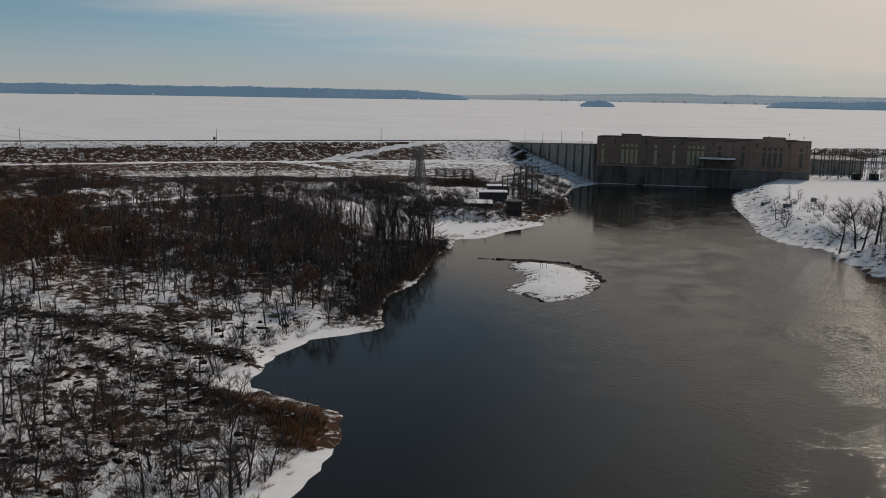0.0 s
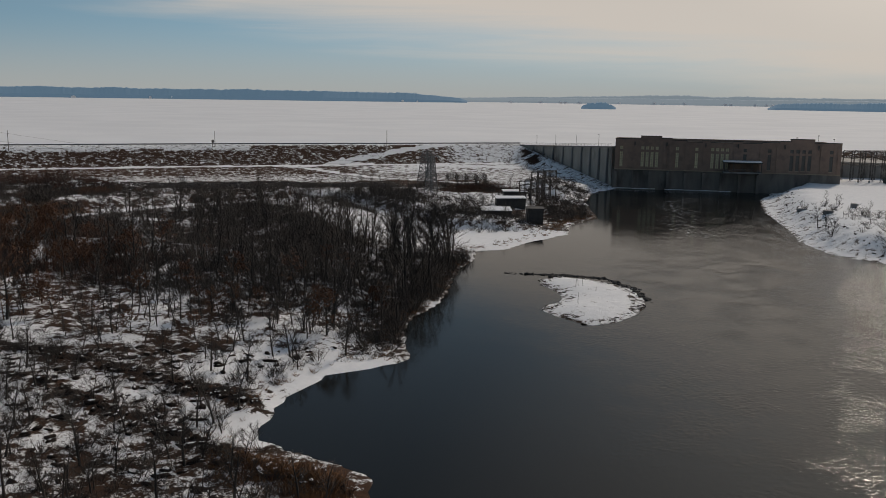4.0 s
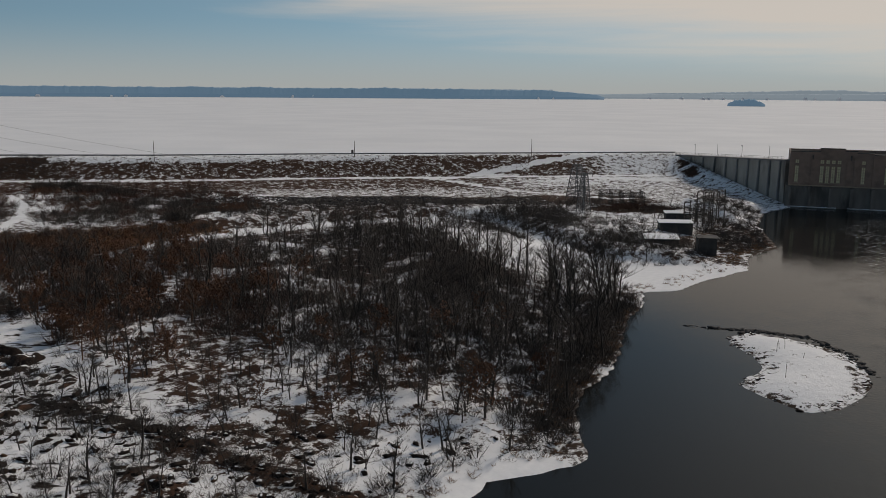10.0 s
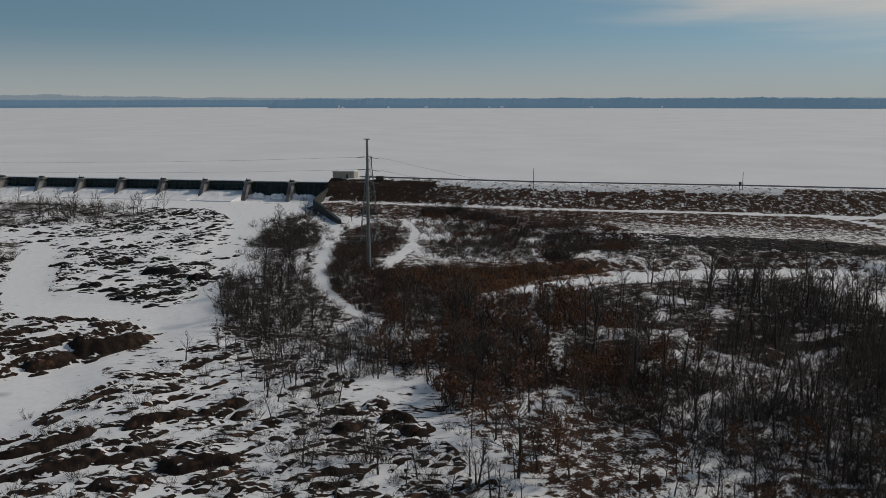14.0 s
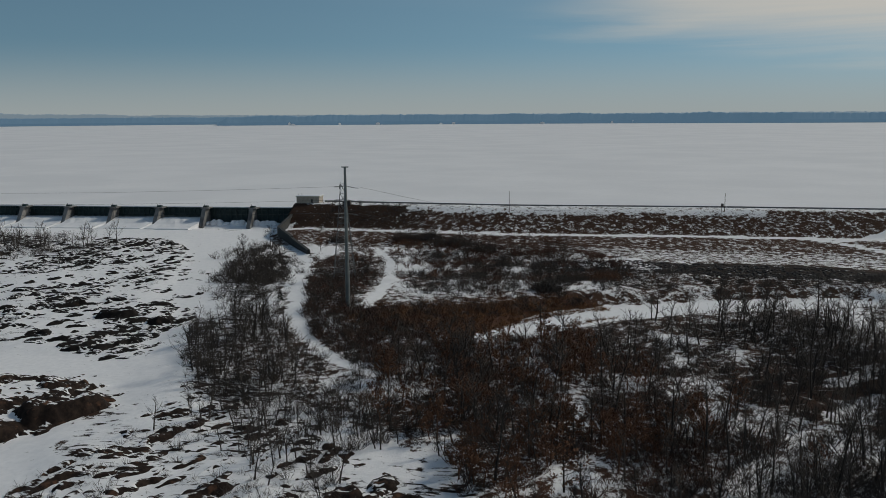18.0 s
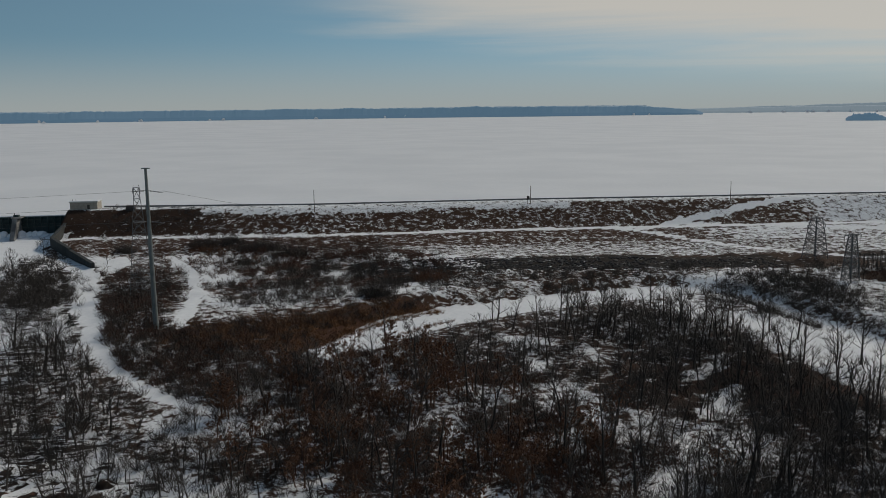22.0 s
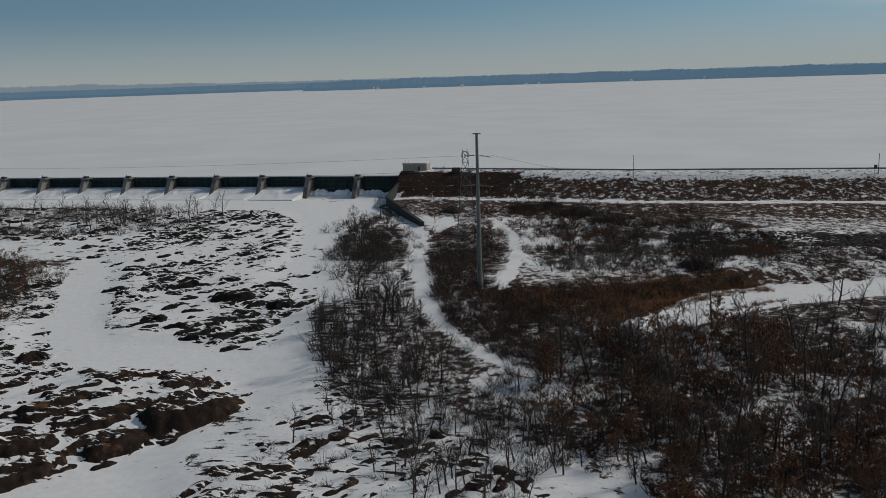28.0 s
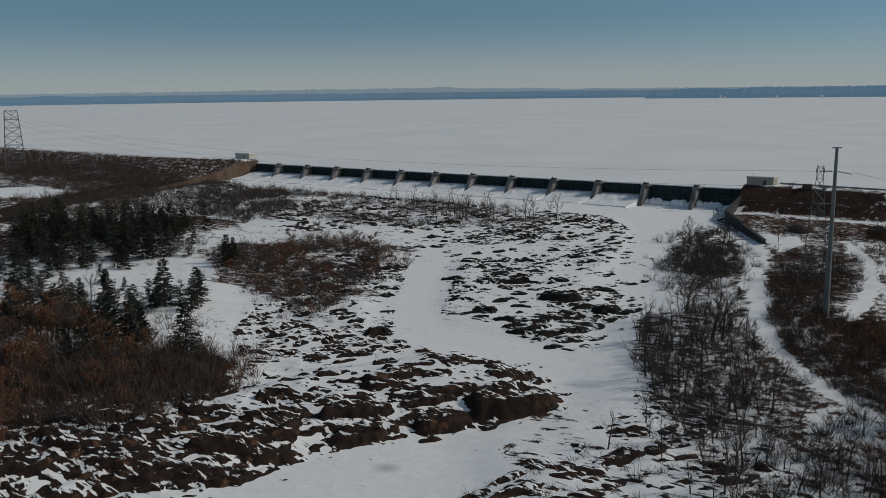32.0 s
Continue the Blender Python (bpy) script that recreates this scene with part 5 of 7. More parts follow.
def scatter(name, templates, spots, material, label, category, scale=(0.8, 1.2), sink=0.1, tilt=0.0, seed=1, turn=None):
    """One object of kind stuff: a template (verts, faces) at each spot, turned and scaled at random."""
    rr = np.random.RandomState(seed)
    spots = np.array(spots)
    z = relief(spots[:, 0], spots[:, 1])[0]
    vs, fs, base = [], [], 0
    for k, (tv, tf) in enumerate(templates):
        pick = np.arange(len(spots)) % len(templates) == k
        p = np.column_stack([spots[pick], z[pick] - sink])
        n = len(p)
        if not n:
            continue
        a = rr.uniform(0, 2 * np.pi, n) if turn is None else turn + rr.uniform(-0.5, 0.5, n)
        s = rr.uniform(scale[0], scale[1], n)
        hz = s * rr.uniform(0.8, 1.25, n)
        c, d = np.cos(a) * s, np.sin(a) * s
        v = np.empty((n, len(tv), 3))
        v[:, :, 0] = tv[None, :, 0] * c[:, None] - tv[None, :, 1] * d[:, None] + p[:, None, 0]
        v[:, :, 1] = tv[None, :, 0] * d[:, None] + tv[None, :, 1] * c[:, None] + p[:, None, 1]
        v[:, :, 2] = tv[None, :, 2] * hz[:, None] + p[:, None, 2]
        f = tf[None] + (np.arange(n) * len(tv))[:, None, None] + base
        vs.append(v.reshape(-1, 3))
        fs.append(f.reshape(-1, 3))
        base += n * len(tv)
    v, f = np.concatenate(vs), np.concatenate(fs)
    me = bpy.data.meshes.new(name)
    me.vertices.add(len(v))
    me.vertices.foreach_set("co", v.ravel())
    me.loops.add(f.size)
    me.loops.foreach_set("vertex_index", f.ravel())
    me.polygons.add(len(f))
    me.polygons.foreach_set("loop_start", np.arange(0, f.size, 3))
    me.update(calc_edges=True)
    me.materials.append(material)
    return tagged(new(name, me), label, category, kind="stuff")


def as_template(bm):
    bmesh.ops.triangulate(bm, faces=bm.faces)
    bm.verts.ensure_lookup_table()
    bm.verts.index_update()
    v = np.array([q.co[:] for q in bm.verts])
    f = np.array([[q.index for q in t.verts] for t in bm.faces])
    bm.free()
    return v, f


rr = random.Random(21)
ROCKS = [as_template(rock_mesh(100 + i, 2 if i < 1 else 1, (1.0, 0.42 + 0.06 * i), 0.5)) for i in range(6)]
Z_ROCK_MID = [(-61, -149), (-101, -109), (-120, -50), (-76, -51), (-48, -45), (-26, -67), (0, -100), (13, -138), (26, -175), (32, -210), (21, -214), (3, -204), (-13, -202), (-29, -172)]
Z_ROCK_LEFT = [(-37, -183), (-18, -212), (-2, -226), (-8, -246), (-20, -254), (-40, -240), (-52, -222), (-56, -207), (-70, -190), (-85, -140), (-60, -150)]
Z_ROCK_RIGHT = [(46, -240), (40, -205), (52, -225), (72, -245), (90, -262), (110, -284), (120, -300), (104, -325), (58, -324), (43, -300), (43, -276)]
Z_ROCK_FAR = [(-280, -45), (-120, -45), (-100, -110), (-120, -140), (-160, -125), (-240, -95)]
dry = lambda a, b: off_channel(a, b) > 0
clump = lambda a, b: dry(a, b) & (fbm(a, b, 16, 81, 2) > 0.47)
def domes(u, v, a, b, seed, dense, high):
    """Humps on a jittered lattice, long in u, steep towards +v; their height over the snow, below zero between them."""
    ci, cj = np.floor(u / a).astype(np.int64), np.floor(v / b).astype(np.int64)
    best, tag = np.full(u.shape, -1.0), np.zeros(u.shape, np.int64)

    def h(i, j, k):
        q = (i * 374761393 + j * 668265263 + (seed + k * 31) * 974634777) & 0x7FFFFFFF
        q = ((q ^ (q >> 13)) * 1274126177) & 0x7FFFFFFF
        return ((q ^ (q >> 16)) & 0xFFFF) / 65535.0
    for di in (-1, 0, 1):
        for dj in (-1, 0, 1):
            i, j = ci + di, cj + dj
            du = (u - (i + 0.2 + 0.6 * h(i, j, 1)) * a) / (a * (0.26 + 0.4 * h(i, j, 2)))
            dv = (v - (j + 0.2 + 0.6 * h(i, j, 3)) * b) / (b * (0.24 + 0.3 * h(i, j, 4)))
            s = 1 - du * du - np.where(dv < 0, dv * dv * 0.5, dv ** 4 * 2.2)
            s = np.minimum(2.3 * s, 0.8 + 0.32 * dv)
            top = high * (0.35 + 0.65 * h(i, j, 5))
            now = np.where(h(i, j, 6) < dense, top * np.maximum(s, -1), -1.0)
            tag = np.where(now > best, (i * 4001 + j) * 11 + seed, tag)
            best = np.maximum(best, now)
    return best, tag


# outstanding humps: x, y, half length, half width, height, strike in degrees
HUMPS = [(33, -246, 9, 4.6, 3.4, 58), (27, -257, 5, 2.6, 1.9, 58), (20, -268, 5, 2.2, 1.7, 58), (14, -280, 5, 2.0, 1.5, 58), (6, -294, 6, 2.4, 1.5, 58), (-8, -304, 7, 2.6, 1.6, 58), (22, -250, 7, 2.0, 1.5, 58),
         (5, -176, 6.0, 3.4, 2.4, 20), (19, -181, 4.4, 3.0, 2.2, 40), (-6, -186, 2.6, 1.6, 1.2, 58), (-14, -222, 3.4, 2.2, 1.7, 58)]
HUMPS += [(52, -293, 8, 2.2, 1.6, 45), (64, -283, 7, 2.2, 1.8, 48), (71, -277, 5, 1.8, 1.5, 42), (59, -300, 7, 2.4, 1.8, 45), (66, -296, 5, 1.6, 1.3, 40), (77, -296, 6, 2.4, 1.9, 25), (70, -303, 5, 2.0, 1.5, 30),
          (-10, -295, 6, 3.2, 1.7, 30), (1, -295, 5, 2.8, 1.5, 35), (-4, -284, 6, 2.6, 1.5, 40), (8, -284, 5, 2.6, 1.4, 40), (-15, -286, 5, 2.6, 1.5, 30), (-4, -276, 5, 2.4, 1.4, 45), (7, -272, 6, 2.8, 1.5, 48), (3, -265, 5, 2.0, 1.2, 50), (16, -262, 5, 2.6, 1.6, 50), (12, -252, 5, 1.8, 1.1, 50),
          (-4, -195, 3.2, 1.5, 1.1, 20), (-15, -189, 3.6, 1.2, 0.9, 20), (12, -206, 4.2, 1.4, 0.9, 20), (4, -200, 3.6, 1.3, 0.9, 20), (13, -188, 3.4, 1.5, 1.1, 20), (22, -194, 3.0, 1.5, 1.1, 20), (-4, -160, 3.4, 1.4, 1.1, 20), (11, -163, 3.2, 1.3, 1.0, 20), (-30, -172, 3.6, 1.4, 1.2, 20), (-24, -143, 4, 1.4, 1.2, 20), (-38, -150, 3.6, 1.3, 1.1, 20),
          (48, -273, 6, 1.6, 1.1, 58), (55, -256, 6, 1.4, 0.9, 62), (94, -270, 2.6, 1.8, 1.4, 100), (99, -276, 3, 2.2, 1.5, 20), (90, -273, 3, 1.6, 1.2, 120), (103, -280, 2.5, 1.8, 1.3, 60), (93, -281, 2.6, 2.0, 1.5, 40)]


def bedrock(x, y):
    """Height of the bare rock over the snow."""
    n2, n3, n4 = fbm(x, y, 9, 91), fbm(x, y, 2.6, 93), fbm(x, y, 0.9, 95, 2)
    c, s = math.cos(radians(58)), math.sin(radians(58))
    u, v = c * x + s * y + 3 * (n2 - 0.5), s * x - c * y + 5.0 * (n2 - 0.5) + 1.3 * (n3 - 0.5)
    crop = -sdist(x, y, OUTCROP)
    front = seg_dist(x, y, OUTCROP[6:])[0]
    close = (1 - ease(8, 34, front)) * (crop > 0)
    right = inside(x + 7 * (n2 - 0.5), y + 7 * (n3 - 0.5), Z_ROCK_RIGHT)
    mid = inside(x, y, Z_ROCK_MID) | inside(x, y, Z_ROCK_LEFT)
    patch = ease(0.42, 0.6, fbm(x, y, 17, 81, 2))
    patch = np.where(right, 0.35 + 0.65 * patch, patch)
    big = np.where(crop > 0, 0.1 + 0.28 * close, np.where(mid, 0.08 * patch, 0))
    medium = np.where(crop > -2, 0.22 + 0.5 * close, np.where(right, 0.2 + 0.4 * patch, np.where(mid, 0.3 + 0.45 * patch, 0)))
    rubble = ease(-264, -284, y) * (crop > 0)
    medium = np.maximum(medium, 0.95 * rubble)
    big = np.maximum(big, 0.5 * rubble)
    small = np.where(crop > -4, 0.16 + 0.5 * close, np.where(right, 0.12 + 0.36 * patch, np.where(mid, 0.16 + 0.45 * patch, 0)))
    small = np.maximum(small, 0.95 * rubble)
    free = np.where(crop > -1, 1.0, ease(-5, 2.5, off_channel(x, y) + 9 * (n2 - 0.5)))
    r, tag = domes(u, v, 11.0, 4.2, 5, free * big, 1.5)
    for a, b, seed, dense, high in ((5.0, 2.0, 6, medium, 0.75), (2.2, 1.1, 7, small, 0.42)):
        q, qt = domes(u, v, a, b, seed, free * dense, high)
        tag = np.where(q > r, qt, tag)
        r = np.maximum(r, q)
    for i, (px, py, a, b, h, way) in enumerate(HUMPS):
        ca, sa = math.cos(radians(way)), math.sin(radians(way))
        du = (ca * (x - px) + sa * (y - py) + 2 * (n2 - 0.5)) / a
        dv = (sa * (x - px) - ca * (y - py) + 2.4 * (n3 - 0.5)) / b
        q = 0.8 - du ** 2 - np.where(dv < 0, 0.6 * dv ** 2, 2.0 * dv ** 4)
        q = h * np.maximum(np.minimum(2.2 * q, 0.72 + 0.28 * dv - 0.2 * du * du), -1)
        tag = np.where(q > r, -1 - i, tag)
        r = np.maximum(r, q)
    # broken along joints: steps from block to block
    bi, bj = np.floor((u + 0.8 * (n3 - 0.5)) / 1.7).astype(np.int64), np.floor((v + 0.5 * (n4 - 0.5)) / 0.95).astype(np.int64)
    k = (bi * 374761393 + bj * 668265263) & 0x7FFFFFFF
    k = ((k ^ (k >> 13)) * 1274126177) & 0x7FFFFFFF
    step = ((k ^ (k >> 16)) & 0xFFFF) / 65535.0
    return r - 0.07 + np.clip(r + 0.3, 0, 1.2) * (0.7 * (n3 - 0.5) + 0.6 * (n4 - 0.5)) + np.clip(r, 0, 1) * 0.5 * (step - 0.5), tag


def build_bedrock(x0, x1, y0, y1, step, least, most, homes, what, rock=None):
    """Each large hump becomes a part of the outcrop it belongs to; the small ones stay joined."""
    xs, ys = np.arange(x0, x1, step), np.arange(y0, y1, step)
    gx, gy = np.meshgrid(xs, ys)
    up, tag = bedrock(gx.ravel(), gy.ravel())
    up, tag = up.reshape(gx.shape), tag.reshape(gx.shape)
    for _ in range(1):   # ice-worn: no edge steeper than the stone would hold
        pad = np.pad(up, 1, mode="edge")
        up = (pad[1:-1, 1:-1] * 2 + pad[:-2, 1:-1] + pad[2:, 1:-1] + pad[1:-1, :-2] + pad[1:-1, 2:]) / 6
    up = up + np.clip(up + 0.2, 0, 0.6) * 0.7 * (fbm(gx, gy, 1.1, 97, 2) - 0.5)
    top = np.maximum.reduce([up[:-1, :-1], up[1:, :-1], up[:-1, 1:], up[1:, 1:]]) > 0.0
    free = {(int(j), int(i)): int(tag[j, i]) for j, i in zip(*np.nonzero(top))}
    groups = []
    while free:
        (j, i), k = free.popitem()
        cells, todo = [], [(j, i)]
        while todo:
            a, b = todo.pop()
            cells.append((a, b))
            for c in ((a + 1, b), (a - 1, b), (a, b + 1), (a, b - 1)):
                if free.get(c) == k:
                    del free[c]
                    todo.append(c)
        q = np.array(sorted(cells))
        groups.append((q[:, 0], q[:, 1]))
    groups.sort(key=lambda g: -len(g[0]))
    large = [g for g in groups if len(g[0]) * step * step > least][:most]
    small = groups[len(large):]
    rest = (np.concatenate([g[0] for g in small]), np.concatenate([g[1] for g in small]))
    nx = len(xs)
    for n, (j, i) in enumerate(large + [rest]):
        k = j * nx + i
        idx = np.stack([k, k + 1, k + nx + 1, k + nx], 1)
        used, f = np.unique(idx.ravel(), return_inverse=True)
        px, py = gx.ravel()[used], gy.ravel()[used]
        pz = relief(px, py)[0] + np.maximum(up.ravel()[used], -0.5)
        me = bpy.data.meshes.new("rock" if n < len(large) else "rock_ledges")
        outstanding = n < len(large) and tag[j[0], i[0]] < 0
        me.materials.append((M_BLACKBARE if rock else M_ROCKBARE) if outstanding else rock or M_ROCKSNOW)
        if n == len(large):
            me.from_pydata(np.column_stack([px, py, pz]).tolist(), [], f.reshape(-1, 4).tolist())
            me.polygons.foreach_set("use_smooth", [True] * len(me.polygons))
            tagged(new("rock_ledges", me), what, "rocks", kind="stuff")
            continue
        mx, my, mz = px.mean(), py.mean(), pz.min()
        home = min(homes, key=lambda h: (h.location.x - mx) ** 2 + (h.location.y - my) ** 2)
        me.from_pydata(np.column_stack([px - mx, py - my, pz - mz]).tolist(), [], f.reshape(-1, 4).tolist())
        me.polygons.foreach_set("use_smooth", [True] * len(me.polygons))
        ob = new("rock", me)
        ob.parent = home
        ob.location = Vector((mx, my, mz)) - home.location


def outcrop(x, y, label):
    return thing("rock_outcrop", pose(x, y, ground_z(x, y)), label, "rock", "bedrock outcrops")


build_bedrock(-62, 124, -335, -222, 0.38, 3.0, 300, [outcrop(10, -266, "red-brown bedrock hump with snow in its hollows"), outcrop(66, -268, "brown tilted ledges on the snowy bank"), outcrop(92, -272, "dark boulders in a snowy gully")],
              "brown bedrock ledges and stones poking out of the snow")
build_bedrock(-122, 45, -221.7, -45, 0.5, 3.0, 260, [outcrop(2, -172, "black bedrock ledges in the snowy river bed"), outcrop(-30, -205, "dark bedrock slabs beside the frozen channel"), outcrop(-36, -110, "low dark ledges below the spillway"), outcrop(-80, -80, "scattered low ledges beyond the channel")],
              "dark bedrock ledges breaking through the snowy river bed", M_BLACKSNOW)
scatter("rock_ledges", ROCKS, points_in(Z_ROCK_FAR, 550, rr, clump), M_ROCKSNOW, "far dark ledges in the snowy river bed", "rocks", (0.4, 1.8), 0.05, seed=6, turn=0.3)
near_left = [(70, -385), (150, -372), (146, -345), (160, -326), (172, -318), (140, -312), (110, -300), (90, -300)]
scatter("rock_ledges", ROCKS, points_in(near_left, 900, rr, lambda a, b: sdist(a, b, RIVER) > 5), M_ROCKSNOW, "small dark stones in the snow of the wooded bank", "rocks", (0.25, 0.95), 0.0, seed=7)
bank_spots = [p for p in points_in([(296, -330), (300, -300), (322, -250), (345, -208), (376, -172), (390, -176), (360, -215), (335, -260), (318, -300), (305, -335)], 420, rr) if 0.2 < float(sdist(np.array([p[0]]), np.array([p[1]]), RIVER)[0]) < 11]
scatter("shore_stones", ROCKS, bank_spots, M_ROCKSNOW, "dark stones in the snowy right bank", "stones", (0.2, 0.65), 0.08, seed=10)
rip_spots = points_in([(108, -88), (170, -90), (240, -100), (240, -118), (170, -110), (108, -106)], 1300, rr)
scatter("riprap", ROCKS, rip_spots, M_RIP, "band of dark riprap along the dam's toe", "riprap", (0.4, 0.9), 0.0, seed=8)
scatter("shore_stones", ROCKS, [p for p in points_in([(200, -272), (236, -272), (240, -300), (215, -320), (200, -318)], 900, rr) if -1.6 < float(sdist(np.array([p[0]]), np.array([p[1]]), ISLAND)[0]) < 1.2],
        M_ROCKSNOW, "brown stones round the snowy islet's edge", "stones", (0.15, 0.5), 0.05, seed=9)

# ---- woods ----
def limb(bm, a, way, length, r, rr, segs=3, bend=0.25, sides=4):
    """A crooked tapered limb; returns points along it."""
    pts = [Vector(a)]
    d = Vector(way).normalized()
    for i in range(segs):
        d = (d + Vector((rr.uniform(-bend, bend), rr.uniform(-bend, bend), rr.uniform(-bend * 0.4, bend * 0.8)))).normalized()
        pts.append(pts[-1] + d * (length / segs))
    for i in range(segs):
        r0, r1 = r * (1 - i / segs * 0.8), r * (1 - (i + 1) / segs * 0.8)
        bar(bm, pts[i], pts[i + 1], r0, r1, sides, cap=False)
    return pts, d


def bare_tree(seed, h, spread, fine=1.0, leaves=0, upright=0.5, stems=1, limbs=15, fork=7, tw=1.0):
    """Meshes of trunk with limbs, crown of twigs, and dead leaves."""
    rr = random.Random(seed)
    wood, twig, leaf = bm_new(), bm_new(), bm_new()
    for s in range(stems):
        lean = Vector((rr.uniform(-0.15, 0.15), rr.uniform(-0.15, 0.15), 1)) if stems == 1 else Vector((rr.uniform(-0.4, 0.4), rr.uniform(-0.4, 0.4), 1))
        trunk, d = limb(wood, (rr.uniform(-0.3, 0.3) * (stems > 1), rr.uniform(-0.3, 0.3) * (stems > 1), -0.3), lean, h * 0.82, (0.02 * h + 0.02) / (1 + 0.4 * (stems - 1)), rr, 6, 0.1, 6)
        n_limb = int(limbs / (1 + 0.5 * (stems - 1)))
        for i in range(n_limb):
            s0 = 0.25 + 0.75 * (i + rr.random()) / n_limb
            k = min(5, int(s0 * 6))
            p = trunk[k].lerp(trunk[k + 1], s0 * 6 - k)
            a = rr.uniform(0, math.tau)
            up = upright + 0.5 * s0
            way = Vector((math.cos(a), math.sin(a), up))
            ln = spread * (1.15 - 0.75 * s0) * rr.uniform(0.75, 1.2)
            pts, d = limb(wood, p, way, ln, 0.006 * h * (1.2 - 0.7 * s0) + 0.012, rr, 3, 0.3, 4 if tw == 1.0 else 3)
            for j in range(fork):
                q = pts[1 + j % 3].lerp(pts[min(3, 2 + j % 3)], rr.random())
                w2 = (d + Vector((rr.uniform(-1, 1), rr.uniform(-1, 1), rr.uniform(-0.2, 0.9))) * 0.9).normalized()
                l2 = ln * rr.uniform(0.3, 0.6)
                e = q + w2 * l2
                bar(twig, q, e, 0.024 * tw, 0, 3, cap=False)
                for _ in range(int(5 * fine)):
                    q3 = q.lerp(e, rr.uniform(0.25, 1))
                    w3 = (w2 + Vector((rr.uniform(-1, 1), rr.uniform(-1, 1), rr.uniform(-0.3, 1))) * 0.8).normalized()
                    bar(twig, q3, q3 + w3 * rr.uniform(0.35, 0.9) * (h / 9), 0.013 * tw, 0, 3, cap=False)
                for _ in range(leaves):
                    q3 = q.lerp(e, rr.uniform(0.1, 1.1)) + Vector((rr.uniform(-1, 1), rr.uniform(-1, 1), rr.uniform(-1, 1))) * 0.35
                    u = Vector((rr.uniform(-1, 1), rr.uniform(-1, 1), rr.uniform(-1, 1))).normalized() * rr.uniform(0.1, 0.2)
                    w = u.orthogonal() * rr.uniform(0.5, 0.9)
                    vv = [leaf.verts.new(q3 + t) for t in (-u, w * 0.9 + Vector((0, 0, 0.03)), u, -w)]
                    leaf.faces.new(vv[:3])
                    leaf.faces.new((vv[0], vv[2], vv[3]))
    return (mesh_of("trunk", wood, M_BARK), mesh_of("crown", twig, M_TWIG), mesh_of("dead_leaves", leaf, M_LEAF) if leaves else leaf.free())


def make_tree(meshes, label, x, y, scale=1.0, turn=0.0, group="bare trees of the river bank", thick=1.0):
    t = thing("tree", pose(x, y, ground_z(x, y), 0, 0, turn) @ Matrix.Diagonal((scale * thick, scale * thick, scale, 1)), label, "tree", group)
    for name, me in zip(("trunk", "crown", "dead_leaves"), meshes):
        if me is not None:
            part(name, me, None, t)
    return t


TALL = [bare_tree(i, 10.5, 4.4, 1.4, limbs=18, fork=9, tw=0.85) for i in range(5)]
SMALL = [bare_tree(20 + i, 6.0, 2.3, 1.2, stems=1 + i % 2, fork=9, tw=0.75) for i in range(5)]
POLE = [bare_tree(40 + i, 7.0, 1.7, 1.0, upright=0.9, fork=8, tw=0.7) for i in range(4)]
OAK = [bare_tree(60 + i, 7.0, 2.8, 0.6, leaves=4, upright=0.3) for i in range(4)]


def spruce(seed, h, w, whorl=8, needles=8):
    rr = random.Random(seed)
    wood, leaf = bm_new(), bm_new()
    bar(wood, (0, 0, -0.3), (0, 0, h), 0.02 * h, 0.01, 6)
    tiers = int(h * 2.6)
    for i in range(tiers):
        s = i / tiers
        z = h * (0.08 + 0.9 * s)
        r = w * (1 - s) ** 0.75 * rr.uniform(0.45, 1.15) + 0.12
        for j in range(whorl):
            a = rr.uniform(0, math.tau)
            d = Vector((math.cos(a), math.sin(a), rr.uniform(-0.3, 0.05) + 0.4 * s))
            e = Vector((0, 0, z)) + d * r * rr.uniform(0.55, 1.2)
            bar(wood, (0, 0, z), e, 0.03, 0.006, 3, cap=False)
            for k in range(needles):
                q = Vector((0, 0, z)).lerp(e, 0.25 + 0.75 * k / (needles - 1))
                sd = Vector((-d.y, d.x, 0)) * (1 if k % 2 else -1)
                wv = (d * 0.6 + sd * 0.8 + Vector((0, 0, rr.uniform(-0.4, 0.2)))).normalized()
                ln = (0.22 + 0.25 * r) * rr.uniform(0.6, 1.0)
                t = wv.orthogonal().normalized() * (0.07 if needles > 6 else 0.14)
                vv = [leaf.verts.new(p) for p in (q - t, q + t, q + wv * ln + t * 0.3, q + wv * ln * 0.6 + Vector((0, 0, -0.12)))]
                leaf.faces.new(vv[:3])
                leaf.faces.new((vv[0], vv[2], vv[3]))
    return (mesh_of("trunk", wood, M_BARK), mesh_of("crown", leaf, M_NEEDLE), None)


SPRUCE = [spruce(80 + i, 7.0, 2.3) for i in range(3)]
PINE = [spruce(90 + i, 6.5, 2.7, 5, 5) for i in range(3)]

Z_FOREST = [(98, -199), (120, -187), (145, -172), (165, -167), (178, -165), (186, -173), (187, -205), (189, -223), (191, -236), (195, -252), (197, -266), (188, -287), (176, -303), (166, -297), (155, -288), (140, -280), (129, -274), (119, -263), (110, -277), (103, -266), (98, -247), (80, -222)]
Z_NEAR = [(60, -390), (140, -385), (150, -370), (145, -345), (160, -326), (172, -320), (140, -312), (112, -294), (95, -272), (80, -250), (85, -290), (110, -310), (105, -340), (70, -360)]
Z_POLE = [(36, -88), (53, -92), (60, -125), (58, -150), (70, -172), (98, -196), (100, -215), (82, -226), (62, -196), (50, -165), (44, -125)]
Z_WEST_A = [(-100, -252), (-62, -241), (-36, -250), (-20, -264), (-28, -292), (-60, -276)]
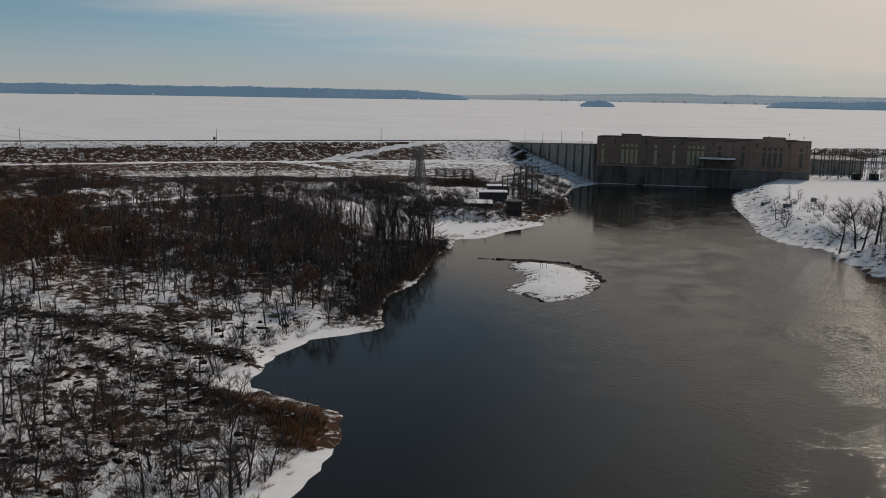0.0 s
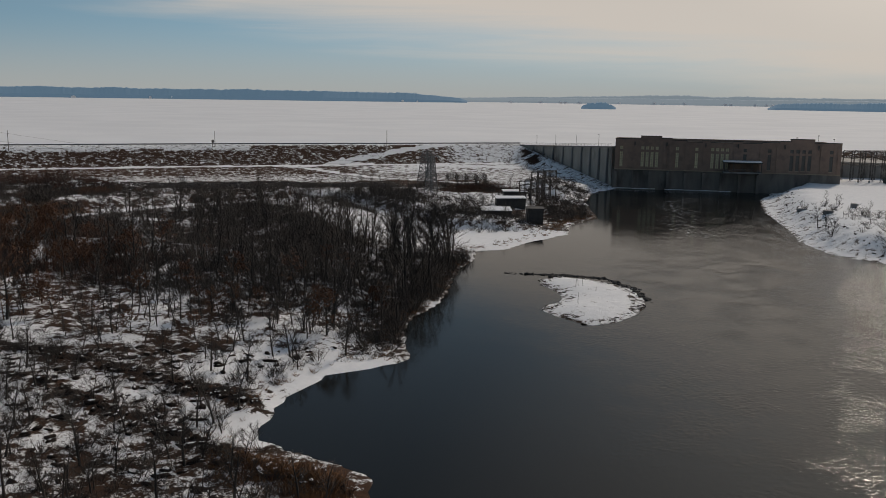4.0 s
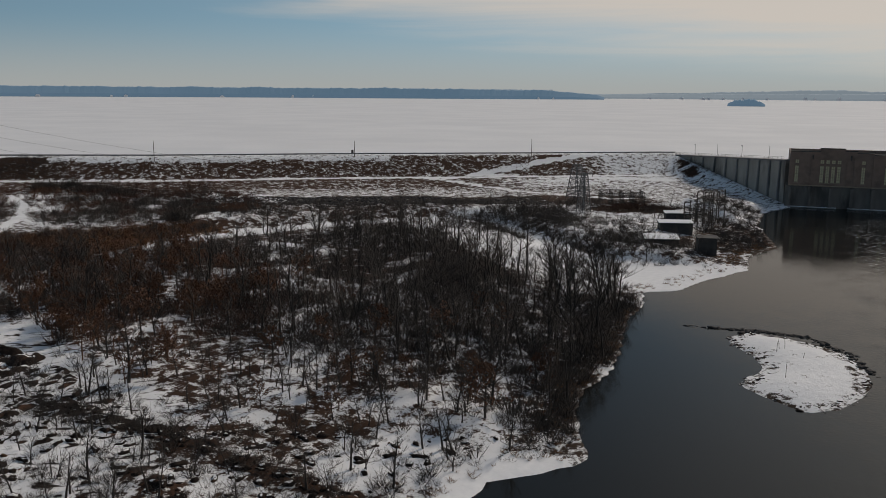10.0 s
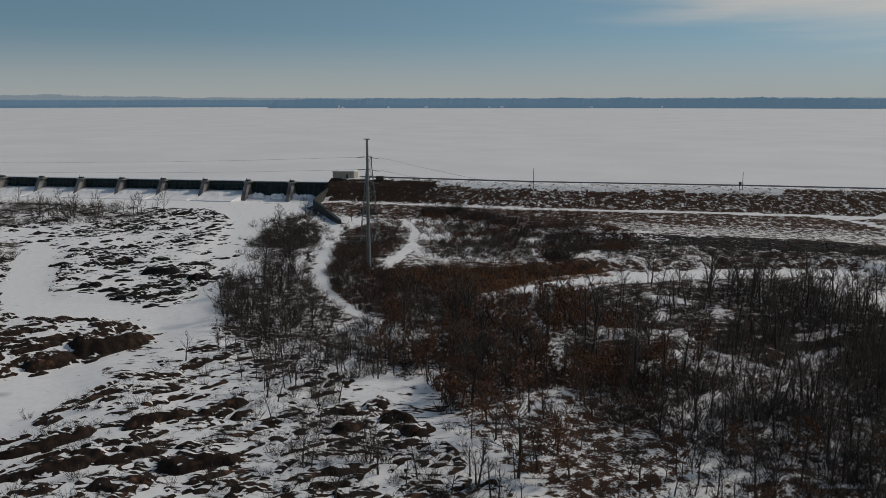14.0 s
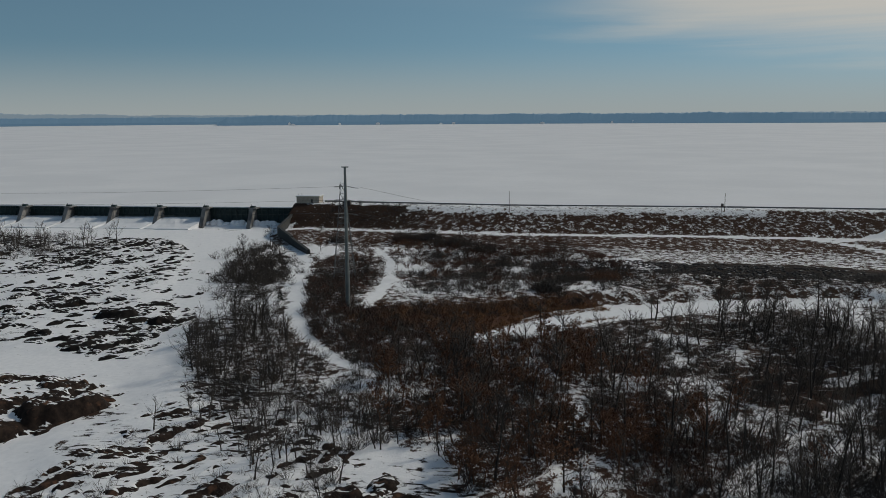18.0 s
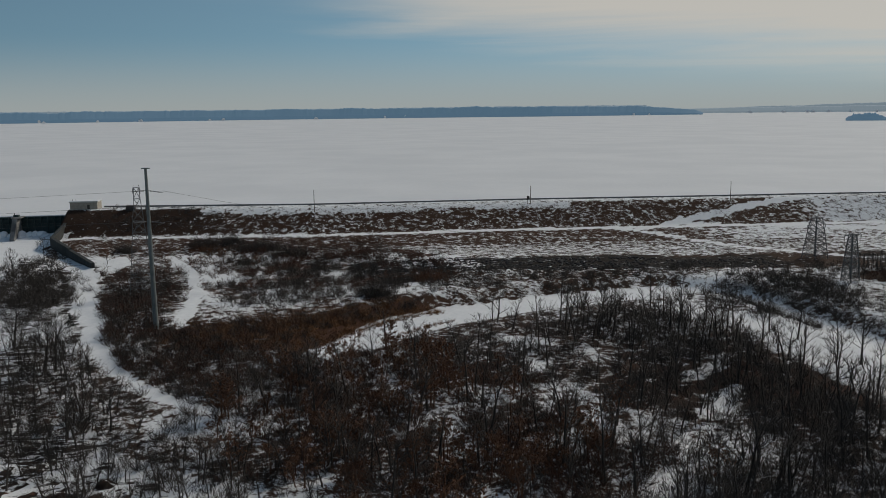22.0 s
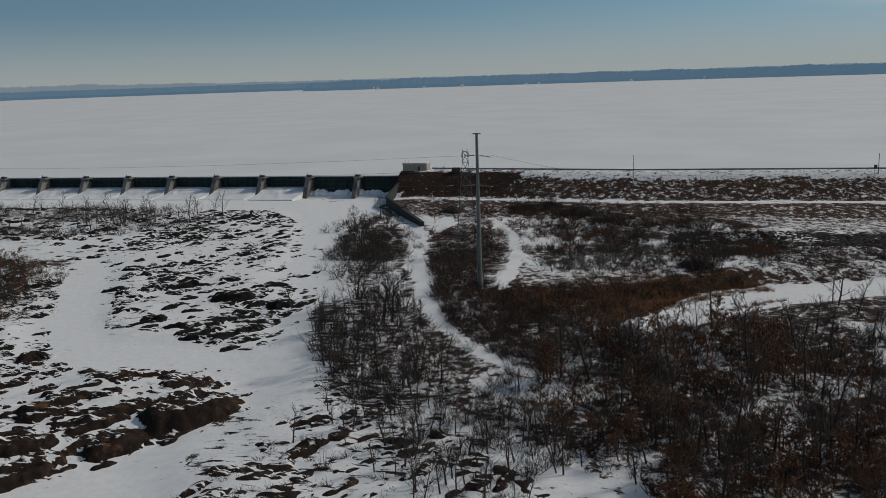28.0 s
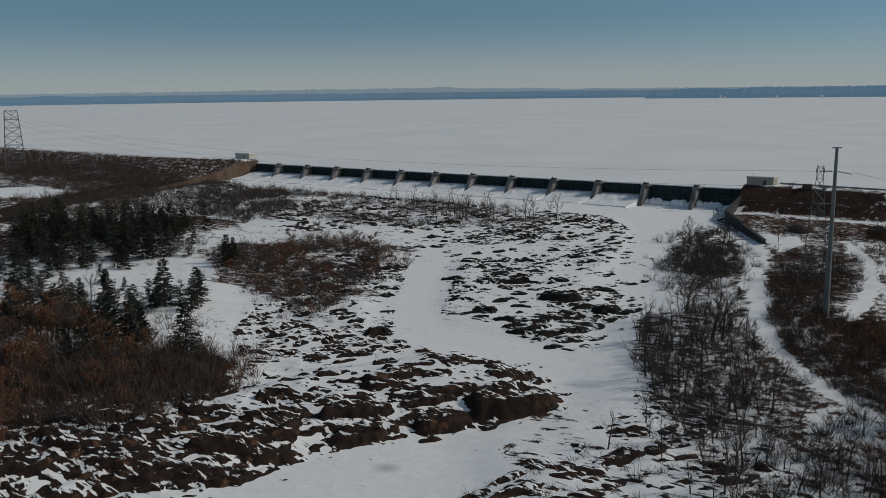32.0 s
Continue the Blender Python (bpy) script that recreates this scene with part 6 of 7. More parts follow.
Z_WEST_B = [(-118, -178), (-108, -140), (-72, -142), (-50, -172), (-35, -219), (-58, -212), (-86, -200)]
Z_WEST_C = [(-490, -45), (-300, -45), (-250, -65), (-170, -95), (-200, -195), (-300, -142), (-400, -90)]
Z_WEST_D = [(-260, -50), (-120, -42), (-56, -62), (-54, -90), (-110, -118), (-180, -100)]
Z_WEST_E = [(-225, -180), (-165, -150), (-108, -198), (-130, -232), (-175, -215)]
Z_TAWNY = [(70, -178), (98, -184), (110, -170), (127, -155), (122, -143), (108, -152), (94, -162), (76, -166)]
Z_CREEKBRUSH = [(200, -138), (232, -128), (240, -150), (226, -175), (208, -190), (200, -165)]
Z_TOE = [(70, -112), (110, -108), (205, -110), (230, -112), (205, -124), (140, -137), (105, -140), (80, -138)]
Z_BANKSLOPE = [(34, -48), (75, -42), (120, -45), (120, -95), (62, -100), (46, -75)]
Z_YARDBRUSH = [(222, -150), (250, -110), (290, -130), (275, -195), (258, -214), (236, -222), (226, -205), (236, -175)]
Z_RIGHT = [(312, -290), (318, -262), (345, -220), (360, -222), (335, -275), (322, -310), (300, -330), (296, -315)]


def off_water(a, b):
    return (sdist(a, b, RIVER) > 2) & ~inside(a, b, GULLY) & (a > -185) | (a <= -185) & (seg_dist(a, b, RIDGE)[0] > 6) & ~inside(a, b, HOLLOW) & (seg_dist(a, b, DAM[:6])[0] > 12)


def stay_dry(a, b):
    return off_water(a, b) & (seg_dist(a, b, CREEK)[0] > np.where(a < 192, 9.0, 4.4)) & (np.minimum(seg_dist(a, b, TRACK_A)[0] - np.interp(b, [-224, -172, -80], [0, 1.2, 2.4]), seg_dist(a, b, TRACK_B)[0] - 0.6) > 1.2) & dry(a, b)




def open_gap(a, b):
    ok = stay_dry(a, b) & (fbm(a, b, 11, 71, 2) < 0.7)
    for clear in CLEARINGS:
        ok &= ~inside(a, b, clear)
    return ok



rr = random.Random(5)
GREY, RED, SLIM = "bare grey-brown deciduous tree standing in snow", "small oak holding red-brown dead leaves in the snow", "slim bare sapling rising from snowy ground"


def plant(zone, count, kinds, keep=stay_dry, lo=0.75, hi=1.2):
    for x, y in points_in(zone, count, rr, keep):
        pool, label = kinds[rr.randrange(len(kinds))]
        make_tree(pool[rr.randrange(len(pool))], label, x, y, rr.uniform(lo, hi), rr.uniform(0, 360))


G, S, O, P = (TALL, GREY), (SMALL, GREY), (OAK, RED), (POLE, SLIM)
plant([(100, -270), (112, -290), (140, -308), (168, -314), (185, -290), (170, -250), (130, -230), (95, -228), (84, -240)], 44, [G, S, O, P, O], open_gap, 0.75, 1.15)
plant([(188, -288), (204, -262), (212, -248), (200, -235), (180, -280)], 14, [G, G, P], stay_dry, 0.95, 1.45)
plant(Z_NEAR, 84, [S, P, P, S], stay_dry, 0.5, 1.1)
plant([(70, -392), (138, -388), (148, -372), (144, -350), (110, -340), (80, -350)], 40, [S, P, P, S, G], stay_dry, 0.6, 1.05)
plant(Z_THICKET, 40, [S, P, S, P, G], stay_dry, 0.65, 1.1)
plant([(50, -250), (75, -225), (110, -265), (120, -290), (80, -270)], 18, [P, S, P, O], stay_dry, 0.5, 0.9)
plant([(131, -283), (141, -289), (155, -296), (168, -302), (166, -314), (140, -309), (116, -292)], 20, [S, P, S, O], stay_dry, 0.5, 1.0)
plant(Z_PATHLEFT, 9, [S, G], stay_dry, 0.6, 0.9)
plant(Z_POLE, 8, [S, O], stay_dry, 0.5, 0.8)
plant(Z_BANKSLOPE, 8, [O, S], stay_dry, 0.5, 0.75)


def woods(zone, count, label, pool, material=M_TWIG, keep=stay_dry, scale=(0.7, 1.1), seed=1):
    """Trees too many to tell apart."""
    temps = []
    for meshes in pool:
        vs, fs, n = [], [], 0
        for me in meshes[:2] if material is not M_LEAF else meshes:
            if me is None:
                continue
            me.calc_loop_triangles()
            v = np.empty(len(me.vertices) * 3)
            me.vertices.foreach_get("co", v)
            f = np.empty(len(me.loop_triangles) * 3, np.int64)
            me.loop_triangles.foreach_get("vertices", f)
            vs.append(v.reshape(-1, 3))
            fs.append(f.reshape(-1, 3) + n)
            n += len(me.vertices)
        temps.append((np.concatenate(vs), np.concatenate(fs)))
    scatter("woods", temps, soften(points_in(zone, count, rr, keep), keep), material, label, "woods", scale, 0.0, seed=seed)


FAR_TREE = [bare_tree(140 + i, 8.5, 3.2, 0.4, limbs=12, fork=5, tw=1.7) for i in range(4)]
FAR_OAK = [bare_tree(160 + i, 6.5, 2.6, 0.2, leaves=3, upright=0.3, limbs=12, fork=6, tw=1.6) for i in range(3)]
SAPLING = [bare_tree(180 + i, 6.2, 1.9, 0.5, upright=0.7, limbs=10, fork=5, tw=0.95) for i in range(4)]
woods(Z_NEAR, 150, "slim bare saplings on the wooded bank", SAPLING, seed=97, scale=(0.5, 1.1))
woods([(60, -392), (138, -388), (148, -372), (144, -350), (110, -340), (80, -350)], 60, "bare saplings along the low bank", SAPLING, seed=98, scale=(0.6, 1.1))
woods(Z_THICKET, 90, "bare saplings of the thicket", SAPLING, seed=99, scale=(0.7, 1.2))
woods([(131, -283), (141, -289), (155, -296), (168, -302), (166, -314), (140, -309), (116, -292), (110, -282)], 60, "bare saplings before the wood", SAPLING, seed=100, scale=(0.5, 1.0))
woods([(58, -248), (72, -232), (86, -236), (97, -252), (88, -262), (84, -276), (70, -264)], 70, "bare saplings among snowy rocks", SAPLING, seed=101, scale=(0.6, 1.1))
woods([(128, -272), (140, -240), (150, -215), (185, -228), (176, -290), (150, -288)], 130, "bare saplings between the trees", SAPLING, seed=102, scale=(0.7, 1.2))
woods(Z_FOREST, 215, "dense stand of bare grey-brown trees in snow", FAR_TREE, keep=open_gap, seed=61, scale=(0.75, 1.35))
woods([(176, -167), (185, -174), (187, -205), (189, -225), (196, -252), (196, -266), (185, -266), (165, -205), (150, -174)], 100, "dark bare trees crowding the river bank", FAR_TREE, seed=62)
woods([(82, -229), (94, -198), (116, -191), (134, -215), (142, -240), (134, -270), (119, -262), (106, -271), (99, -246)], 105, "oaks holding red-brown dead leaves", FAR_OAK, M_LEAF, open_gap, seed=63)
woods(Z_DENSE, 26, "dark bare trees in dense scrub", FAR_TREE, seed=84, scale=(0.5, 0.85))
woods([(197, -252), (206, -256), (209, -248), (205, -238), (197, -232)], 12, "tall bare trees at the river's edge", FAR_TREE, seed=87, scale=(1.2, 1.6))
woods([(174, -313), (186, -298), (200, -276), (212, -256), (204, -252), (190, -276), (172, -306)], 24, "dark bare trees leaning over the water", FAR_TREE, seed=106, scale=(0.7, 1.15), keep=lambda a, b: sdist(a, b, RIVER) > -0.4)
woods([(150, -302), (186, -290), (172, -252), (140, -268)], 40, "bare trees of the river wood", FAR_TREE, seed=90)
brush_zone = [(150, -304), (186, -290), (172, -250), (140, -268)]
woods([(-100, -248), (-62, -252), (-44, -264), (-38, -272), (-60, -292), (-105, -282)], 60, "russet oaks behind dense scrub", FAR_OAK, M_LEAF, seed=92, scale=(0.8, 1.4))
woods([(-100, -248), (-62, -252), (-44, -264), (-38, -272), (-60, -292), (-105, -282)], 46, "dark bare trees behind dense scrub", FAR_TREE, seed=93, scale=(0.8, 1.3))
woods([(-100, -250), (-62, -252), (-40, -262), (-46, -274), (-70, -284), (-105, -280)], 34, "dark pines behind dense scrub", PINE, M_NEEDLE, seed=103, scale=(0.8, 1.6))
woods([(86, -248), (102, -262), (114, -284), (124, -292), (112, -262), (97, -242)], 26, "russet oaks at the wood's edge", FAR_OAK, M_LEAF, seed=94, scale=(0.6, 1.0))
woods(Z_WEST_A, 22, "bare trees on the far bank", FAR_TREE, seed=64, scale=(0.6, 0.95))
woods(Z_DENSE, 40, "russet oaks on the far bank", FAR_OAK, M_LEAF, seed=65)
woods(Z_WEST_B, 34, "small russet trees on a rocky rise", FAR_OAK, M_LEAF, seed=66, scale=(0.6, 0.9))
woods(Z_WEST_C, 70, "bare trees below the far embankment", FAR_TREE, seed=67)
woods([(-104, -74), (-92, -70), (-56, -66), (-52, -78), (-98, -88)], 20, "bare trees standing below the spillway", FAR_TREE, seed=85, scale=(0.8, 1.25), keep=None)
woods(Z_WEST_D, 26, "thin bare trees in the snowy river bed", FAR_TREE, seed=68, scale=(0.5, 1.0))
woods(Z_PATHLEFT, 5, "bare trees beside the snowy track", FAR_TREE, seed=69, scale=(0.5, 0.8))
woods(Z_CREEKBRUSH, 16, "bare trees beside the frozen creek", FAR_TREE, seed=70, scale=(0.6, 0.9))
woods(Z_YARDBRUSH, 16, "bare trees round the switchyard", FAR_TREE, seed=71, scale=(0.4, 0.8))
woods(Z_RIGHT, 14, "small bare trees on the snowy right bank", FAR_TREE, seed=72, scale=(0.3, 0.6))
for x, y, s in ((196, -190, 0.9), (199, -196, 1.0), (198, -212, 0.95), (201, -215, 1.1), (204, -239, 1.15), (207, -246, 1.25), (205, -252, 1.2), (209, -249, 1.0), (200, -236, 1.05)):
    make_tree(TALL[int(x) % 5], "tall bare tree at the edge of the river ice", x, y, s, x * 37 % 360)
for x, y, s in ((303, -293, 1.15), (305, -296, 1.3), (304, -299, 1.05), (307, -300, 1.35), (306, -304, 1.2), (309, -306, 1.1), (303, -307, 1.25), (311, -298, 0.95), (299, -313, 0.9), (314, -262, 0.55), (322, -249, 0.6), (318, -256, 0.45)):
    make_tree(TALL[int(x) % 5], "tall bare tree on the snowy bank beside the yard", x, y, s, x * 37 % 360, "bare trees of the right bank")
for x, y, s in ((-67, -236, 1.7), (-63, -230, 1.3), (-82, -241, 1.25), (-33, -257, 1.5), (-42, -263, 1.1), (-153, -223, 1.2), (-160, -215, 1.3), (-130, -205, 1.1), (-120, -200, 1.2), (-140, -195, 1.3), (-172, -190, 1.3), (-100, -262, 0.9), (-76, -260, 0.9),
                (-96, -192, 1.3), (-92, -196, 1.1), (-100, -186, 1.0), (-185, -200, 1.2), (-150, -185, 1.2), (-112, -215, 0.9), (43, -160, 0.5), (-48, -256, 1.0), (-95, -240, 0.7)):
    make_tree(SPRUCE[int(abs(x)) % 3], "dark green young spruce in the snow", x, y, s, abs(x * 7) % 360, "spruces of the far bank", 1.1)


def shrub(seed, h, r, stems, sides=3, twigs=3, wide=0.02):
    bm = bm_new()
    rr = random.Random(seed)
    for i in range(stems):
        a, q = rr.uniform(0, math.tau), rr.random() ** 0.5
        base = Vector((math.cos(a), math.sin(a), 0)) * r * 0.45 * q
        tip = base + Vector((math.cos(a) * r * q * 0.9 + rr.uniform(-0.6, 0.6), math.sin(a) * r * q * 0.9 + rr.uniform(-0.6, 0.6), h * (0.35 + 0.8 * rr.random() ** 1.5)))
        if i % 3:
            s = (tip - base).orthogonal().normalized() * wide * 1.1
            s = Matrix.Rotation(rr.uniform(0, math.pi), 3, tip - base) @ s
            bm.faces.new([bm.verts.new(v) for v in (base - s, base + s, tip)])
        else:
            bar(bm, base, tip, wide, 0, sides, cap=False)
        for _ in range(twigs):
            p = base.lerp(tip, rr.uniform(0.25, 0.9))
            e = p + Vector((rr.uniform(-1, 1), rr.uniform(-1, 1), rr.uniform(0.0, 1.0))) * 0.3 * h
            s = (e - p).orthogonal().normalized() * wide * 0.8
            bm.faces.new([bm.verts.new(v) for v in (p - s, p + s, e)])
    return as_template(bm)


BRUSH = [shrub(i, 2.5, 1.6, 16, twigs=2, wide=0.045) for i in range(5)]
LOW = [shrub(10 + i, 1.3, 1.1, 18, twigs=1, wide=0.028) for i in range(4)]
TUFT = [shrub(20 + i, 0.9, 0.55, 16, twigs=0, wide=0.028) for i in range(4)]


def brush(zone, count, label, material=M_TWIG, pool=BRUSH, keep=stay_dry, scale=(0.6, 1.25), seed=1, name="brush"):
    scatter(name, pool, soften(points_in(zone, count, rr, keep), keep), material, label, "brush" if name == "brush" else "grass", scale, 0.05, seed=seed)


brush(Z_FOREST, 1700, "dense dark undergrowth of bare brush", keep=open_gap, seed=31)
brush([(185, -290), (199, -266), (196, -250), (189, -224), (187, -204), (185, -175), (176, -167), (160, -172), (165, -230)], 520, "dense dark brush along the river bank", seed=32, scale=(0.5, 1.1))
brush([(84, -229), (95, -200), (118, -192), (140, -215), (150, -250), (138, -276), (119, -262), (108, -274), (99, -246)], 560, "red-brown undergrowth between the trees", M_TWIG_RED, keep=open_gap, seed=33, scale=(0.7, 1.3))
brush(Z_NEAR, 2600, "scattered low bare shrubs in snow", pool=LOW, seed=34, scale=(0.4, 1.1))
brush([(60, -395), (140, -390), (150, -372), (146, -356), (100, -345), (70, -355)], 380, "tangled bare shrubs on the wooded bank", seed=86, scale=(0.4, 1.0))
brush(Z_NEAR, 260, "bare shrubs on the wooded bank", seed=57, scale=(0.5, 1.0))
brush([(80, -226), (98, -248), (92, -258), (76, -252), (66, -244)], 200, "tangled bare brush at the wood's edge", seed=104, scale=(0.5, 1.1))
brush([(128, -274), (145, -240), (182, -232), (174, -292), (150, -288)], 420, "bare undergrowth in snow", seed=105, scale=(0.4, 1.0))
brush(brush_zone, 260, "dark undergrowth of the river wood", seed=91)
brush(Z_THICKET, 270, "thicket of bare grey brush", seed=35, scale=(0.5, 1.3))
brush(Z_POLE, 1100, "dense dark brush round the steel pole", seed=36, scale=(0.5, 1.1))
brush(Z_POLE, 560, "red-brown brush round the steel pole", M_TWIG_RED, seed=37, scale=(0.6, 1.1))
brush(Z_PATHLEFT, 360, "bare brush beside the snowy track", seed=38, scale=(0.5, 1.1))
brush(Z_WEST_A, 150, "dark brush and saplings on the far bank", seed=39)
brush(Z_DENSE, 1000, "dense dark scrub on the far bank", seed=83, scale=(0.8, 1.9))
brush(Z_DENSE, 950, "red-brown brush on the far bank", M_TWIG_RED, seed=40)
brush(Z_WEST_B, 300, "brown brush on a rocky rise", M_TWIG_RED, seed=41, keep=lambda a, b: fbm(a, b, 20, 87, 2) > 0.5)
brush(Z_WEST_B, 680, "dark brush on a rocky rise", seed=47, keep=lambda a, b: fbm(a, b, 20, 87, 2) > 0.45)
brush(Z_WEST_C, 900, "dark brush below the far embankment", seed=42, scale=(1.0, 2.0))
brush(Z_WEST_D, 800, "dark brush below the spillway", seed=43, scale=(0.7, 1.3), keep=lambda a, b: stay_dry(a, b) & (fbm(a, b, 22, 67, 2) > 0.4))
brush(Z_WEST_E, 480, "dark brush between young spruces", seed=44)
brush([(212, -206), (226, -206), (240, -212), (250, -214), (240, -190), (222, -180), (214, -190)], 260, "dark brush behind the river ice", seed=88, scale=(0.5, 1.0), keep=lambda a, b: stay_dry(a, b) & (sdist(a, b, SHELF) > 1))
brush(Z_CREEKBRUSH, 520, "dense dark brush beside the frozen creek", seed=45)
brush(Z_TOE, 900, "dark brush along the creek below the dam", seed=46, scale=(0.5, 1.0))
brush(Z_BANKSLOPE, 300, "scattered brush on the dam's snowy slope", seed=48, pool=LOW + BRUSH[:2], keep=lambda a, b: stay_dry(a, b) & (fbm(a, b, 10, 79, 2) > 0.56))
brush(Z_BANKSLOPE, 200, "russet brush on the dam's snowy slope", M_TWIG_RED, seed=49, keep=lambda a, b: stay_dry(a, b) & (fbm(a, b, 10, 79, 2) < 0.44))
brush(Z_YARDBRUSH, 520, "dark brush round the switchyard sheds", seed=50, scale=(0.5, 1.1), keep=lambda a, b: stay_dry(a, b) & (fbm(a, b, 16, 57, 2) > 0.45))
brush(Z_RIGHT, 150, "bare brush on the snowy right bank", seed=51, pool=LOW + BRUSH[:2])
brush(Z_ROCK_RIGHT, 520, "thin saplings and twigs among the rocks", seed=52, pool=LOW + BRUSH[:1], scale=(0.4, 1.1))
brush([(4, -64), (30, -100), (35, -150), (10, -120), (-4, -80)], 160, "bare brush on snowy ledges", seed=53, keep=None)
brush([(64, -62), (125, -62), (150, -100), (112, -145), (84, -160), (74, -140)], 620, "dark brush on the open slope below the dam", seed=80, scale=(0.6, 1.2), keep=lambda a, b: stay_dry(a, b) & (fbm(a, b, 10, 77, 2) < 0.46))
brush([(70, -62), (125, -62), (140, -100), (112, -140), (84, -155), (78, -140)], 420, "russet brush on the open slope below the dam", M_TWIG_RED, seed=81, scale=(0.6, 1.2), keep=lambda a, b: stay_dry(a, b) & (fbm(a, b, 10, 77, 2) > 0.56))
for x, y, r, n in ((57, -47, 5, 60), (77.5, -55, 7, 90), (66, -44, 4, 30), (114, -139, 4, 50), (89, -70, 5, 40), (30, -50, 3, 26)):
    scatter("brush", BRUSH, [(x + rr.gauss(0, r * 0.55), y + rr.gauss(0, r * 0.4)) for _ in range(n)], M_TWIG, "tall dark bushes on the snowy slope below the dam", "brush", (0.8, 1.7), 0.05, seed=110)
scatter("brush", BRUSH, [(129 + rr.gauss(0, 5), -118 + rr.gauss(0, 4)) for _ in range(110)] + [(57 + rr.gauss(0, 4), -52 + rr.gauss(0, 2)) for _ in range(40)], M_LEAF, "russet bushes on the snowy slope below the dam", "brush", (0.6, 1.1), 0.05, seed=111)
scatter("brush", BRUSH, [(263 + rr.gauss(0, 8), -141 + rr.gauss(0, 4)) for _ in range(240)], M_TWIG_RED, "dark brown brush on the mound under the switch frame", "brush", (0.4, 0.8), 0.05, seed=112)
brush([(12, -7), (50, -6), (54, -22), (14, -24)], 420, "dark low brush on the dam's upper slope", M_TWIG, LOW + BRUSH[:1], keep=None, scale=(0.4, 0.9), seed=113)
brush([(334, -33), (335, -48), (333, -68), (328, -56), (330, -44)], 150, "brown brush on the slope beside the wall", M_TWIG_RED, LOW + BRUSH[:1], keep=None, scale=(0.5, 1.0), seed=114)
brush(Z_TAWNY, 220, "dark brush by the creek", seed=82, scale=(0.5, 1.0))
scatter("dead_grass", TUFT, [p for p in points_in([(80, -178), (100, -186), (132, -158), (128, -142), (108, -150), (94, -160)], 1800, rr) if 4.0 < float(seg_dist(np.array([p[0]]), np.array([p[1]]), CREEK)[0][0]) < 10], M_GRASS, "tawny reeds fringing the frozen creek", "grass", (0.6, 1.4), 0.05, seed=89)
make_tree(OAK[1], RED, 30, -74, 0.85, 40)
make_tree(TALL[2], GREY, 17, -90, 0.75, 10)
for x, y, s in ((61, -85, 0.6), (70, -71, 0.5), (79, -89, 0.7), (81, -131, 0.6), (74, -80, 0.5)):
    make_tree(OAK[int(x) % 4], RED, x, y, s, x * 9)
brush([(8, -92), (20, -98), (30, -122), (34, -150), (24, -142), (14, -115)], 260, "dark brush clumps beside the river bed", seed=95, scale=(0.6, 1.2), keep=lambda a, b: fbm(a, b, 9, 47, 2) > 0.45)
brush([(-275, -46), (-227, -40), (-184, -76), (-150, -126), (-170, -140), (-240, -90)], 460, "dark brush crowding the far side of the bed", seed=96, scale=(0.9, 1.7), keep=lambda a, b: fbm(a, b, 24, 49, 2) > 0.42)
brush(Z_TAWNY, 160, "russet brush by the creek", M_TWIG_RED, seed=58, scale=(0.5, 0.9))
brush(Z_TAWNY, 800, "tawny dead grass and reeds by the creek", M_GRASS, TUFT, scale=(0.8, 1.9), seed=54, name="dead_grass")
edge_spots = [p for p in points_in([(130, -400), (150, -390), (175, -330), (215, -255), (270, -225), (300, -160), (250, -200), (200, -240), (165, -300), (135, -350)], 5000, rr) if 0.3 < float(sdist(np.array([p[0]]), np.array([p[1]]), RIVER)[0]) < 5.0]
scatter("dead_grass", TUFT, edge_spots[:350], M_GRASS, "tawny grass along the water's edge", "grass", (0.6, 1.2), 0.05, seed=55)
slope_spots = points_in([(12, -20), (95, -16), (185, -17), (262, -24), (262, -33), (185, -31), (95, -29), (14, -30)], 2200, rr)
scatter("dead_grass", TUFT, slope_spots, M_TWIG_RED, "brown dead grass on the dam's upper slope", "grass", (0.4, 0.8), 0.05, seed=56)

brush([(172, -322), (176, -308), (190, -288), (206, -262), (214, -252), (203, -250), (186, -284), (166, -312)], 340, "dark brush overhanging the river", seed=59, keep=lambda a, b: sdist(a, b, RIVER) > -0.9)
edge_line = [(168, -318), (176, -309), (182, -302), (188, -292), (196, -279), (203, -268), (210, -256)]
edge = []
for _ in range(900):
    k = rr.randrange(6)
    p = Vector(edge_line[k]).lerp(Vector(edge_line[k + 1]), rr.random())
    edge.append((p.x + rr.gauss(0, 3), p.y + rr.gauss(0, 3)))
edge = [p for p in edge if -0.8 < float(sdist(np.array([p[0]]), np.array([p[1]]), RIVER)[0]) < 2.5]
scatter("brush", BRUSH, edge[::3], M_TWIG, "dark bushes hanging over the water's edge", "brush", (0.4, 0.95), 0.05, seed=115)
scatter("dead_grass", TUFT, edge[1::2], M_GRASS, "tawny grass under bushes at the water's edge", "grass", (0.5, 1.1), 0.05, seed=116)


def beside(line, count, wide):
    out = []
    for _ in range(count):
        k = rr.randrange(len(line) - 1)
        p = Vector(line[k]).lerp(Vector(line[k + 1]), rr.random())
        out.append((p.x + rr.gauss(0, wide), p.y + rr.gauss(0, wide)))
    return [p for p in out if float(sdist(np.array([p[0]]), np.array([p[1]]), RIVER)[0]) > 0.5]


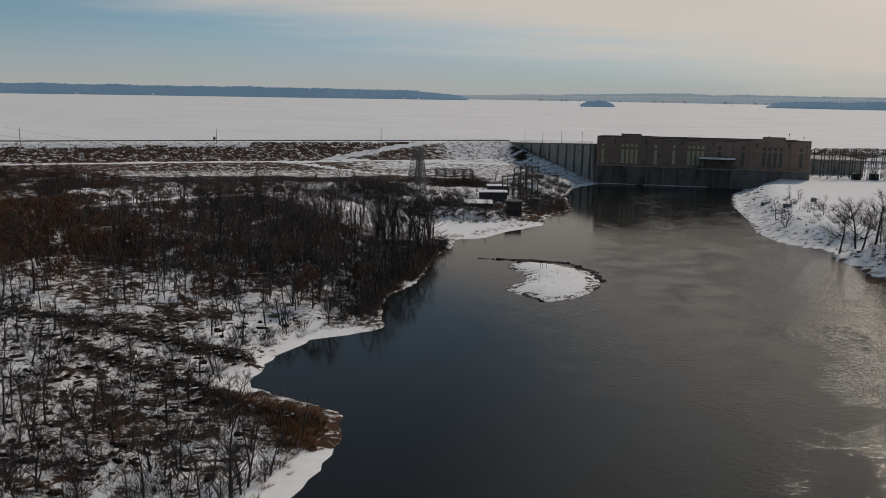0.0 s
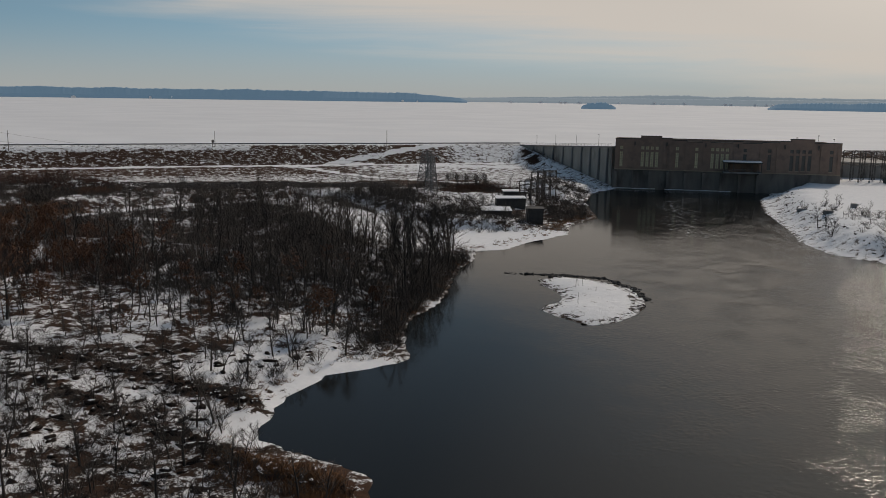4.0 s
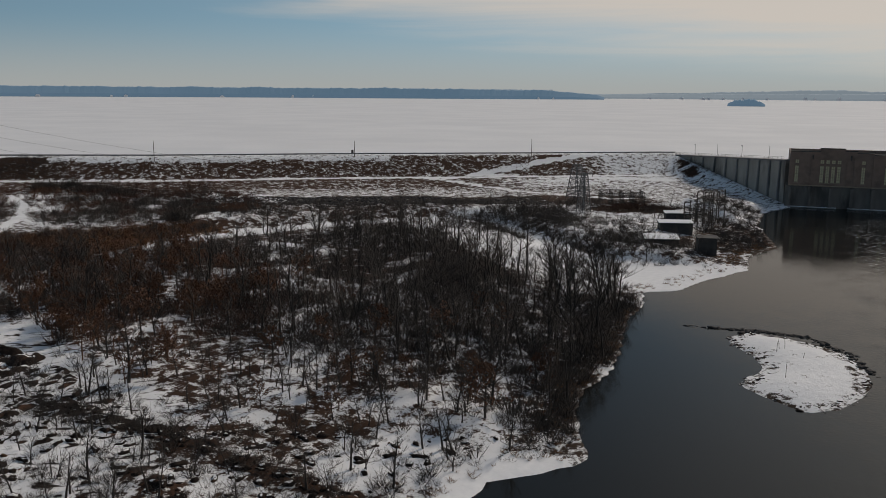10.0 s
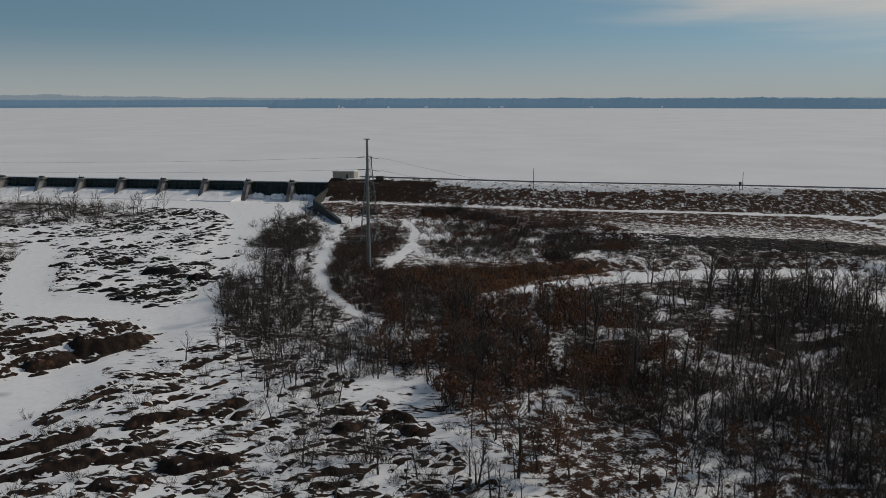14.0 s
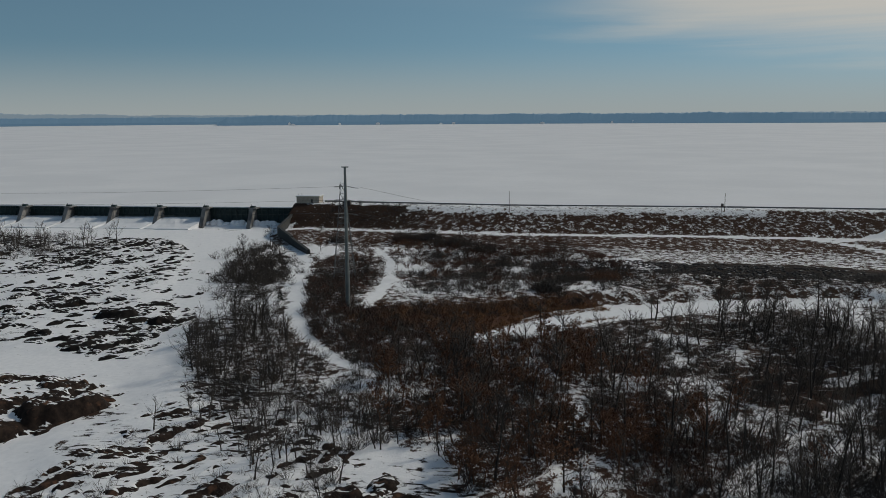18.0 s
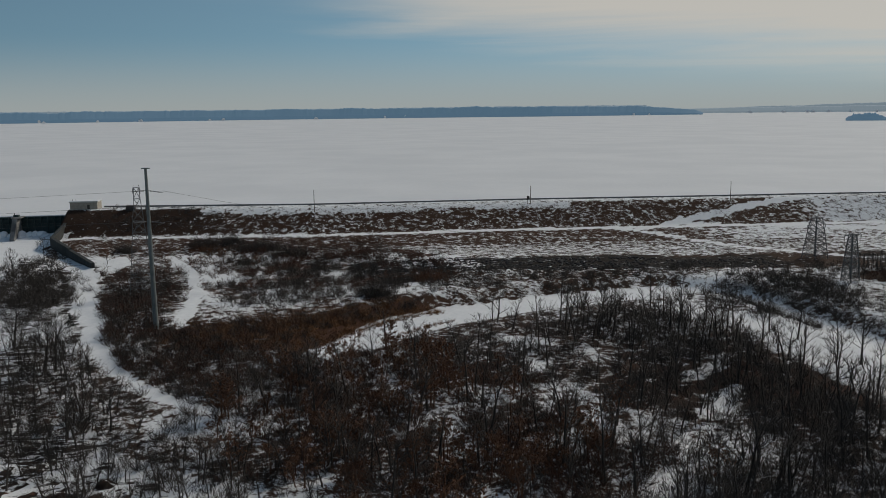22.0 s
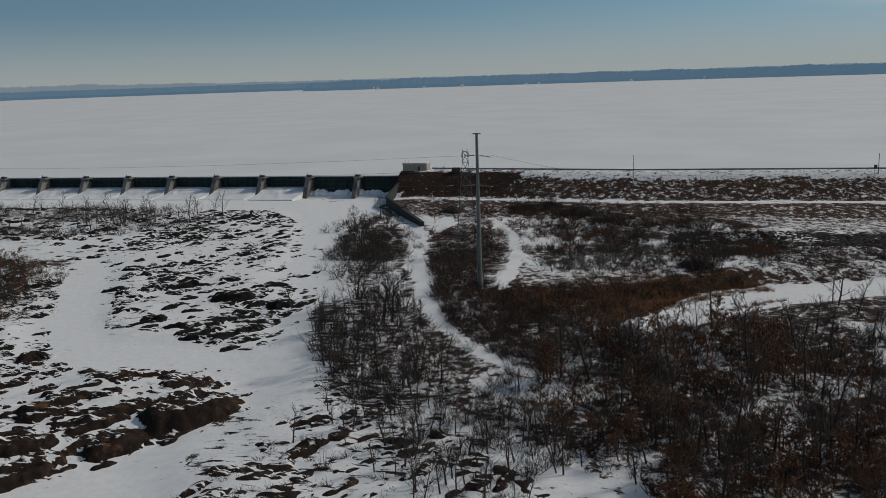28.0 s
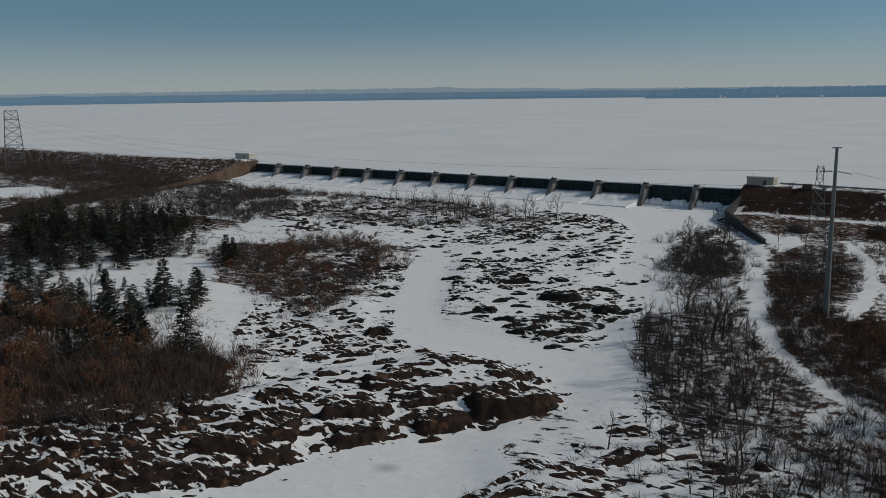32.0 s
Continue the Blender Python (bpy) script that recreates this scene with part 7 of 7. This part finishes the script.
for i in (0, 1):
    scatter("brush", LOW, beside(WRACK[i], 170, 1.2), M_TWIG, "dark wrack and twigs along a low bank", "brush", (0.4, 0.9), 0.05, seed=60 + i)
    scatter("rock_ledges", ROCKS, beside(WRACK[i], 110, 0.9), M_ROCKSNOW, "dark stones along a low wrack bank", "rocks", (0.25, 0.8), 0.05, seed=160 + i)
scatter("dead_grass", TUFT, beside([(145, -352), (151, -360), (151.5, -368)], 800, 2.0), M_GRASS, "tawny grass covering a low river point", "grass", (0.5, 1.2), 0.05, seed=73)
scatter("brush", LOW, beside([(145, -352), (151, -360), (151.5, -368)], 60, 2.2), M_TWIG_RED, "russet brush on a low river point", "brush", (0.5, 1.1), 0.05, seed=78)
brush(SCRUB, 520, "dark brush on the steep bank below the concrete wall", seed=79, scale=(0.5, 1.1), keep=lambda a, b: sdist(a, b, RIVER) > -0.3)
scatter("dead_grass", TUFT, beside([(250, -222), (262, -208), (274, -200), (288, -190)], 240, 1.6), M_GRASS, "tawny grass along the shore by the switchyard", "grass", (0.5, 1.1), 0.05, seed=117)
brush([(-540, -14), (-330, -24), (-306, -36), (-312, -66), (-400, -66), (-510, -50)], 900, "dark brush on the far embankment", seed=74, scale=(0.9, 1.7))
woods([(-540, -20), (-400, -26), (-330, -40), (-312, -66), (-400, -66), (-510, -50)], 80, "bare trees below the far embankment's crest", FAR_TREE, seed=75, scale=(0.6, 1.15))
woods(Z_WEST_E, 120, "dark conifers in a dense stand", PINE, M_NEEDLE, seed=76, scale=(0.9, 1.7))
woods([(-150, -234), (-63, -229), (-35, -250), (-60, -262), (-120, -246)], 30, "young conifers among bare trees", PINE, M_NEEDLE, seed=77, scale=(0.6, 1.3))

# ---- switchyards and sheds ----
def shed(x, y, w, d, h, turn, label, z=None, walls=None):
    g = ground_z(x, y) if z is None else z
    t = thing("shed", pose(x, y, g - 0.2, 0, 0, turn), label, "shed", "sheds by the switchyard")
    bm = bm_new()
    box(bm, 0, 0, -1.5, w, d, h - 0.25)
    part("walls", bm, walls or M_SHED, t)
    for i in range(int(w / 1.2)):
        bm = bm_new()
        box(bm, 0.05 + i * 1.2, -0.05, -0.5, 1.17 + i * 1.2, -0.004, h - 0.3)
        part("wall_panel", bm, walls or M_SHED, t)
    bm = bm_new()
    prism(bm, [(-0.4, h - 0.25), (d + 0.4, h + 0.1), (d + 0.4, h + 0.25), (-0.4, h - 0.1)], -0.4, w + 0.4)
    bmesh.ops.transform(bm, matrix=Matrix(((0, 1, 0, 0), (1, 0, 0, 0), (0, 0, 1, 0), (0, 0, 0, 1))), verts=bm.verts)
    roof = part("roof", bm, M_ROOF, t)
    bm = bm_new()
    prism(bm, [(-0.2, h - 0.09), (d + 0.3, h + 0.27), (d + 0.3, h + 0.42), (-0.25, h + 0.06)], -0.3, w + 0.3)
    bmesh.ops.transform(bm, matrix=Matrix(((0, 1, 0, 0), (1, 0, 0, 0), (0, 0, 1, 0), (0, 0, 0, 1))), verts=bm.verts)
    part("snow_cap", bm, M_SNOW, roof, "snow on the roof")
    bm = bm_new()
    box(bm, w * 0.4, -0.1, 0.1, w * 0.4 + 1.0, -0.054, 2.1)
    part("door", bm, M_RUST, t)
    return t


shed(239.2, -200.8, 8.6, 6.5, 4.0, -20, "low black-walled shed under a snowy roof", 0.1)
shed(252.5, -182, 9.5, 4.0, 3.4, -17, "second black-walled shed with snow on its roof", ground_z(252.5, -182) - 1.0)
shed(264.5, -162, 8.0, 3.5, 2.8, -16, "small shed with a snow-covered roof")
t = thing("pump_house", pose(249.5, -210, -0.6, 0, 0, -22), "square dark concrete hut at the water's edge", "hut")
bm = bm_new()
box(bm, 0, 0, 0, 4.8, 5.0, 5.6)
bmesh.ops.bevel(bm, geom=bm.edges[:], offset=0.1, segments=1)
part("walls", bm, M_SHED, t)
bm = bm_new()
box(bm, -0.3, -0.3, 5.6, 5.1, 5.3, 5.9)
part("roof", bm, M_ROOF, t)
bm = bm_new()
box(bm, 1.2, -0.06, 0.3, 2.4, -0.004, 2.6)
part("door", bm, M_RUST, t)


def gantry(name, m, nx, ny, sx, sy, h, label, cat="switchyard", levels=(1.0, 0.7), mat_=None, brace=True, fat=1.0):
    """A braced steel frame of nx by ny bays."""
    t = thing(name, m, label, cat, "switchyard frames")
    st = mat_ or M_STEEL
    for i in range(nx + 1):
        for j in range(ny + 1):
            bm = bm_new()
            x, y = i * sx, j * sy
            bar(bm, (x - 0.25, y, -0.8), (x - 0.12, y, h), 0.07 * fat, n=4)
            bar(bm, (x + 0.25, y, -0.8), (x + 0.12, y, h), 0.07 * fat, n=4)
            if brace:
                for k in range(7):
                    z0, z1 = h * k / 7, h * (k + 1) / 7
                    s = 1 if k % 2 else -1
                    bar(bm, (x - 0.2 * s, y, z0), (x + 0.2 * s, y, z1), 0.04, n=3, cap=False)
            part("column", bm, st, t)
    for lv in levels:
        for j in range(ny + 1):
            bm = bm_new()
            for dz in (-0.25, 0.15):
                bar(bm, (0, j * sy, h * lv + dz), (nx * sx, j * sy, h * lv + dz), 0.06 * fat, n=4)
            for k in range(nx * 5):
                x0, x1 = nx * sx * k / (nx * 5), nx * sx * (k + 1) / (nx * 5)
                s = 0.2 if k % 2 else -0.2
                bar(bm, (x0, j * sy, h * lv - 0.05 - s), (x1, j * sy, h * lv - 0.05 + s), 0.03, n=3, cap=False)
            part("beam", bm, st, t)
        for i in range(nx + 1):
            bm = bm_new()
            bar(bm, (i * sx, 0, h * lv), (i * sx, ny * sy, h * lv), 0.07 * fat, n=4)
            part("cross_beam", bm, st, t)
    for i in range(nx):
        for k in range(3):
            x = (i + (k + 0.7) / 3.2) * sx
            bm = bm_new()
            bar(bm, (x, 0, h * levels[0]), (x, 0, h * levels[0] - 1.4), 0.11, n=6)
            part("insulator", bm, M_INSUL, t)
    return t


gantry("switch_frame", pose(256, -130, ground_z(263, -131) - 0.2, 0, 0, -16), 4, 2, 3.7, 4.0, 5.0, "low galvanised switchyard frame on a brown bank", levels=(1.0, 0.72), mat_=M_RUST, fat=1.4)
gantry("switch_frame", pose(270, -172, ground_z(272, -170), 0, 0, 39.5), 2, 1, 4.6, 4.4, 7.8, "weathered switchyard gantry near the river", levels=(1.0, 0.8, 0.6, 0.4), mat_=M_RUST, fat=1.8)
gantry("switch_frame", pose(279, -165, ground_z(281, -163), 0, 0, 39.5), 2, 2, 5.2, 2.6, 10.4, "tall weathered switchyard gantry above the river", levels=(1.0, 0.8, 0.6, 0.4), mat_=M_RUST, fat=1.8)
gantry("switch_frame", pose(424, -166, 4.6, 0, 0, -14), 6, 2, 5.0, 6.0, 12.6, "galvanised switchyard frame on the snowy yard", levels=(1.0, 0.78, 0.55), mat_=M_RUST, fat=1.5)
gantry("switch_frame", pose(436, -176, 4.6, 0, 0, -14), 4, 1, 4.0, 5.0, 8.0, "lower galvanised switchyard frame on the snowy yard", levels=(1.0, 0.65))
for i, (x, y) in enumerate(((434, -172), (441, -175), (449, -177))):
    t = thing("transformer", pose(x, y, 4.5, 0, 0, -20), "grey-green power transformer with cooling fins and bushings", "transformer", "transformers of the yard")
    bm = bm_new()
    box(bm, -1.6, -1.1, 0, 1.6, 1.1, 3.0)
    bmesh.ops.bevel(bm, geom=bm.edges[:], offset=0.08, segments=1)
    part("tank", bm, M_GATE, t)
    for k in range(6):
        bm = bm_new()
        box(bm, -1.3 + k * 0.5, -1.7, 0.4, -1.18 + k * 0.5, -1.104, 2.6)
        part("fin", bm, M_GATE, t)
    for k in range(3):
        bm = bm_new()
        bar(bm, (-1 + k, 0, 3.0), (-1.1 + k * 1.1, 0, 4.6), 0.18, 0.08, 8)
        part("bushing", bm, M_INSUL, t)


def fence(a, b, n, h, label):
    a, b = Vector((*a, 0)), Vector((*b, 0))
    t = thing("fence", pose(a.x, a.y, ground_z(a.x, a.y)), label, "fence")
    z0 = ground_z(a.x, a.y)
    prev = None
    for i in range(n + 1):
        p = a.lerp(b, i / n)
        g = ground_z(p.x, p.y) - z0
        q = Vector((p.x - a.x, p.y - a.y, g))
        bm = bm_new()
        bar(bm, q - Vector((0, 0, 0.2)), q + Vector((0, 0, h)), 0.05, n=5)
        part("post", bm, M_STEEL, t)
        if prev is not None:
            bm = bm_new()
            for s in (0.35, 0.68, 1.0):
                bar(bm, prev + Vector((0, 0, h * s)), q + Vector((0, 0, h * s)), 0.025, n=3, cap=False)
            part("rail", bm, M_STEEL, t)
        prev = q
    return t


fence((330, -250), (382, -252), 16, 1.8, "thin steel fence across the snowy yard")
fence((318, -19), (338, -27), 8, 1.2, "steel railing along the dam crest")
for x, y, w in ((340, -222, 3.0), (333, -240, 2.4), (352, -232, 1.6)):
    bm = bm_new()
    box(bm, 0, 0, -1.5, w, 1.6, 1.3)
    bmesh.ops.bevel(bm, geom=bm.edges[:], offset=0.1, segments=1)
    solid("concrete_block", bm, M_CONC_DARK, "weathered concrete block in the snowy bank", "concrete block", "blocks of the right bank", m=pose(x, y, ground_z(x, y), 0, 0, -30))
riffle = []
for _ in range(320):
    line = RIFFLE
    k = rr.choice((1, 2, 2, 2, 3, 3, 3, 4, 4, 5))
    p = Vector(line[k]).lerp(Vector(line[k + 1]), rr.random())
    riffle.append((p.x + rr.gauss(0, 0.5), p.y + rr.gauss(0, 0.5)))
scatter("shore_stones", ROCKS, riffle, M_RIP, "black wet stones of a riffle beside the islet", "stones", (0.25, 0.75), -0.04, seed=12)
# dead stalks on the islet
for i in range(9):
    x, y = 216 + rr.uniform(-5, 9), -298 + rr.uniform(-7, 10)
    if float(sdist(np.array([x]), np.array([y]), ISLAND)[0]) > -1.5:
        continue
    bm = bm_new()
    h = rr.uniform(0.9, 2.6)
    bar(bm, (0, 0, -0.2), (rr.uniform(-0.2, 0.2), rr.uniform(-0.2, 0.2), h), 0.04, 0.02, 5)
    bar(bm, (0, 0, h * 0.5), (rr.uniform(-0.3, 0.3), 0.1, h * 0.8), 0.02, 0.01, 4)
    solid("dead_stalk", bm, M_BARK, "bare dead stalk standing on the snowy islet", "dead plant", "stalks on the islet", m=pose(x, y, ground_z(x, y)))
# thin grey ice showing through the channel's snow
M_ICE = mat("thin_grey_ice", (0.4, 0.41, 0.41), (0.5, 0.51, 0.51), 1.6, 0.7, bump=0.05)
n, l = M_ICE.node_tree.nodes, M_ICE.node_tree.links
here, ball, blend = n.new("ShaderNodeTexCoord"), n.new("ShaderNodeTexGradient"), n.new("ShaderNodeMix")
ball.gradient_type, blend.data_type = "SPHERICAL", "RGBA"
size = n.new("ShaderNodeMapping")
size.inputs["Scale"].default_value = (0.42, 0.54, 1)
l.new(here.outputs["Object"], size.inputs["Vector"])
l.new(size.outputs["Vector"], ball.inputs["Vector"])
l.new(ball.outputs["Fac"], blend.inputs["Factor"])
blend.inputs["A"].default_value = (0.8, 0.806, 0.818, 1)
base_in = n["Principled BSDF"].inputs["Base Color"]
l.new(base_in.links[0].from_socket, blend.inputs["B"])
l.new(blend.outputs["Result"], base_in)
bm = bm_new()
bm.faces.new([bm.verts.new((2.4 * math.cos(a) * (1 + 0.12 * math.sin(3 * a + 1)), 1.8 * math.sin(a) * (1 + 0.15 * math.cos(2 * a)), 0)) for a in [k * math.tau / 28 for k in range(28)]])
solid("ice_patch", bm, M_ICE, "patch of thin grey ice in the snowy channel", "ice", m=pose(29, -273, ground_z(29, -273) + 0.03, 0, 0, 20))
# far houses
M_SIDING = mat("pale_siding", (0.68, 0.69, 0.71), (0.76, 0.77, 0.78), 4.0, 0.8)
for i in range(34):
    a = rr.choice([rr.uniform(-18, 21), rr.uniform(26, 46)])
    d = 3880 if a < 22 else 4480
    w, h = rr.uniform(8, 18), rr.uniform(3, 5)
    t = thing("house", pose(d * math.sin(radians(a)) + 110, d * math.cos(radians(a)) - 380, LAKE_Z + rr.uniform(0, 6), 0, 0, -a), "tiny pale house on the far wooded shore", "house", "houses of the far shore")
    bm = bm_new()
    box(bm, 0, -12, -4, w, 0, h)
    part("wall", bm, M_SIDING, t)
    bm = bm_new()
    prism(bm, [(-0.5, h), (w + 0.5, h), (w / 2, h + 4)], -12.5, 0.5)
    part("roof", bm, M_SNOW, t)
